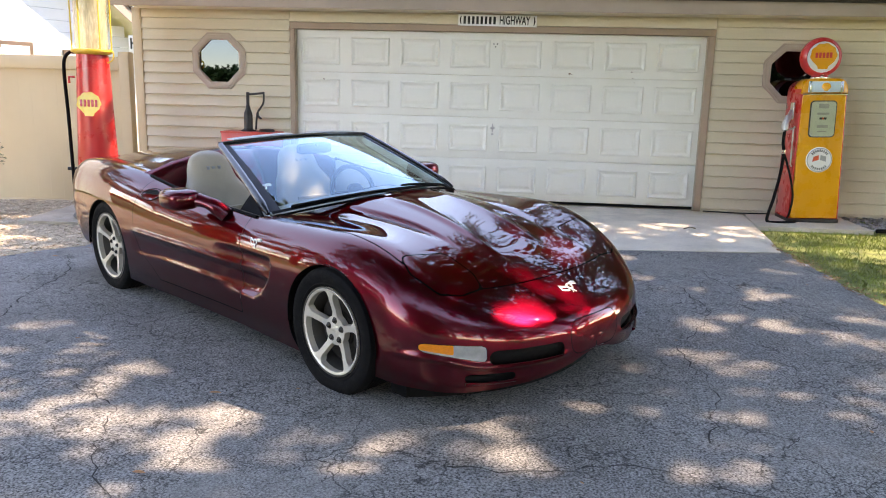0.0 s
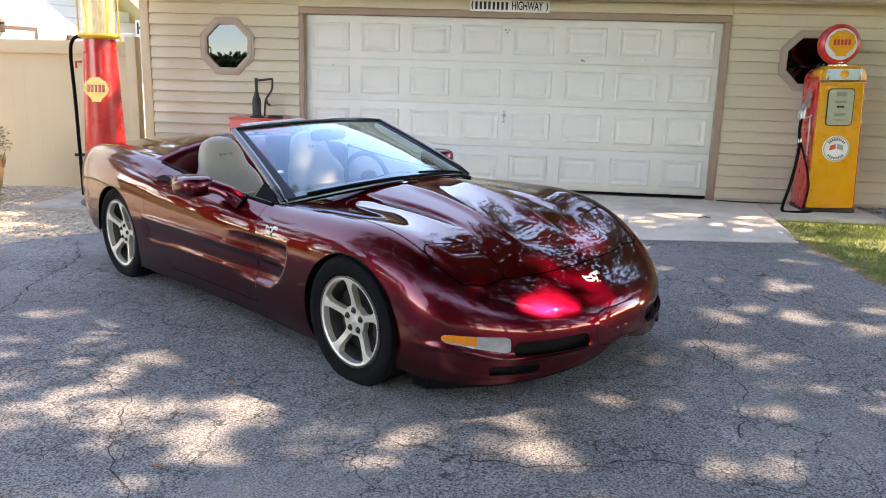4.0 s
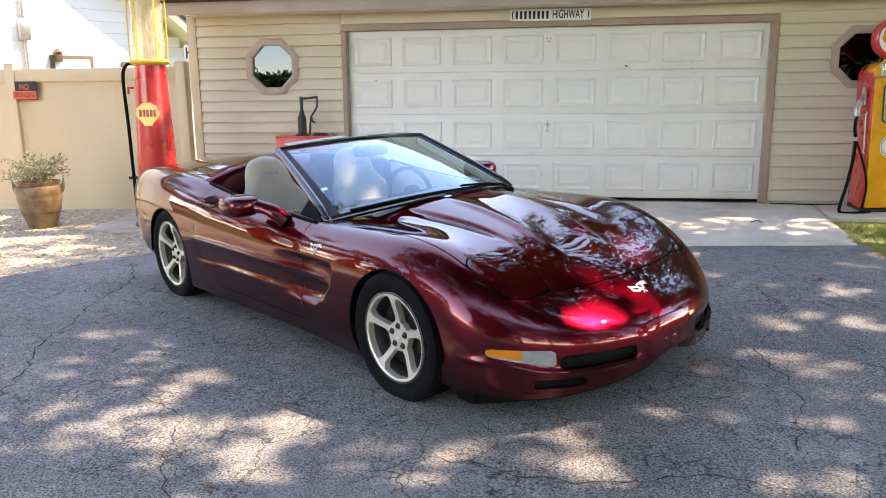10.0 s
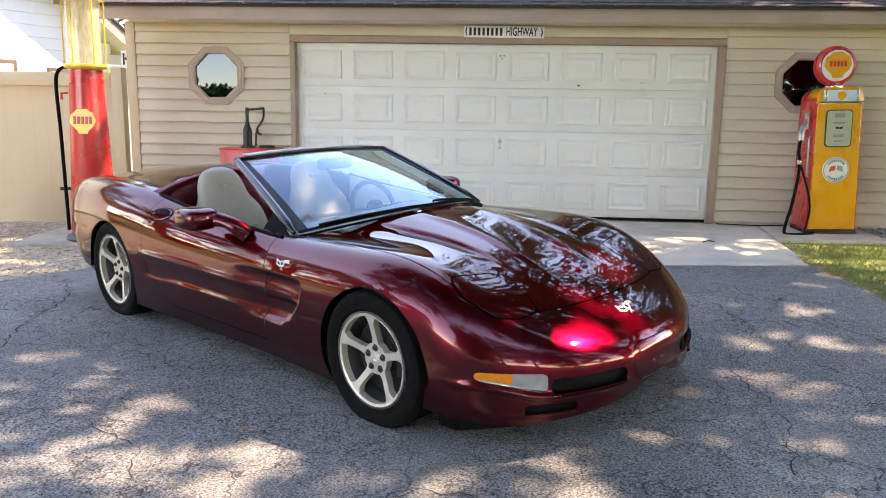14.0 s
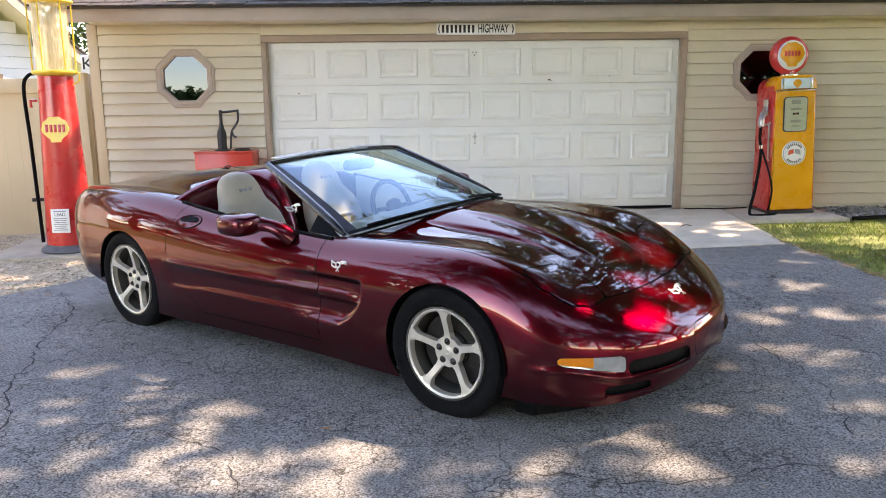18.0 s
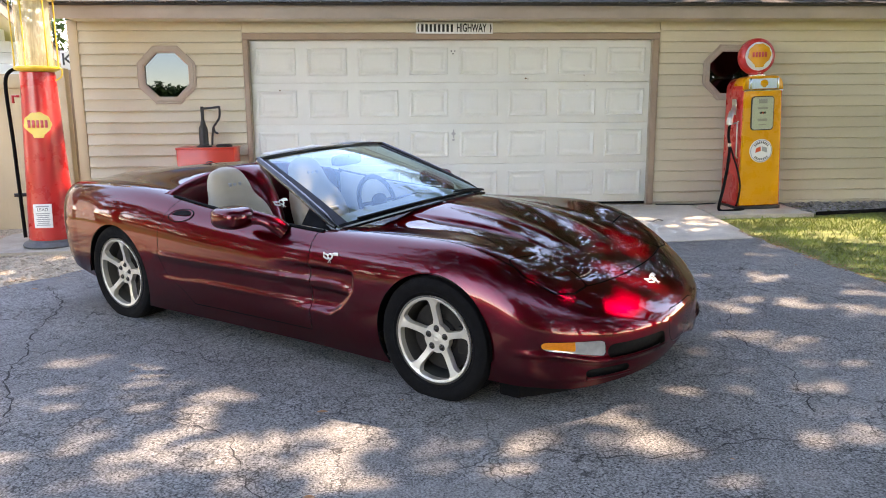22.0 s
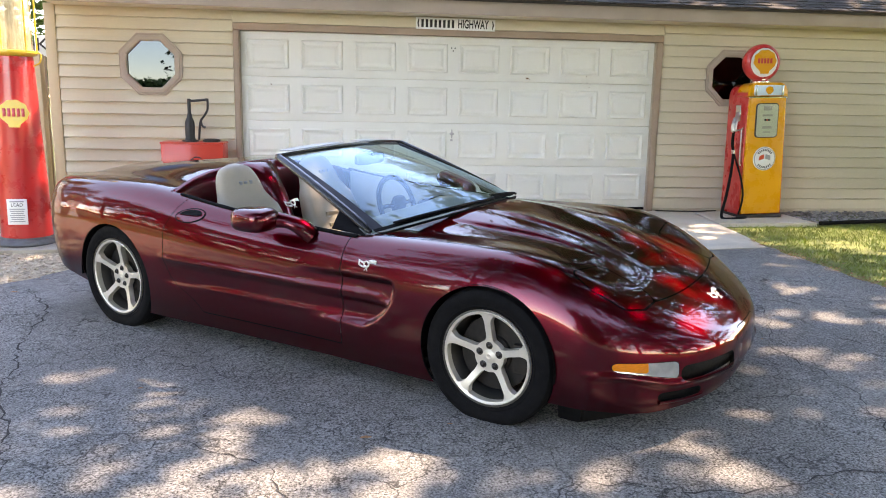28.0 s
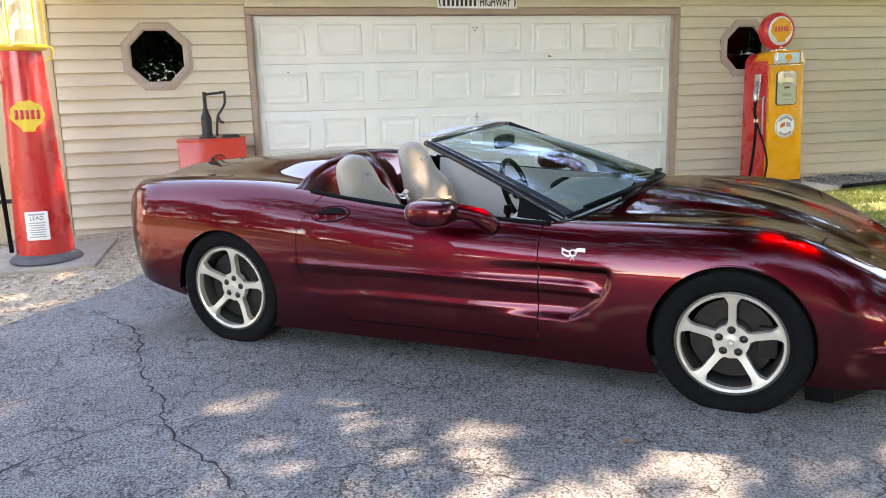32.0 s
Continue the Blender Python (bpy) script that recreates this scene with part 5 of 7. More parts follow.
def base_pt(v):
    k = (abs(v) / 0.74) ** 2
    return Vector((-0.42 - 0.30 * k, v, 0.888 - 0.100 * k))


def top_pt(v):
    k = (abs(v) / 0.59) ** 2
    return Vector((-1.395 - 0.09 * k, v, 1.150 - 0.030 * k))


def screen_pt(f, g, lift=0.0):
    a, b = base_pt(0.735 * f), top_pt(0.585 * f)
    return a.lerp(b, g) + Vector((0.25, 0, 1)).normalized() * (0.035 * 4 * g * (1 - g) * 0.6 + lift) * (1 - 0.6 * f * f)


def screen():
    nx, ny = 40, 24
    verts = [screen_pt(-1 + 2 * i / nx, j / ny) for j in range(ny + 1) for i in range(nx + 1)]
    n = len(verts)
    faces = [(j * (nx + 1) + i, j * (nx + 1) + i + 1, (j + 1) * (nx + 1) + i + 1, (j + 1) * (nx + 1) + i) for j in range(ny) for i in range(nx)]
    ws = put("windscreen", mesh_data("windscreen", verts, faces, True), M_GLASS, CAR, "raked curved windscreen glass")
    ws.visible_shadow = False
    for s in (1, -1):
        path = [screen_pt(s * 1.0, g) + Vector((0, s * 0.006, 0)) for g in np.linspace(0.015, 1.0, 18)]
        put("pillar", tube_mesh("pillar", path, [0.012, 0.020] + [0.026 - 0.006 * g for g in np.linspace(0, 1, 16)], 12, flat=0.75), M_FRAME, CAR, "black windscreen pillar")
        tri = [base_pt(s * 0.735) + Vector((-0.03, s * 0.03, -0.01)), Vector((-0.94, s * 0.79, 0.80)), screen_pt(s, 0.27) + Vector((-0.03, s * 0.012, 0))]
        tv = [p + Vector((0, s * o, 0)) for o in (0.0, -0.012) for p in tri]
        put("quarter_panel", mesh_data("quarter_panel", tv, [(0, 1, 2), (5, 4, 3), (0, 3, 4, 1), (1, 4, 5, 2), (2, 5, 3, 0)]), M_PLASTIC, CAR)
    path = [screen_pt(f, 1.0) + Vector((-0.012, 0, 0.004)) for f in np.linspace(-1.02, 1.02, 30)]
    put("header", tube_mesh("header", path, 0.019, 12, flat=0.5), M_FRAME, CAR, "black windscreen header rail")
    base = [screen_pt(f, 0.0) + Vector((0.012, 0, -0.012)) for f in np.linspace(-1.0, 1.0, 40)]
    put("cowl", tube_mesh("cowl", base, 0.010, 10, flat=0.6), M_PLASTIC, CAR, "black cowl strip below the windscreen")
    for a, b, c in ((0.62, 0.02, -0.30), (-0.05, 0.03, -0.86)):
        arm = [screen_pt(f, 0.005 + 0.055 * k, 0.018) for k, f in zip(np.linspace(-0.3, 0.3, 10), np.linspace(a, c if a < 0 else 0.02, 10))]
        w = put("wiper", tube_mesh("wiper", arm, 0.007, 8), M_PLASTIC, CAR)
        bl = [screen_pt(f, 0.012 + 0.022 * k, 0.010) for k, f in zip(np.linspace(0, 1, 10), np.linspace(a - 0.12, (c if a < 0 else 0.02) - 0.0, 10))]
        put("blade", tube_mesh("blade", bl, 0.006, 6), M_RUBBER, w)
    band = [screen_pt(f, g, 0.0015) for g in (0.0, 0.03) for f in np.linspace(-0.985, 0.985, 40)]
    put("frit_band", mesh_data("frit_band", band, [(i, i + 1, i + 41, i + 40) for i in range(39)], True), M_PLASTIC, CAR, "black band along the foot of the windscreen")
    for s in (1, -1):
        side = [screen_pt(s * f, g, 0.0015) for f in (0.925, 0.995) for g in np.linspace(0.03, 0.985, 20)]
        put("frit_band", mesh_data("frit_band", side, [(i, i + 1, i + 21, i + 20) for i in range(19)], True), M_FRIT, CAR, "navy black band along the windscreen pillar")
    im = screen_pt(-0.02, 0.80) + Vector((-0.09, 0, -0.035))
    inside = put("inside_mirror", superblob("inside_mirror", im, (0.022, 0.135, 0.036), 4.5), M_PLASTIC, CAR)
    put("stem", tube_mesh("stem", [im + Vector((0.01, 0, 0.02)), im + Vector((0.035, 0, 0.03))], 0.012, 8), M_PLASTIC, inside)
    for s in (1, -1):
        vs = [top_pt(f * 0.585) + Vector((du, 0, 0.016 + dz)) for dz in (0.0, 0.006) for du in (-0.115, -0.03) for f in np.linspace(0.14 * s, 0.84 * s, 8)]
        vf = [(i, i + 1, i + 9, i + 8) for o in (0, 16) for i in range(o, o + 7)] + [(i, i + 1, i + 17, i + 16) for o in (0, 8) for i in range(o, o + 7)] + [(o, o + 8, o + 24, o + 16) for o in (0, 7)]
        put("sun_visor", mesh_data("sun_visor", vs, vf), M_VISOR, CAR, "pale sun visor folded above the header")


M_VISOR = surface("smoked_visor", (0.52, 0.52, 0.50), 0.5, var=0.06)
screen()


def seat(s):
    st = put("seat", superblob("seat", (-1.62, s * 0.37, 0.36), (0.28, 0.235, 0.10), 3.2), M_LEATHER, CAR, "shale leather bucket seat")
    for o in (-1, 1):
        put("bolster", superblob("bolster", (-1.62, s * 0.37 + o * 0.20, 0.41), (0.26, 0.055, 0.09), 2.4), M_LEATHER, st)
    # back: a slab that leans, waisted under the head
    rows = 1 - (1 - np.linspace(0, 1, 28)) ** 1.5
    verts, faces = [], []
    width = curve((0, 0.235), (0.35, 0.25), (0.60, 0.222), (0.72, 0.180), (0.84, 0.160), (0.92, 0.135), (0.97, 0.10), (1.0, 0.035))
    thick = curve((0, 0.09), (0.6, 0.078), (0.8, 0.074), (0.92, 0.062), (0.97, 0.045), (1.0, 0.012))
    n = 24
    for g in rows:
        cu, cz = -1.86 - 0.25 * g, 0.36 + 0.665 * g
        for i in range(n):
            a = 2 * math.pi * i / n
            p = 2 / (2.8 - 0.6 * g)
            ca, sa = math.copysign(abs(math.cos(a)) ** p, math.cos(a)), math.copysign(abs(math.sin(a)) ** p, math.sin(a))
            side_ = abs(sa) ** 3 * (1 - ease(np.array(g), 0.55, 0.72))
            verts.append((cu + thick(g) * ca + 0.05 * side_ * (ca > -0.2), s * 0.37 + width(g) * sa, cz + 0.3 * thick(g) * ca))
    for j in range(len(rows) - 1):
        for i in range(n):
            faces.append((j * n + i, j * n + (i + 1) % n, (j + 1) * n + (i + 1) % n, (j + 1) * n + i))
    faces.append(tuple((len(rows) - 1) * n + i for i in range(n)))
    put("seat_back", mesh_data("seat_back", verts, faces, True), M_LEATHER, st, "shale leather seat back with built-in head rest")
    for k in range(3):
        z = 0.48 + 0.075 * k
        uu = -1.86 - 0.25 * (z - 0.36) / 0.665 + 0.078
        put("channel", tube_mesh("channel", [(uu, s * 0.37 - 0.13, z), (uu + 0.004, s * 0.37, z), (uu, s * 0.37 + 0.13, z)], 0.030, 10, flat=0.55), M_LEATHER, st)
    for dx, w in ((-0.035, 0.022), (-0.006, 0.026), (0.028, 0.022)):
        put("stitching", box_mesh("stitching", -2.000, -1.984, s * 0.37 + 1.3 * dx - w / 2, s * 0.37 + 1.3 * dx + w / 2, 0.900 + 0.1 * abs(dx), 0.925 + 0.1 * abs(dx), 0.002), M_GREYBAR, st, "dark embroidered mark", m=pose(0, 0, 0))


for s in (1, -1):
    seat(s)


def cockpit():
    # rear bulkhead in body colour, flowing down from the deck, with the waterfall between the seats
    nv, ng = 44, 20
    verts, faces = [], []
    for j in range(ng + 1):
        g = j / ng
        for i in range(nv + 1):
            v = -0.775 + 1.55 * i / nv
            wf = math.exp(-((v / 0.115) ** 4))
            top_u = float(tub_back(np.array(v))) + 0.004
            u = top_u + (0.10 + 0.24 * wf) * math.sin(g * math.pi / 2) + 0.05 * g
            zt = float(z_mid(top_u)) - 0.105 * min(1.0, abs(v) / 0.775) ** 2.2
            z = zt - (zt - 0.25) * (1 - math.cos(g * math.pi / 2)) ** 0.9
            verts.append((u, v, z - 0.002))
    for j in range(ng):
        for i in range(nv):
            a = j * (nv + 1) + i
            faces.append((a, a + 1, a + nv + 2, a + nv + 1))
    put("bulkhead", mesh_data("bulkhead", verts, faces, True), M_PAINT, CAR, "deep red waterfall panel behind the seats")
    put("cabin_floor", box_mesh("cabin_floor", -2.35, -0.45, -0.76, 0.76, 0.16, 0.20, 0.0), M_CARPET, CAR)
    put("console", superblob("console", (-1.5, 0.0, 0.42), (0.52, 0.11, 0.13), 4), M_DASH, CAR)
    put("shifter", lathe_mesh("shifter", [(0, 0), (0.03, 0.0), (0.012, 0.04), (0.012, 0.10), (0.026, 0.12), (0.022, 0.16), (0, 0.165)], 16), M_PLASTIC, CAR, m=pose(-1.28, 0, 0.54))
    verts, faces = [], []
    prof = [(-0.60, 0.79), (-0.80, 0.805), (-1.00, 0.80), (-1.08, 0.765), (-1.10, 0.70), (-1.06, 0.60), (-1.02, 0.42), (-0.9, 0.3)]
    for i in range(31):
        v = -0.74 + 1.48 * i / 30
        hump = 0.030 * math.exp(-(((v - 0.37) / 0.18) ** 2))
        for u, z in prof:
            verts.append((u + 0.10 * (v / 0.74) ** 2 * (-1 if u > -0.7 else 0.2), v, z + hump * (z > 0.7) - 0.05 * (v / 0.74) ** 2))
    m = len(prof)
    for i in range(30):
        for j in range(m - 1):
            a = i * m + j
            faces.append((a, a + 1, a + m + 1, a + m))
    put("dashboard", mesh_data("dashboard", verts, faces, True), M_DASH, CAR, "pale shale dashboard")
    put("instrument_panel", superblob("instrument_panel", (-1.07, 0.37, 0.745), (0.03, 0.17, 0.06), 4), M_PLASTIC, CAR)
    ring = [(-1.36 + 0.17 * math.cos(t) * -0.35, 0.37 + 0.185 * math.sin(t), 0.735 + 0.175 * math.cos(t)) for t in np.linspace(0, 2 * math.pi, 36, endpoint=False)]
    wheel = put("steering_wheel", tube_mesh("steering_wheel", ring, 0.017, 10, True), M_PLASTIC, CAR, "black leather steering wheel")
    put("boss", superblob("boss", (-1.345, 0.37, 0.735), (0.03, 0.07, 0.06), 2.6), M_PLASTIC, wheel)
    for a in (1.57, -1.57, 3.14):
        put("spoke", tube_mesh("spoke", [(-1.345, 0.37, 0.735), (-1.36 - 0.06 * math.cos(a), 0.37 + 0.18 * math.sin(a), 0.735 + 0.17 * math.cos(a))], 0.014, 8), M_PLASTIC, wheel)
    for s in (1, -1):
        verts = []
        us = np.linspace(-2.06, -0.80, 14)
        for u in us:
            zt = float(z_crest(u)) + 0.0
            verts += [(u, s * 0.775, zt - 0.002), (u, s * 0.745, zt - 0.012), (u, s * 0.735, 0.62), (u, s * 0.70, 0.58), (u, s * 0.73, 0.22)]
        faces = [(i * 5 + j, i * 5 + j + 1, i * 5 + j + 6, i * 5 + j + 5) for i in range(13) for j in range(4)]
        put("door_card", mesh_data("door_card", verts, faces, True), M_DASH, CAR, "pale inner door panel")
        rim = []
        for u in np.linspace(-2.10, -0.78, 24):
            vv, zz = section(np.array([u]), np.linspace(0.3, 1, 600))
            i = int(np.argmin(np.abs(vv[0] - 0.782)))
            rim.append((u, s * 0.778, zz[0][i] + 0.002))
        put("window_seal", tube_mesh("window_seal", rim, 0.011, 8), M_RUBBER, CAR, "black window seal along the door top")
    # rolled edge of the deck opening
    rim = []
    for v in np.linspace(-0.775, 0.775, 60):
        u = float(tub_back(np.array(v)))
        vv, zz = section(np.array([u]), np.linspace(0.3, 1, 800))
        i = int(np.argmin(np.abs(vv[0] - abs(v))))
        rim.append((u, v, zz[0][i] - 0.006))
    put("deck_edge", tube_mesh("deck_edge", rim, 0.010, 8), M_PAINT, CAR)
    put("underbody", box_mesh("underbody", -3.2, 0.60, -0.56, 0.56, 0.10, 0.14, 0), M_PLASTIC, CAR)
    put("underbody", box_mesh("underbody", -2.25, -0.40, -0.82, 0.82, 0.125, 0.16, 0), M_PLASTIC, CAR)
    dam = [(0.76 - 0.31 * (abs(v) / 0.74) ** 2.2, v) for v in np.linspace(-0.755, 0.755, 34)]
    loop = [(u + du, v, z) for u, v in dam for du, z in ((0.006, 0.19), (0.0, 0.062), (-0.014, 0.062), (-0.012, 0.19))]
    skin_ = [(4 * i + k, 4 * i + (k + 1) % 4, 4 * i + 4 + (k + 1) % 4, 4 * i + 4 + k) for i in range(len(dam) - 1) for k in range(4)]
    put("air_dam", mesh_data("air_dam", loop, skin_ + [(0, 1, 2, 3), (4 * len(dam) - 1, 4 * len(dam) - 2, 4 * len(dam) - 3, 4 * len(dam) - 4)]), M_PLASTIC, CAR, "black air dam under the nose")
    for s in (1, -1):
        put("spat", box_mesh("spat", 0.33, 0.445, s * 0.67 - 0.10, s * 0.67 + 0.10, 0.060, 0.19, 0.012), M_PLASTIC, CAR)
        h = put("door_mirror", superblob("door_mirror", (-1.285, s * 0.985, 0.845), (0.115, 0.100, 0.062), 3.3), M_PAINT, CAR, "deep red door mirror")
        foot = smooth_path([(-1.25, s * 0.945, 0.845), (-1.17, s * 0.905, 0.838), (-1.10, s * 0.865, 0.812), (-1.05, s * 0.815, 0.755)], 6)
        put("stalk", tube_mesh("stalk", foot, [0.05, 0.05, 0.05, 0.048, 0.046, 0.044, 0.042, 0.04, 0.04, 0.04, 0.042, 0.044, 0.046, 0.048, 0.05, 0.05, 0.05, 0.05, 0.05][: len(foot)], 12, flat=0.72), M_PAINT, h)
        put("mirror_glass", superblob("mirror_glass", (-1.396, s * 0.985, 0.845), (0.006, 0.066, 0.040), 2.6, 20, 10), M_CHROME, h)
    # lips that catch the light under the nose openings
    for s in (1, -1):
        for v0, v1, z0, drop, dd in ((0.235, 0.625, 0.283, 0.02, 0.0), (0.50, 0.70, 0.208, 0.0, 0.0)):
            lip = []
            for v in np.linspace(v0, v1, 16):
                z = z0 - drop * (0.6 - v)
                us = np.linspace(0.5, 0.978, 500)
                vs, zs = section(us, np.linspace(0, 1, 60))
                d2 = (vs - v) ** 2 + (zs - z) ** 2
                i = int(np.argmin(d2.min(1)))
                lip.append((us[i] - 0.006, s * v, z))
            put("nose_lip", tube_mesh("nose_lip", lip, 0.011, 8, flat=0.6), M_PAINT, CAR)
    # grille and duct backs
    for s in (1, -1):
        back = [(0.35 + 0.63 * math.sqrt(1 - (v / 0.895) ** 2) - 0.085, s * v, 0.32) for v in np.linspace(0.06, 0.63, 18)]
        put("grille", tube_mesh("grille", back, 0.075, 8), M_PLASTIC, CAR, "black grille mesh in the nose opening")
        back = [(0.35 + 0.63 * math.sqrt(1 - (v / 0.895) ** 2) - 0.065, s * v, 0.225) for v in np.linspace(0.40, 0.68, 12)]
        put("duct", tube_mesh("duct", back, 0.05, 8), M_PLASTIC, CAR, "black brake duct")
        put("side_marker", superblob("side_marker", (-3.22, s * 0.878, 0.60), (0.055, 0.012, 0.014), 3), M_TAIL, CAR, "red side marker lens")


cockpit()


# ---- badges: plain silver shapes ----
def badge(parent, m, size, round_one):
    wave = lambda x: 0.05 * math.sin(7 * x)
    def flag(x0, x1, lo, hi, turn):
        xs = np.linspace(x0, x1, 7)
        up = [(x * size, (hi + turn * (x - x0) + wave(x)) * size) for x in xs]
        dn = [(x * size, (lo + turn * (x - x0) + wave(x)) * size) for x in xs[::-1]]
        return prism_mesh("badge_flag", up + dn, 0.004, 0.001)
    b = put("badge", turned(lathe_mesh("badge", [(0.10 * size, 0.0), (0.10 * size, 0.005), (0.14 * size, 0.006), (0.17 * size, 0.004), (0.17 * size, 0)], 24), pose(0, 0, 0, 90, 0, 0)), M_BADGE, parent, "silver crossed-flags badge", m=m)
    put("badge_flag", flag(0.10, 0.52, -0.02, 0.15, 0.22), M_BADGE, b)
    for lo, hi in ((0.10, 0.19), (-0.10, -0.01)):
        put("badge_flag", flag(-0.50, -0.12, lo, hi, -0.12), M_BADGE, b)
    put("badge_flag", flag(-0.50, -0.43, -0.05, 0.16, -0.12), M_BADGE, b)
    for x in (-0.10, 0.08):
        put("badge_staff", tube_mesh("badge_staff", [(x * size, -0.003, -0.32 * size), (-x * 0.6 * size, -0.003, -0.06 * size)], 0.022 * size, 6), M_BADGE, b)


M_BADGE = surface("bright_badge", (0.72, 0.70, 0.64), 0.35, 0.35, var=0.08, scale=60)


def on_flank(u, z, s=1, out=0.003):
    vv, zz = section(np.array([u]), np.linspace(0, 0.6, 600))
    i = int(np.argmin(np.abs(zz[0] - z)))
    return Vector((u, s * (vv[0][i] + out), z))


p = on_flank(-0.645, 0.668, 1)
# badge faces its local -y; on the flank that is +v
badge(CAR, Matrix.Translation(p) @ pose(0, 0, 0, 0, 0, 180) @ pose(0, 0, 0, 12, 0, 0), 0.115, False)
p = on_flank(-0.645, 0.668, -1)
badge(CAR, Matrix.Translation(p) @ pose(0, 0, 0, -12, 0, 0), 0.105, False)
badge(CAR, pose(0.806, 0.0, 0.533, -60, 0, 90) @ pose(0, 0, 0, 0, 0, 0), 0.13, True)
badge(CAR, pose(-1.955, 0.0, 0.74, -40, 0, 90), 0.135, True)
for k in range(4):
    x = -0.105 + 0.07 * k
    put("embossing", superblob("embossing", (0.972 - 0.30 * x * x, x, 0.315), (0.008, 0.026, 0.018), 3, 14, 8), M_PAINT, CAR, "raised shape on the nose panel")


# ---- yellow fuel pump ----
def rounded_box_outline(w, h, r, n=8, r_low=None):
    rl = r if r_low is None else r_low
    pts = []
    for cx, cz, a0, rr in ((w / 2 - r, h - r, 0, r), (-w / 2 + r, h - r, 90, r), (-w / 2 + rl, rl, 180, rl), (w / 2 - rl, rl, 270, rl)):
        for k in range(n + 1):
            a = radians(a0 + 90 * k / n)
            pts.append((cx + rr * math.cos(a), cz + rr * math.sin(a)))
    return pts


def shell_outline(r, n=7):
    """A scallop: a fan with a rippled rim over a small foot."""
    pts = []
    for k in range(n * 6 + 1):
        a = radians(-28 + 236 * k / (n * 6))
        rr = r * (1 + 0.035 * math.cos(a * 9.5))
        pts.append((rr * math.cos(a), rr * 0.92 * math.sin(a) + 0.05 * r))
    return pts + [(-0.42 * r, -0.78 * r), (-0.36 * r, -1.0 * r), (0.36 * r, -1.0 * r), (0.42 * r, -0.78 * r)]


def yellow_pump():
    at = (3.498, -0.600, 0.228)
    p = thing("fuel_pump", "yellow and red vintage fuel pump topped by a round globe", "fuel pump", "vintage fuel pumps", m=pose(at[0], at[1], at[2], 0, -1.6, 0))
    W, Hh, D = 0.52, 1.50, 0.44
    put("plinth", box_mesh("plinth", -W / 2, W / 2, 0.0, D, 0.0, 0.04, 0.006), M_BLACK, p)
    def tapered(me, drop=0.0):
        for vtx in me.vertices:
            vtx.co.x *= 1.0 - 0.075 * (vtx.co.z + drop)
        return me

    body = prism_mesh("body", [(x, z + 0.04) for x, z in rounded_box_outline(W, Hh - 0.04, 0.13, 10, 0.005)], D - 0.03, 0.006)
    put("body", tapered(body), M_RED, p, "red enamel pump body", m=pose(0, 0.03, 0))
    put("front_panel", tapered(prism_mesh("front_panel", [(x, z + 0.05) for x, z in rounded_box_outline(W - 0.045, 1.30, 0.02, 6, 0.01)], 0.035, 0.006)), M_YELLOW, p, "yellow enamel front panel")
    put("crown", tapered(prism_mesh("crown", [(x, z + 1.36) for x, z in rounded_box_outline(W - 0.012, 0.155, 0.11, 10, 0.005)], D * 0.62, 0.012)), M_YELLOW, p, "yellow crown", m=pose(0, -0.006, 0))
    put("chrome_strip", tapered(box_mesh("chrome_strip", -W / 2 + 0.008, W / 2 - 0.008, -0.012, 0.0, 1.348, 1.360, 0.004)), M_CHROME, p)
    ad = put("ad_glass", box_mesh("ad_glass", -0.175, 0.175, -0.016, -0.004, 1.375, 1.485, 0.006), M_BLUEPALE, p, "pale blue advertising glass")
    put("emblem", prism_mesh("emblem", shell_outline(0.044), 0.004), M_YELLOW, ad, "yellow scallop shape", m=pose(0.0, -0.020, 1.43))
    for x in (-0.155, 0.155):
        put("bracket", box_mesh("bracket", x - 0.012, x + 0.012, -0.02, -0.008, 1.37, 1.49, 0.003), M_CHROME, ad)
    win = put("dial_frame", prism_mesh("dial_frame", [(x, z) for x, z in rounded_box_outline(0.265, 0.38, 0.04, 6)], 0.018, 0.004), M_BLACK, p, "black dial frame", m=pose(-0.005, -0.016, 0.91))
    put("dial_face", prism_mesh("dial_face", rounded_box_outline(0.245, 0.36, 0.034, 6), 0.004), M_DIAL, win, "pale dial face", m=pose(0, -0.003, 0.01))
    for z, w, h, c in ((0.30, 0.10, 0.045, M_GREYBAR), (0.235, 0.12, 0.022, M_GREYBAR), (0.185, 0.07, 0.022, M_INK), (0.185, 0.02, 0.022, M_ORANGE), (0.10, 0.11, 0.03, M_GREYBAR), (0.055, 0.09, 0.014, M_GREYBAR)):
        put("print", box_mesh("print", -w / 2, w / 2, -0.0048, -0.0032, z, z + h, 0.0004), c, win)
    put("dial_glass", mesh_data("dial_glass", [(a, 0, b) for a, b in rounded_box_outline(0.25, 0.365, 0.03, 6)], [tuple(range(28))]), M_CYLGLASS, win, m=pose(0, -0.009, 0.0175))
    bd = put("round_badge", turned(lathe_mesh("round_badge", [(0, 0.006), (0.128, 0.006), (0.134, 0.0), (0.134, -0.01)], 40), pose(0, 0, 0, 90, 0, 0)), M_WHITE_PAINT, p, "round white badge", m=pose(0.0, -0.004, 0.675))
    put("ring", turned(lathe_mesh("ring", [(0.118, 0.0066), (0.1225, 0.0076), (0.127, 0.0066)], 40), pose(0, 0, 0, 90, 0, 0)), M_GREYBAR, bd)
    for k in range(9):
        a = radians(40 + 100 * k / 8)
        put("mark", box_mesh("mark", -0.006, 0.006, -0.0085, -0.006, 0.085, 0.110, 0.0005), M_INK, bd, m=pose(0, 0, 0, 0, 90 - math.degrees(a), 0))
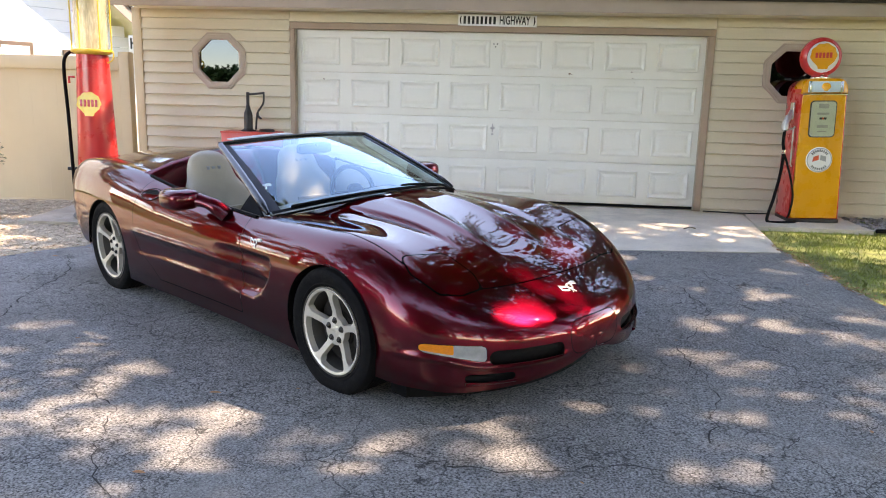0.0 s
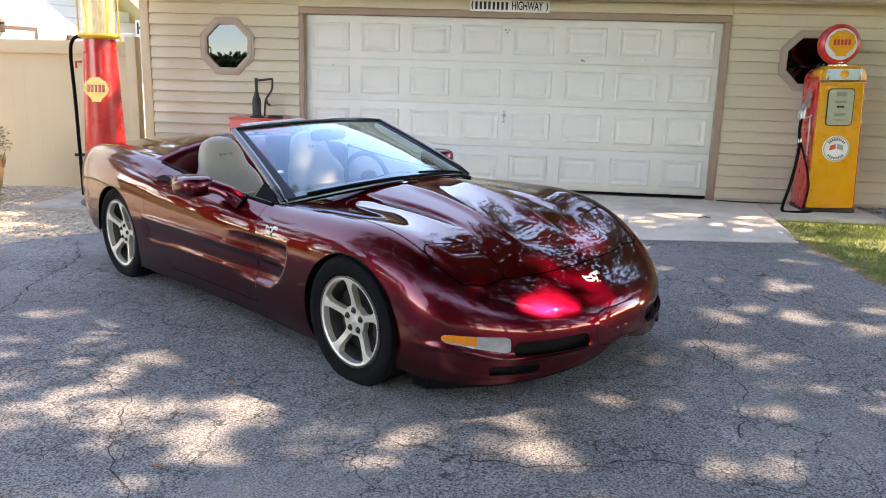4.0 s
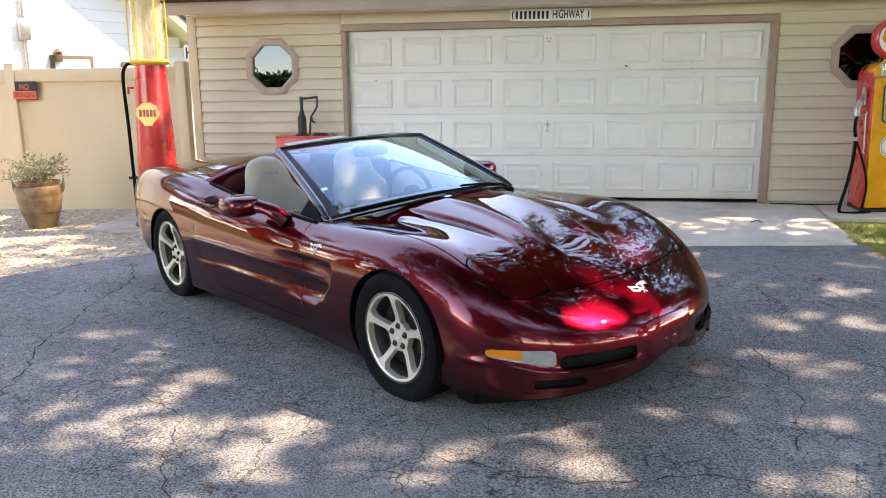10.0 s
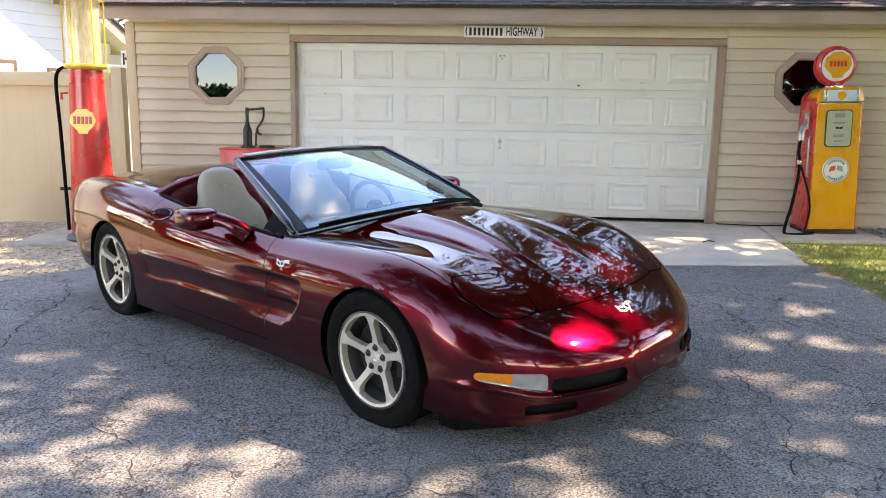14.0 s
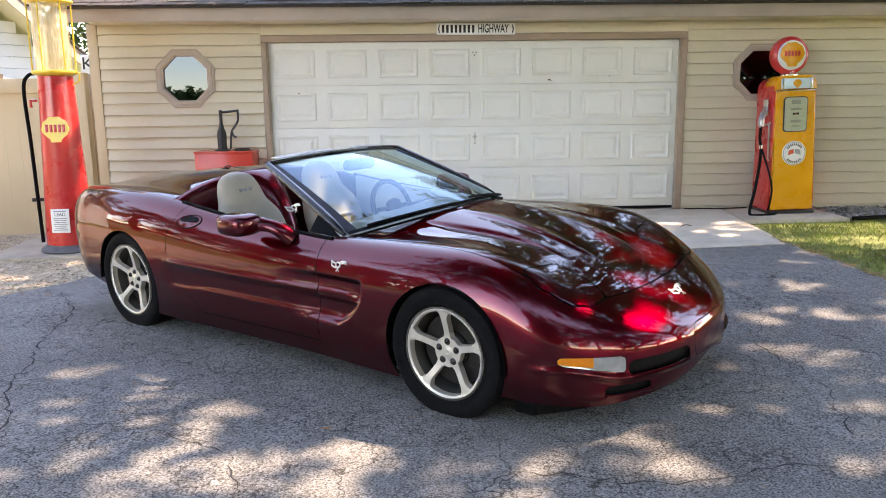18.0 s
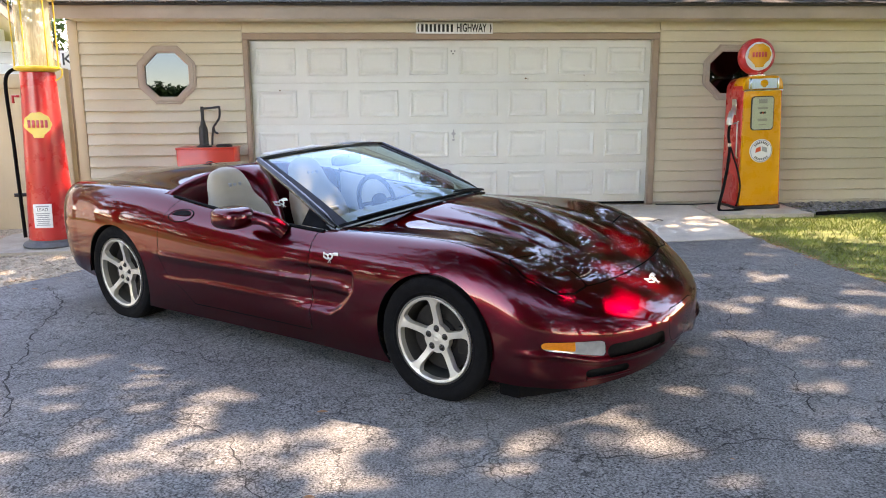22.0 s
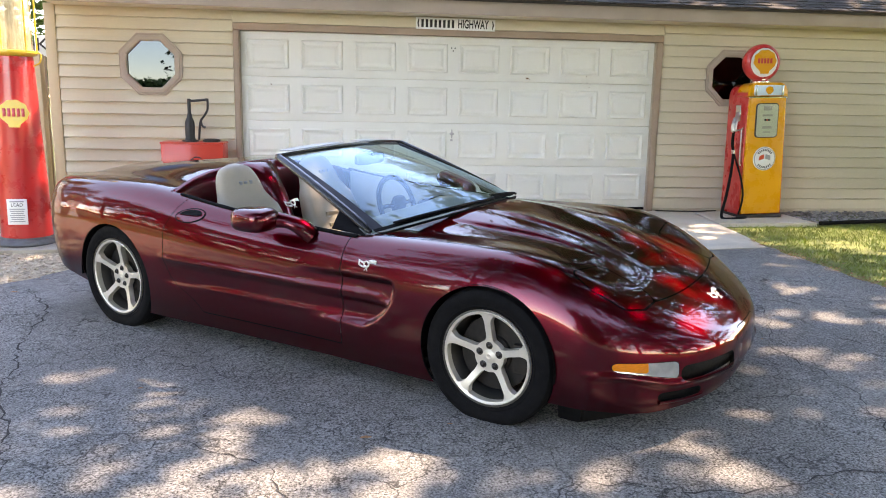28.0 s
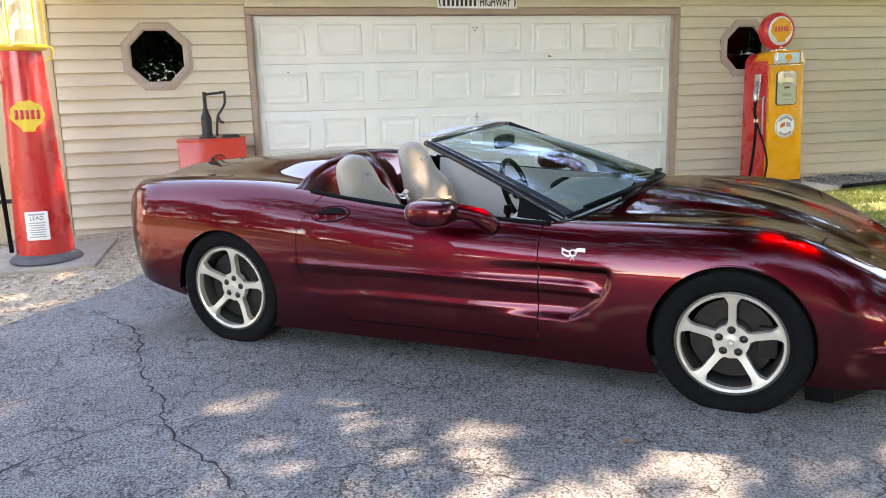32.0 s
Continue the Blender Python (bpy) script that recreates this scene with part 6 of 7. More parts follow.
    for k in range(8):
        a = radians(225 + 90 * k / 7)
        put("mark", box_mesh("mark", -0.006, 0.006, -0.0085, -0.006, 0.085, 0.110, 0.0005), M_INK, bd, m=pose(0, 0, 0, 0, 90 - math.degrees(a), 0))
    put("flag", prism_mesh("flag", [(-0.07, -0.02), (-0.005, 0.0), (-0.01, 0.05), (-0.06, 0.03)], 0.002), M_ORANGE, bd, m=pose(0, -0.009, 0))
    put("flag", prism_mesh("flag", [(0.005, 0.0), (0.07, -0.02), (0.065, 0.035), (0.01, 0.05)], 0.002), M_GREYBAR, bd, m=pose(0, -0.009, 0))
    # globe
    put("collar", lathe_mesh("collar", [(0.10, 0), (0.10, 0.03), (0.07, 0.05), (0.07, 0.08)], 30), M_CHROME, p, m=pose(0, 0.19, 1.50))
    g = put("globe", turned(lathe_mesh("globe", [(0.0, -0.075), (0.165, -0.075), (0.19, -0.065), (0.202, -0.035), (0.205, 0.0), (0.202, 0.035), (0.19, 0.065), (0.165, 0.075), (0.158, 0.070)], 48, 50), pose(0, 0, 0, 90, 0, 0)), M_RED, p, "round globe with a red rim", m=pose(-0.01, 0.19, 1.735))
    put("globe_lens", turned(lathe_mesh("globe_lens", [(0.0, 0.082), (0.10, 0.079), (0.16, 0.070)], 40), pose(0, 0, 0, 90, 0, 0)), M_WHITE_PAINT, g, "white globe lens")
    put("emblem", prism_mesh("emblem", shell_outline(0.132), 0.004), M_YELLOW, g, "yellow scallop shape", m=pose(0, -0.0875, 0.01))
    for k in range(5):
        x = -0.072 + 0.036 * k
        put("mark", box_mesh("mark", x - 0.012, x + 0.012, -0.0905, -0.0878, -0.01, 0.045, 0.001), M_RED, g)
    # nozzle, holster and hose on the red side
    hol = put("nozzle_holder", box_mesh("nozzle_holder", -W / 2 - 0.012, -W / 2 + 0.003, 0.09, 0.20, 1.09, 1.27, 0.03), M_CHROME, p, "chrome nozzle holder")
    nz = smooth_path([(-0.275, 0.13, 1.18), (-0.31, 0.09, 1.13), (-0.345, 0.06, 1.06), (-0.355, 0.05, 0.98)], 6)
    put("nozzle", tube_mesh("nozzle", nz, [0.022] * 7 + [0.033] * (len(nz) - 7), 12), M_STEEL, p, "steel nozzle")
    put("trigger", tube_mesh("trigger", smooth_path([(-0.33, 0.06, 1.10), (-0.385, 0.03, 1.07), (-0.395, 0.03, 1.0), (-0.36, 0.045, 0.965)], 5), 0.006, 8), M_STEEL, p)
    put("lever", tube_mesh("lever", [(-0.262, 0.08, 1.00), (-0.30, 0.08, 0.99)], 0.008, 8), M_STEEL, p)
    put("hand_rail", tube_mesh("hand_rail", [(-0.262, 0.03, 1.02), (-0.275, 0.03, 1.0), (-0.275, 0.03, 0.62), (-0.262, 0.03, 0.60)], 0.009, 8), M_STEEL, p)
    hose = smooth_path([(-0.355, 0.05, 0.98), (-0.362, 0.05, 0.85), (-0.35, 0.04, 0.74), (-0.37, 0.02, 0.55), (-0.43, -0.02, 0.28), (-0.49, -0.06, 0.10), (-0.50, -0.09, 0.025), (-0.42, -0.12, 0.018), (-0.28, -0.10, 0.018), (-0.20, -0.05, 0.02)], 8)
    put("hose", tube_mesh("hose", hose, 0.016, 10), M_RUBBER, p, "black rubber hose")
    loop = smooth_path([(-0.35, 0.04, 0.76), (-0.31, 0.02, 0.62), (-0.27, -0.02, 0.45), (-0.245, -0.035, 0.28), (-0.262, -0.03, 0.12), (-0.27, 0.0, 0.05)], 8)
    put("hose", tube_mesh("hose", loop, 0.011, 8), M_RUBBER, p)
    put("clamp", tube_mesh("clamp", [(-0.352, 0.04, 0.735), (-0.352, 0.04, 0.775)], 0.022, 10), M_CHROME, p)
    return p


M_DIAL = surface("dial_face", (0.52, 0.58, 0.51), 0.5, var=0.06, scale=20)
yellow_pump()


# ---- red visible-register pump ----
def red_pump():
    p = thing("fuel_pump", "tall red antique fuel pump with a glass cylinder", "fuel pump", "vintage fuel pumps", m=pose(-4.210, -1.17, 0.07, 0, 0.25, 6.0))
    put("flange", lathe_mesh("flange", [(0, 0), (0.275, 0), (0.285, 0.015), (0.27, 0.04), (0.235, 0.055), (0.225, 0.075), (0, 0.075)], 48), M_CAST, p, "grey cast base flange")
    put("column", lathe_mesh("column", [(0.222, 0.07), (0.224, 0.09), (0.160, 1.70), (0.158, 1.745), (0, 1.745)], 56), M_RED, p, "tapered red column")
    put("tray", lathe_mesh("tray", [(0, 1.74), (0.12, 1.74), (0.195, 1.765), (0.208, 1.78), (0.208, 1.80), (0.19, 1.805), (0, 1.805)], 48), M_LEMON, p, "yellow tray under the glass")
    gl = put("glass_cylinder", lathe_mesh("glass_cylinder", [(0.163, 1.805), (0.163, 2.47)], 56, 180), M_CYLGLASS, p, "clear glass fuel cylinder")
    gl.visible_shadow = False
    put("clouded_tube", lathe_mesh("clouded_tube", [(0.150, 1.806), (0.150, 2.469)], 40, 180), M_HAZE, p, "milky inner glass")
    for k in range(6):
        a = radians(60 * k + 18)
        put("rod", tube_mesh("rod", [(0.192 * math.cos(a), 0.192 * math.sin(a), 1.80), (0.192 * math.cos(a), 0.192 * math.sin(a), 2.48)], 0.008, 8), M_LEMON, p)
    for ax, ay in ((0.03, -0.02), (-0.09, -0.06)):
        pole = put("gauge_pole", tube_mesh("gauge_pole", [(ax, ay, 1.80), (ax, ay, 2.47)], 0.010, 8), M_STEEL, p)
        for k in range(10):
            put("gauge_tag", box_mesh("gauge_tag", ax - 0.022, ax + 0.022, ay - 0.016, ay - 0.010, 1.86 + 0.058 * k, 1.882 + 0.058 * k, 0.002), M_WHITE_PAINT, pole)
    put("cap", lathe_mesh("cap", [(0, 2.47), (0.205, 2.47), (0.222, 2.485), (0.218, 2.50), (0.19, 2.535), (0.16, 2.575), (0.10, 2.61), (0, 2.62)], 48, 30), M_LEMON, p, "domed yellow cap")
    put("finial", lathe_mesh("finial", [(0.10, 2.612), (0.125, 2.63), (0.13, 2.66), (0.10, 2.70), (0, 2.72)], 32), M_RED, p, "red finial")
    front = lambda z: -(0.222 - (z - 0.09) * 0.0398) - 0.004
    lean_ = -2.28
    em = put("emblem", prism_mesh("emblem", shell_outline(0.125), 0.006), M_LEMON, p, "round yellow scalloped plate", m=pose(0.015, front(1.22) - 0.006, 1.215, lean_))
    for k in range(5):
        x = -0.078 + 0.039 * k
        put("mark", box_mesh("mark", x - 0.013, x + 0.013, -0.003, -0.0005, -0.028, 0.045, 0.001), M_RED, em)
    pl = put("warning_plate", box_mesh("warning_plate", -0.085, 0.085, -0.002, 0.004, -0.118, 0.118, 0.001), M_WHITE_PAINT, p, "white warning plate with small print", m=pose(-0.008, front(0.34) - 0.010, 0.325, lean_))
    lettering("letters", "LEAD", 0.045, M_INK, pl, pose(0, -0.0025, 0.062) @ FACE, 0.0006, 0.10)
    put("print", box_mesh("print", -0.06, 0.06, -0.0035, -0.0021, 0.088, 0.101, 0.0003), M_GREYBAR, pl)
    for k in range(7):
        w = 0.064 - 0.006 * (k % 3)
        put("print", box_mesh("print", -w, w, -0.0035, -0.0021, 0.02 - 0.019 * k, 0.029 - 0.019 * k, 0.0003), M_GREYBAR, pl)
    hose = smooth_path([(-0.16, -0.03, 1.775), (-0.225, -0.04, 1.76), (-0.275, -0.05, 1.68), (-0.285, -0.05, 1.5), (-0.27, -0.05, 1.1), (-0.262, -0.05, 0.7), (-0.255, -0.05, 0.35), (-0.25, -0.05, 0.09)], 8)
    put("hose", tube_mesh("hose", hose, 0.018, 10), M_RUBBER, p, "thick black hose")
    put("bracket", tube_mesh("bracket", [(-0.20, -0.03, 0.52), (-0.31, -0.06, 0.52)], 0.018, 8), M_BLACK, p)
    put("valve", tube_mesh("valve", [(-0.16, -0.08, 1.50), (-0.215, -0.10, 1.50), (-0.215, -0.10, 1.43)], 0.014, 8), M_RED, p)
    put("drain", tube_mesh("drain", smooth_path([(0.20, -0.02, 1.79), (0.235, -0.03, 1.77), (0.225, -0.03, 1.70), (0.17, -0.03, 1.66)], 5), 0.008, 8), M_LEMON, p)
    # the upper works sit a little lower than the column's taper would have them
    for ob in p.children_recursive:
        if ob.matrix_basis == Matrix.Identity(4):
            for vtx in ob.data.vertices:
                if vtx.co.z > 1.3:
                    vtx.co.z = 1.3 + (vtx.co.z - 1.3) * 0.945
    return p


red_pump()


# ---- oil cabinet with a hand pump ----
def oil_cabinet():
    c = thing("oil_cabinet", "bright red metal oil cabinet against the garage wall", "cabinet", m=pose(-2.815, -0.40, 0.0))
    put("body", box_mesh("body", -0.318, 0.318, 0.0, 0.34, 0.04, 0.985, 0.01), M_CABINET, c)
    put("lid", box_mesh("lid", -0.325, 0.325, -0.006, 0.345, 0.972, 0.995, 0.006), M_CABINET, c)
    put("filler_cap", lathe_mesh("filler_cap", [(0, 0.03), (0.075, 0.028), (0.09, 0.018), (0.09, 0)], 28), M_BLACK, c, m=pose(0.18, 0.15, 0.995))
    sp = put("spigot", lathe_mesh("spigot", [(0, 0), (0.022, 0), (0.022, 0.02), (0.014, 0.03), (0.014, 0.07), (0.02, 0.075), (0.02, 0.09), (0, 0.092)], 14), M_BLACK, c, "black iron spigot", m=pose(0.0, 0.0, 0.80) @ FACE)
    put("spout", tube_mesh("spout", smooth_path([(0, 0, 0.055), (0, -0.03, 0.062), (0, -0.075, 0.062)], 4), 0.011, 8), M_BLACK, sp)
    put("lever", tube_mesh("lever", smooth_path([(0.0, 0.02, 0.06), (0.05, 0.045, 0.06), (0.10, 0.03, 0.06), (0.12, -0.01, 0.06)], 5), 0.006, 6), M_BLACK, sp)
    h = thing("hand_pump", "old black iron hand pump standing on the red cabinet", "hand pump", m=pose(-2.855, -0.25, 0.995))
    put("barrel", lathe_mesh("barrel", [(0, 0), (0.085, 0), (0.085, 0.014), (0.056, 0.02), (0.05, 0.04), (0.05, 0.19), (0.044, 0.22), (0.03, 0.25), (0.026, 0.28), (0.018, 0.30), (0.018, 0.40), (0.0, 0.405)], 28), M_BLACK, h)
    put("arm", tube_mesh("arm", smooth_path([(0.0, 0, 0.425), (0.06, 0, 0.43), (0.13, 0, 0.437), (0.19, 0, 0.445)], 4), 0.013, 8), M_BLACK, h)
    put("handle", tube_mesh("handle", smooth_path([(0.19, 0, 0.455), (0.192, 0, 0.40), (0.185, 0, 0.33), (0.15, 0, 0.27), (0.115, 0, 0.22), (0.10, 0, 0.14), (0.09, 0, 0.02)], 6), 0.012, 8), M_BLACK, h)
    put("spout", tube_mesh("spout", smooth_path([(0.115, 0, 0.22), (0.13, -0.01, 0.17), (0.165, -0.02, 0.15)], 5), 0.012, 8), M_BLACK, h)
    put("post", box_mesh("post", -0.016, 0.016, -0.016, 0.016, 0.39, 0.45, 0.004), M_BLACK, h)


oil_cabinet()


# ---- urn with a shrub ----
def urn():
    at = (-5.66, -1.22)
    z0 = rise(*at) + 0.012
    u = thing("urn", "mottled brown glazed urn with two pointed lugs on the gravel", "planter", m=pose(at[0], at[1], z0, 0, 0, 20))
    put("bowl", lathe_mesh("bowl", [(0, 0), (0.145, 0), (0.150, 0.02), (0.158, 0.05), (0.166, 0.065), (0.20, 0.17), (0.206, 0.185), (0.212, 0.19), (0.228, 0.30), (0.238, 0.34), (0.234, 0.355), (0.238, 0.37), (0.243, 0.45), (0.236, 0.475), (0.222, 0.48), (0.232, 0.505), (0.240, 0.525), (0.222, 0.525), (0.205, 0.49), (0.19, 0.44), (0, 0.44)], 56), M_CLAY, u)
    for s in (-1, 1):
        horn = smooth_path([(s * 0.225, 0, 0.40), (s * 0.250, 0, 0.45), (s * 0.262, 0, 0.50), (s * 0.270, 0, 0.555)], 5)
        put("lug", tube_mesh("lug", horn, [0.034 - 0.028 * i / (len(horn) - 1) for i in range(len(horn))], 10), M_CLAY, u, "pointed clay lug")
    put("soil", lathe_mesh("soil", [(0, 0.47), (0.200, 0.465)], 24), M_SOIL, u)
    s = thing("shrub", "grey-green bushy shrub growing in the clay urn", "plant", m=pose(at[0], at[1], z0 + 0.46))
    r = random.Random(21)
    tv, tf, lv, lf = [], [], [], []
    for k in range(70):
        a, sp = r.uniform(0, 6.3), r.uniform(0.05, 0.42)
        top = Vector((math.cos(a) * sp, math.sin(a) * sp, r.uniform(0.10, 0.42) * (1 - 0.4 * sp)))
        root = Vector((math.cos(a) * 0.08 * r.random(), math.sin(a) * 0.08 * r.random(), 0))
        midp = root.lerp(top, 0.5) + Vector((0, 0, 0.07))
        line = smooth_path([root, midp, top], 4)
        me = None
        for i in range(len(line) - 1):
            d = (line[i + 1] - line[i]).normalized()
            n = d.orthogonal().normalized() * 0.0022
            n2 = d.cross(n)
            b = len(tv)
            tv += [line[i] + n, line[i] - n * 0.5 + n2, line[i] - n * 0.5 - n2, line[i + 1] + n, line[i + 1] - n * 0.5 + n2, line[i + 1] - n * 0.5 - n2]
            tf += [(b, b + 1, b + 4, b + 3), (b + 1, b + 2, b + 5, b + 4), (b + 2, b, b + 3, b + 5)]
        for i in range(26):
            t = r.uniform(0.25, 1.0)
            q = line[min(int(t * (len(line) - 1)), len(line) - 1)] + Vector((r.gauss(0, 0.018), r.gauss(0, 0.018), r.gauss(0, 0.018)))
            d = Vector((r.gauss(0, 1), r.gauss(0, 1), r.gauss(0.4, 1))).normalized()
            w = d.orthogonal().normalized() * r.uniform(0.005, 0.009)
            L = r.uniform(0.022, 0.045)
            b = len(lv)
            lv += [q, q + d * L * 0.5 + w, q + d * L, q + d * L * 0.5 - w]
            lf += [(b, b + 1, b + 2, b + 3)]
    put("twigs", mesh_data("twigs", tv, tf), M_BARK, s)
    lo = put("leaves", mesh_data("leaves", lv, lf), M_LEAFGREY, s)
    lo["kind"] = "stuff"


urn()


# ---- fallen leaves on the drive ----
def fallen_leaf(x, y, turn, size, mat):
    out = [(-1, 0), (-0.55, 0.32), (0.1, 0.42), (0.65, 0.25), (1.0, 0.0), (0.6, -0.28), (0.0, -0.40), (-0.6, -0.28)]
    verts = [(a * size, b * size, 0.12 * size * abs(b) * 3 + 0.05 * size * a * a) for a, b in out] + [(0, 0, 0.0)]
    faces = [(i, (i + 1) % 8, 8) for i in range(8)]
    ob = put("fallen_leaf", mesh_data("fallen_leaf", verts, faces), mat, m=pose(x, y, rise(x, y) + 0.028, 4, 6, turn))
    tagged(ob, "small dry brown leaf lying on the asphalt", "leaf", "fallen leaves")


M_DRY = surface("dry_leaf", (0.34, 0.17, 0.08), 0.8, var=0.4, scale=60)
for x, y, t, s in ((-1.10, -5.66, 20, 0.030), (1.93, -5.72, 70, 0.022), (-1.08, -6.46, 10, 0.026), (-2.2, -5.0, 50, 0.018), (0.62, -6.3, 120, 0.014), (-0.72, -5.55, 160, 0.015), (1.3, -4.6, 30, 0.016), (2.2, -4.4, 95, 0.017), (-3.6, -3.0, 15, 0.03), (2.5, -3.3, 45, 0.02)):
    fallen_leaf(x, y, t, s, M_DRY)
for x, y, t in ((2.05, -1.35, 30),):
    tw = put("twig", tube_mesh("twig", [(x - 0.06, y, rise(x, y) + 0.04), (x, y + 0.015, rise(x, y) + 0.055), (x + 0.06, y + 0.03, rise(x, y) + 0.042)], 0.006, 6), M_BARK)
    tagged(tw, "short fallen twig on the concrete apron", "twig")
cable = smooth_path([(2.46, -0.09, rise(2.46, -0.09) + 0.045), (2.9, -0.14, rise(2.9, -0.14) + 0.045), (3.2, -0.12, rise(3.2, -0.12) + 0.05)], 8)
tagged(put("power_cord", tube_mesh("power_cord", cable, 0.007, 6), M_RUBBER), "black cord along the foot of the wall", "cord")


def leaf_litter():
    """Brown bits and twigs swept up where the asphalt meets the lawn and the gravel."""
    r = random.Random(64)
    verts, faces = [], []
    for k in range(900):
        y = r.uniform(-5.2, -1.9)
        if k % 4:
            x = float(right_edge(y)) + abs(r.gauss(0, 0.07)) - 0.05
        else:
            x = float(left_edge(y)) + r.gauss(0, 0.08)
        s, a = r.uniform(0.006, 0.018), r.uniform(0, 6.3)
        c, d = math.cos(a) * s, math.sin(a) * s
        z = rise(x, y) + 0.030
        i = len(verts)
        verts += [(x - c, y - d, z), (x + d * 0.45, y - c * 0.45, z + 0.3 * s), (x + c, y + d, z + 0.1 * s), (x - d * 0.45, y + c * 0.45, z + 0.25 * s)]
        faces.append((i, i + 1, i + 2, i + 3))
    tagged(put("leaf_litter", mesh_data("leaf_litter", verts, faces), M_DRY), "dry brown leaf litter along the driveway edge", "leaves", kind="stuff")


leaf_litter()


# ---- trees ----
# where the sun comes through to the ground: x, y and half-width of each patch
SUN_GAPS = ((-1.58, -6.02, 0.30), (-1.12, -6.03, 0.34), (-1.0, -6.40, 0.22), (-1.66, -5.42, 0.20), (-0.24, -6.31, 0.16), (-0.10, -5.97, 0.14), (0.22, -5.86, 0.20), (0.60, -5.62, 0.15), (0.32, -6.12, 0.13), (0.45, -6.40, 0.18),
            (1.05, -6.14, 0.28), (1.30, -6.20, 0.20), (1.40, -5.74, 0.15), (1.95, -5.37, 0.17), (1.43, -4.95, 0.22), (1.50, -4.24, 0.26), (1.75, -4.20, 0.18), (2.02, -3.61, 0.24), (1.55, -3.55, 0.18), (1.15, -3.2, 0.18), (2.3, -4.5, 0.16), (2.2, -3.0, 0.20), (-2.60, -4.80, 0.20))
# wide open to the hood and the nose
HOOD_GAPS = ((0.10, -5.74, 0.36), (-0.20, -5.30, 0.26), (-0.10, -5.55, 0.22), (-0.02, -5.15, 0.26))
# on the apron, the lawn, the gravel and the roof
SUN_GAPS += ((1.6, -1.1, 0.20), (0.9, -1.5, 0.17), (2.2, -1.8, 0.16), (2.4, -1.2, 0.16), (3.5, -2.3, 0.7), (3.9, -1.6, 0.55), (3.3, -3.2, 0.5), (4.4, -2.3, 0.8), (3.6, -3.6, 0.6), (5.0, -1.5, 0.7), (5.4, -3.0, 0.8), (4.5, -4.2, 0.6), (3.2, -1.3, 0.4),
             (-4.6, -2.3, 0.3), (-3.9, -1.8, 0.2), (-5.2, -1.9, 0.3), (-4.55, -1.3, 0.15), (0.5, -0.1, 0.2), (1.5, 0.1, 0.22), (3.0, 0.0, 0.2), (-1.2, 0.05, 0.2), (-3.5, 0.1, 0.2), (4.0, 0.3, 0.25), (-2.2, 0.4, 0.15))


# thin places in the crown, for the faint dapple between the patches
thin = random.Random(58)
faint = [(thin.uniform(-3.2, 3.0), thin.uniform(-7.2, -2.4), thin.uniform(0.06, 0.15)) for _ in range(110)]
faint += [(thin.uniform(-3.5, -1.4), thin.uniform(-7.2, -5.2), thin.uniform(0.06, 0.105)) for _ in range(60)]
SUN_GAPS += tuple(g for g in faint if not (g[0] < 0 and 0.85 < -0.632 * (g[0] + 0.013) - 0.775 * (g[1] + 4.795) < 1.35))


def leaf_cloud(r, clumps, leaves, size, gaps=(), clear=()):
    """Leaves in clumps, as four-cornered blades; gaps are lines of sight to the sun that stay open."""
    verts, faces = [], []
    sx, sy = SUN_TO.x / SUN_TO.z, SUN_TO.y / SUN_TO.z
    for c, rad in clumps:
        for _ in range(leaves):
            d = Vector((r.gauss(0, 1), r.gauss(0, 1), r.gauss(0, 0.7)))
            p = Vector(c) + d.normalized() * rad * r.random() ** 0.5
            if gaps:
                gx, gy = p.x - sx * p.z, p.y - sy * p.z
                ragged = 1.0 + 0.45 * noise.noise((gx * 5, gy * 5, 1.0))
                near = min(((gx - a) ** 2 + ((gy - b) * 1.25) ** 2) ** 0.5 / (q * ragged) for a, b, q in gaps)
                # thin towards the middle of a gap, so that its rim is soft
                thick = max(0.12, (near - 0.42) / 1.05)
                if clear:
                    thick = min(thick, max(0.13, min(((gx - a) ** 2 + (gy - b) ** 2) ** 0.5 / (q * ragged) for a, b, q in clear) - 0.5))
                if r.random() > thick:
                    continue
            n = Vector((r.gauss(0, 0.6), r.gauss(0, 0.6), 1)).normalized()
            t = n.orthogonal().normalized()
            t.rotate(Euler((0, 0, r.uniform(0, 6.3))))
            w = n.cross(t).normalized()
            L = size * r.uniform(0.6, 1.3)
            k = len(verts)
            verts += [p - t * L * 0.5, p + w * L * 0.3, p + t * L * 0.55 - n * L * 0.1, p - w * L * 0.3]
            faces.append((k, k + 1, k + 2, k + 3))
    return verts, faces


def limb(a, b, r0, r1, r, sag=0.6):
    m = a.lerp(b, 0.5) + Vector((r.uniform(-sag, sag), r.uniform(-sag, sag), r.uniform(0, sag)))
    line = smooth_path([a, m, b], 6)
    return tube_mesh("limb", line, [r0 + (r1 - r0) * i / (len(line) - 1) for i in range(len(line))], 8)


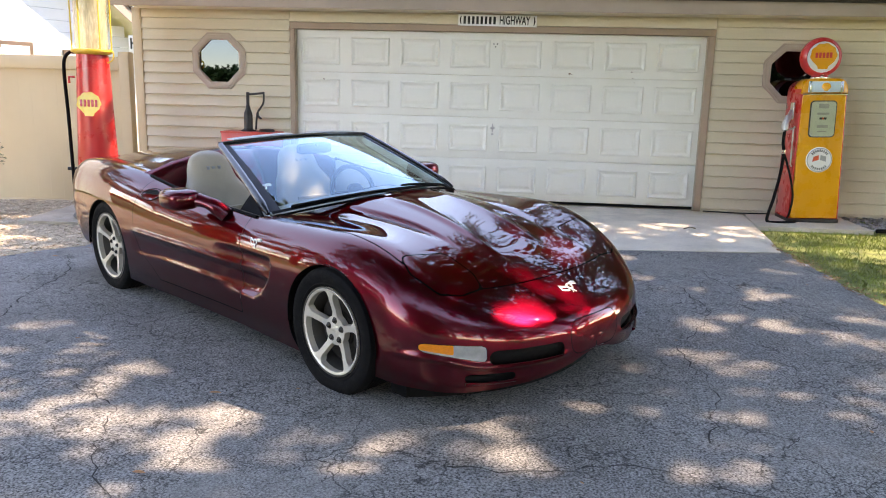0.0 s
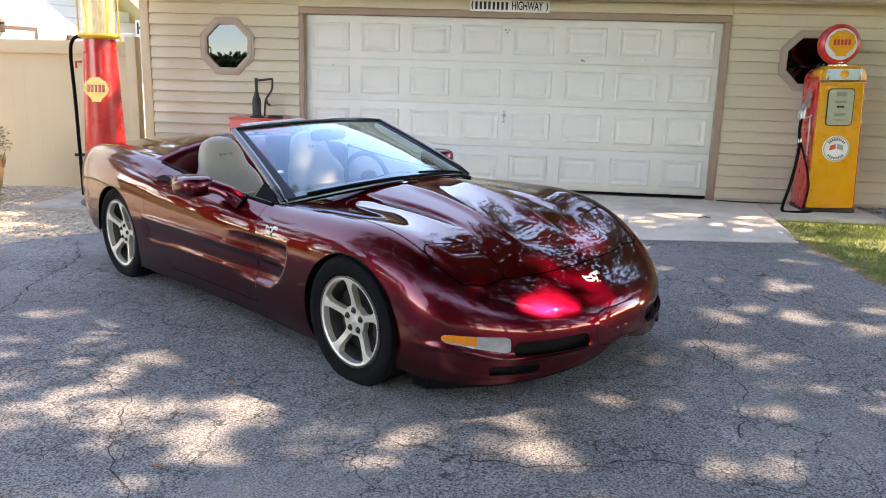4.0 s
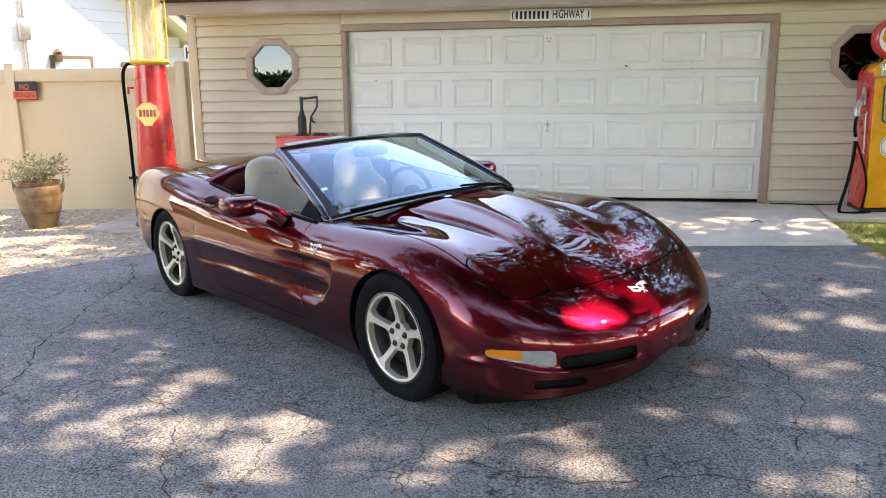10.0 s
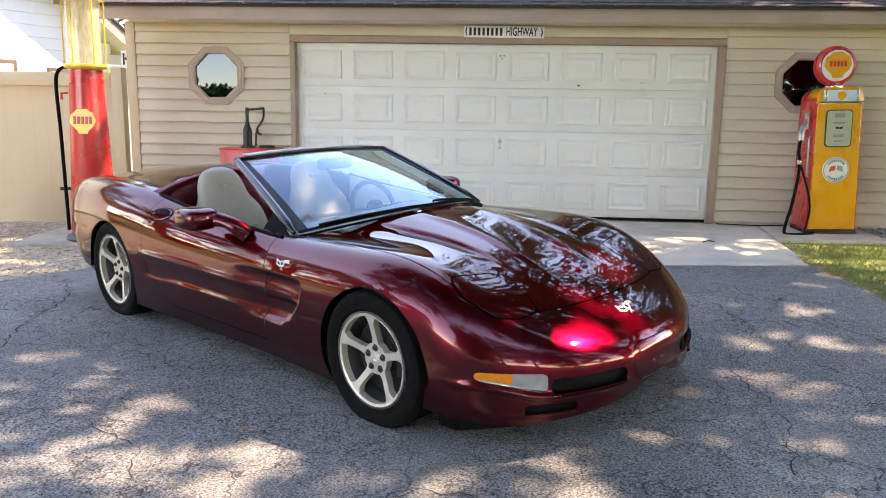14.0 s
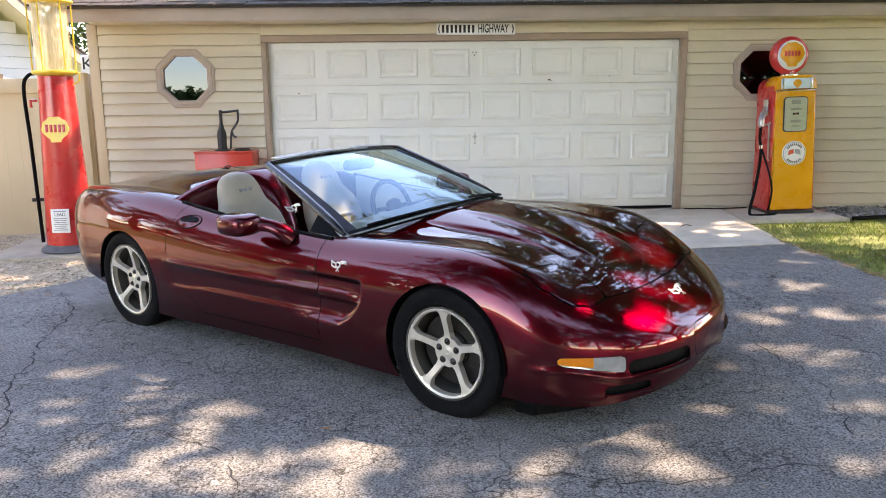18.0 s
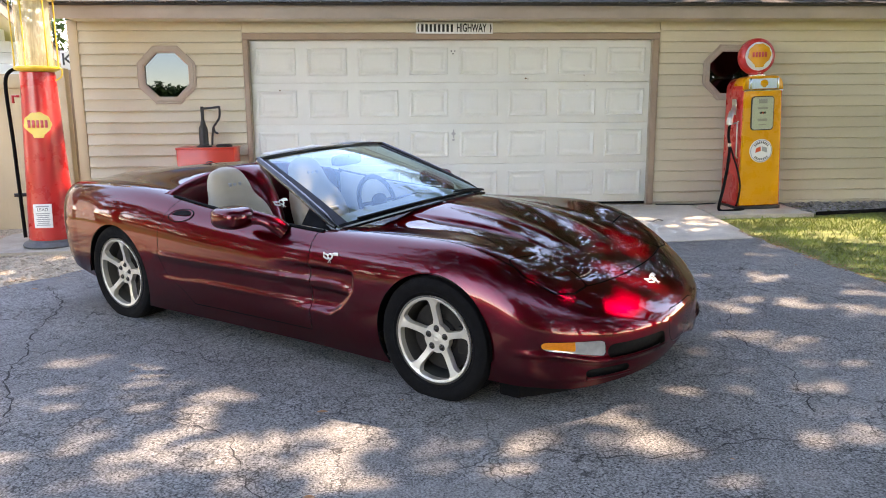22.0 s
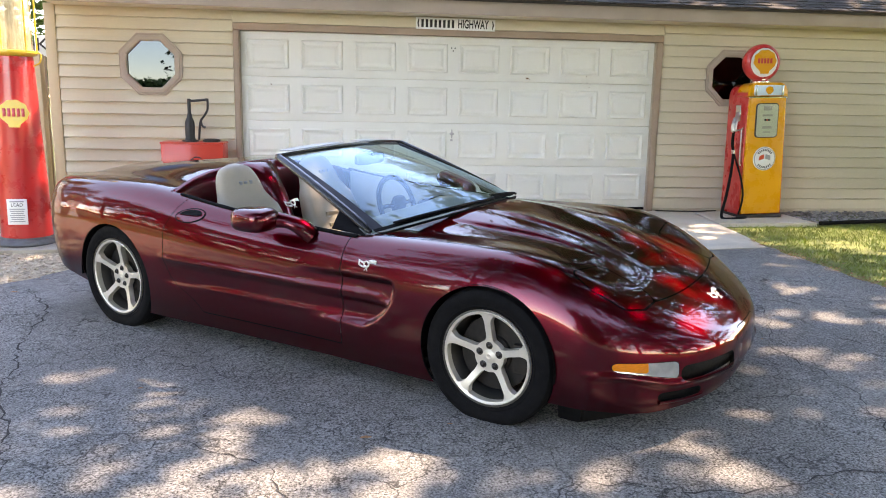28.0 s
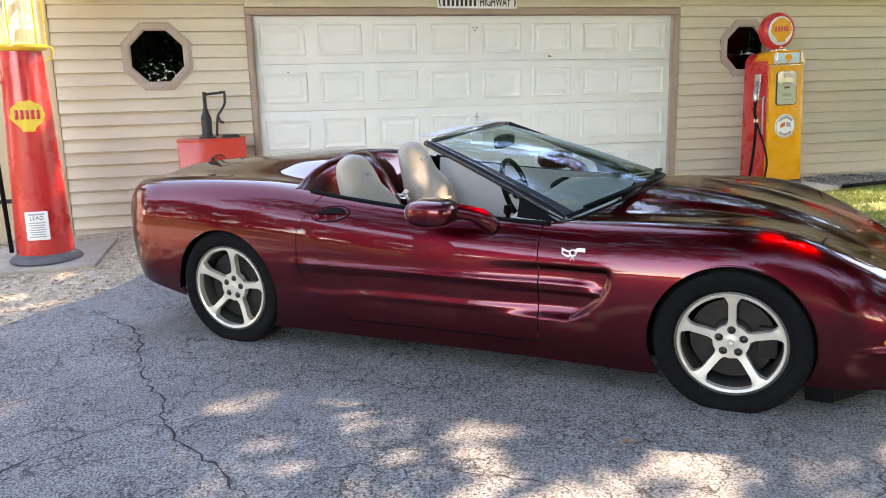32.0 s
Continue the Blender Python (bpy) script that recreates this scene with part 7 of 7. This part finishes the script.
def shade_tree():
    r = random.Random(31)
    t = thing("tree", "large broad shade tree spreading over the drive", "tree", "trees round the drive")
    root, fork = Vector((11.5, -5.5, 0)), Vector((10.6, -4.6, 4.4))
    put("trunk", limb(root, fork + Vector((0, 0, 0.2)), 0.42, 0.30, r, 0.2), M_BARK, t)
    sx, sy = SUN_TO.x / SUN_TO.z, SUN_TO.y / SUN_TO.z
    clumps = []
    while len(clumps) < 900:
        z = r.uniform(5.4, 9.0)
        c = (r.uniform(-9.0, 3.8) + sx * z, r.uniform(-11.5, 0.8) + sy * z, z)
        over_lawn = c[0] - sx * z > 2.7
        if (c[0] > 1.2 or c[1] < -3.5) and (c[1] < 0 or z > 6.5) and not (over_lawn and r.random() < 0.6):
            clumps.append((c, r.uniform(0.5, 1.1)))
    for k in range(22):
        put("limb", limb(fork, Vector(clumps[k][0]), 0.13, 0.02, r), M_BARK, t)
    v, f = leaf_cloud(r, clumps, 70, 0.20, SUN_GAPS, HOOD_GAPS)
    cr = put("crown", mesh_data("crown", v, f), M_LEAF, t, "green leafy crown with open gaps")
    cr["kind"] = "stuff"


shade_tree()


# unseen tree, added to block sky light from the west on drive and car
def west_dimming_tree():
    r = random.Random(37)
    t = thing("tree", "unseen broad tree added to dim the western sky light", "tree", "trees round the drive")
    fork = Vector((-9.4, -8.6, 4.2))
    put("trunk", limb(Vector((-10.0, -9.0, -0.1)), fork + Vector((0, 0, 0.2)), 0.38, 0.28, r, 0.2), M_BARK, t)
    clumps = [((r.uniform(-13.0, -3.8), r.uniform(-12.0, -4.4), r.uniform(5.2, 9.0)), r.uniform(0.6, 1.2)) for _ in range(150)]
    for k in range(14):
        put("limb", limb(fork, Vector(clumps[k][0]), 0.12, 0.02, r), M_BARK, t)
    v, f = leaf_cloud(r, clumps, 60, 0.24)
    cr = put("crown", mesh_data("crown", v, f), M_LEAF, t, "dense green leafy crown")
    cr["kind"] = "stuff"


west_dimming_tree()


def yard_tree(seed, height, spread):
    r = random.Random(seed)
    t = thing("tree", "tall leafy green tree at the edge of the yard", "tree", "trees round the drive")
    put("trunk", limb(Vector((0, 0, -0.1)), Vector((r.uniform(-0.5, 0.5), r.uniform(-0.5, 0.5), height * 0.55)), 0.32, 0.14, r, 0.25), M_BARK, t)
    clumps = []
    for k in range(9):
        a = r.uniform(0, 6.3)
        tip = Vector((math.cos(a) * spread * 0.7, math.sin(a) * spread * 0.7, height * r.uniform(0.45, 0.95)))
        put("limb", limb(Vector((0, 0, height * r.uniform(0.25, 0.5))), tip, 0.11, 0.03, r, 0.3), M_BARK, t)
        clumps.append((tuple(tip), spread * 0.32))
    for k in range(75):
        a, q, h = r.uniform(0, 6.3), r.random() ** 0.5, r.uniform(0.12, 1.0)
        s = spread * q * (1.0 - 0.55 * max(0, h - 0.55))
        clumps.append(((math.cos(a) * s, math.sin(a) * s, h * height), spread * r.uniform(0.16, 0.30)))
    v, f = leaf_cloud(r, clumps, 230, 0.22)
    cr = put("crown", mesh_data("crown", v, f), M_LEAF, t)
    cr["kind"] = "stuff"
    return t


TREES = [yard_tree(41, 9.5, 3.6), yard_tree(42, 12.0, 4.2), yard_tree(43, 7.5, 3.4)]
spots = [(2.5, -21, 1), (-1.5, -19, 2), (6.5, -17, 0), (12, -17, 1), (15, -10, 0), (18, -3, 1), (17, 7, 2), (9.5, -12, 2), (-3.3, -24, 0), (-3.0, -21, 1), (-2.8, -25.5, 1), (-3.3, -17, 2), (7.5, 11, 1), (10, 13, 0), (12.5, 8.5, 1), (14, 12, 1), (4.2, 14.2, 1), (7.5, 18, 1), (17, 8, 1), (-9.0, 15, 0), (-22, -7, 2), (-25, -2.0, 0), (-23, -12.5, 2), (-30, -9, 0), (-26, -18, 2), (-17, 16, 0), (-24, 6, 1)]
for k, (x, y, i) in enumerate(spots):
    m = pose(x, y, 0, 0, 0, 47 * k)
    if k in (2, 0, 1):
        TREES[i].matrix_world = m
    else:
        copy_thing(TREES[i], m)


def wall_shrub():
    r = random.Random(77)
    s = thing("shrub", "leafy green shrub beside the garage wall", "plant", m=pose(6.15, -0.75, rise(6.15, -0.75)))
    for k in range(7):
        a = r.uniform(0, 6.3)
        put("stem", limb(Vector((0, 0, 0)), Vector((math.cos(a) * 0.35, math.sin(a) * 0.3, r.uniform(1.1, 1.8))), 0.018, 0.006, r, 0.12), M_BARK, s)
    cl = [((r.uniform(-0.45, 0.5), r.uniform(-0.3, 0.3), r.uniform(0.5, 1.75)), r.uniform(0.12, 0.22)) for _ in range(40)]
    v, f = leaf_cloud(r, cl, 34, 0.12)
    lo = put("leaves", mesh_data("leaves", v, f), M_LEAF, s)
    lo["kind"] = "stuff"


wall_shrub()


def far_woods():
    r = random.Random(91)
    cl = []
    for k in range(520):
        a = radians(150 + 130 * k / 519)
        R = r.uniform(270, 320)
        top = 6.0 + 2.2 * noise.noise((a * 9, 0.3, 2.0)) + r.uniform(-1, 1)
        for h in (0.12, 0.4, 0.7, 0.95):
            cl.append(((math.cos(a) * R, math.sin(a) * R, max(1.0, top * h)), 2.6))
    v, f = leaf_cloud(r, cl, 70, 2.2)
    tagged(put("far_woods", mesh_data("far_woods", v, f), M_LEAF), "distant line of green trees beyond the yard", "trees", kind="stuff")


far_woods()
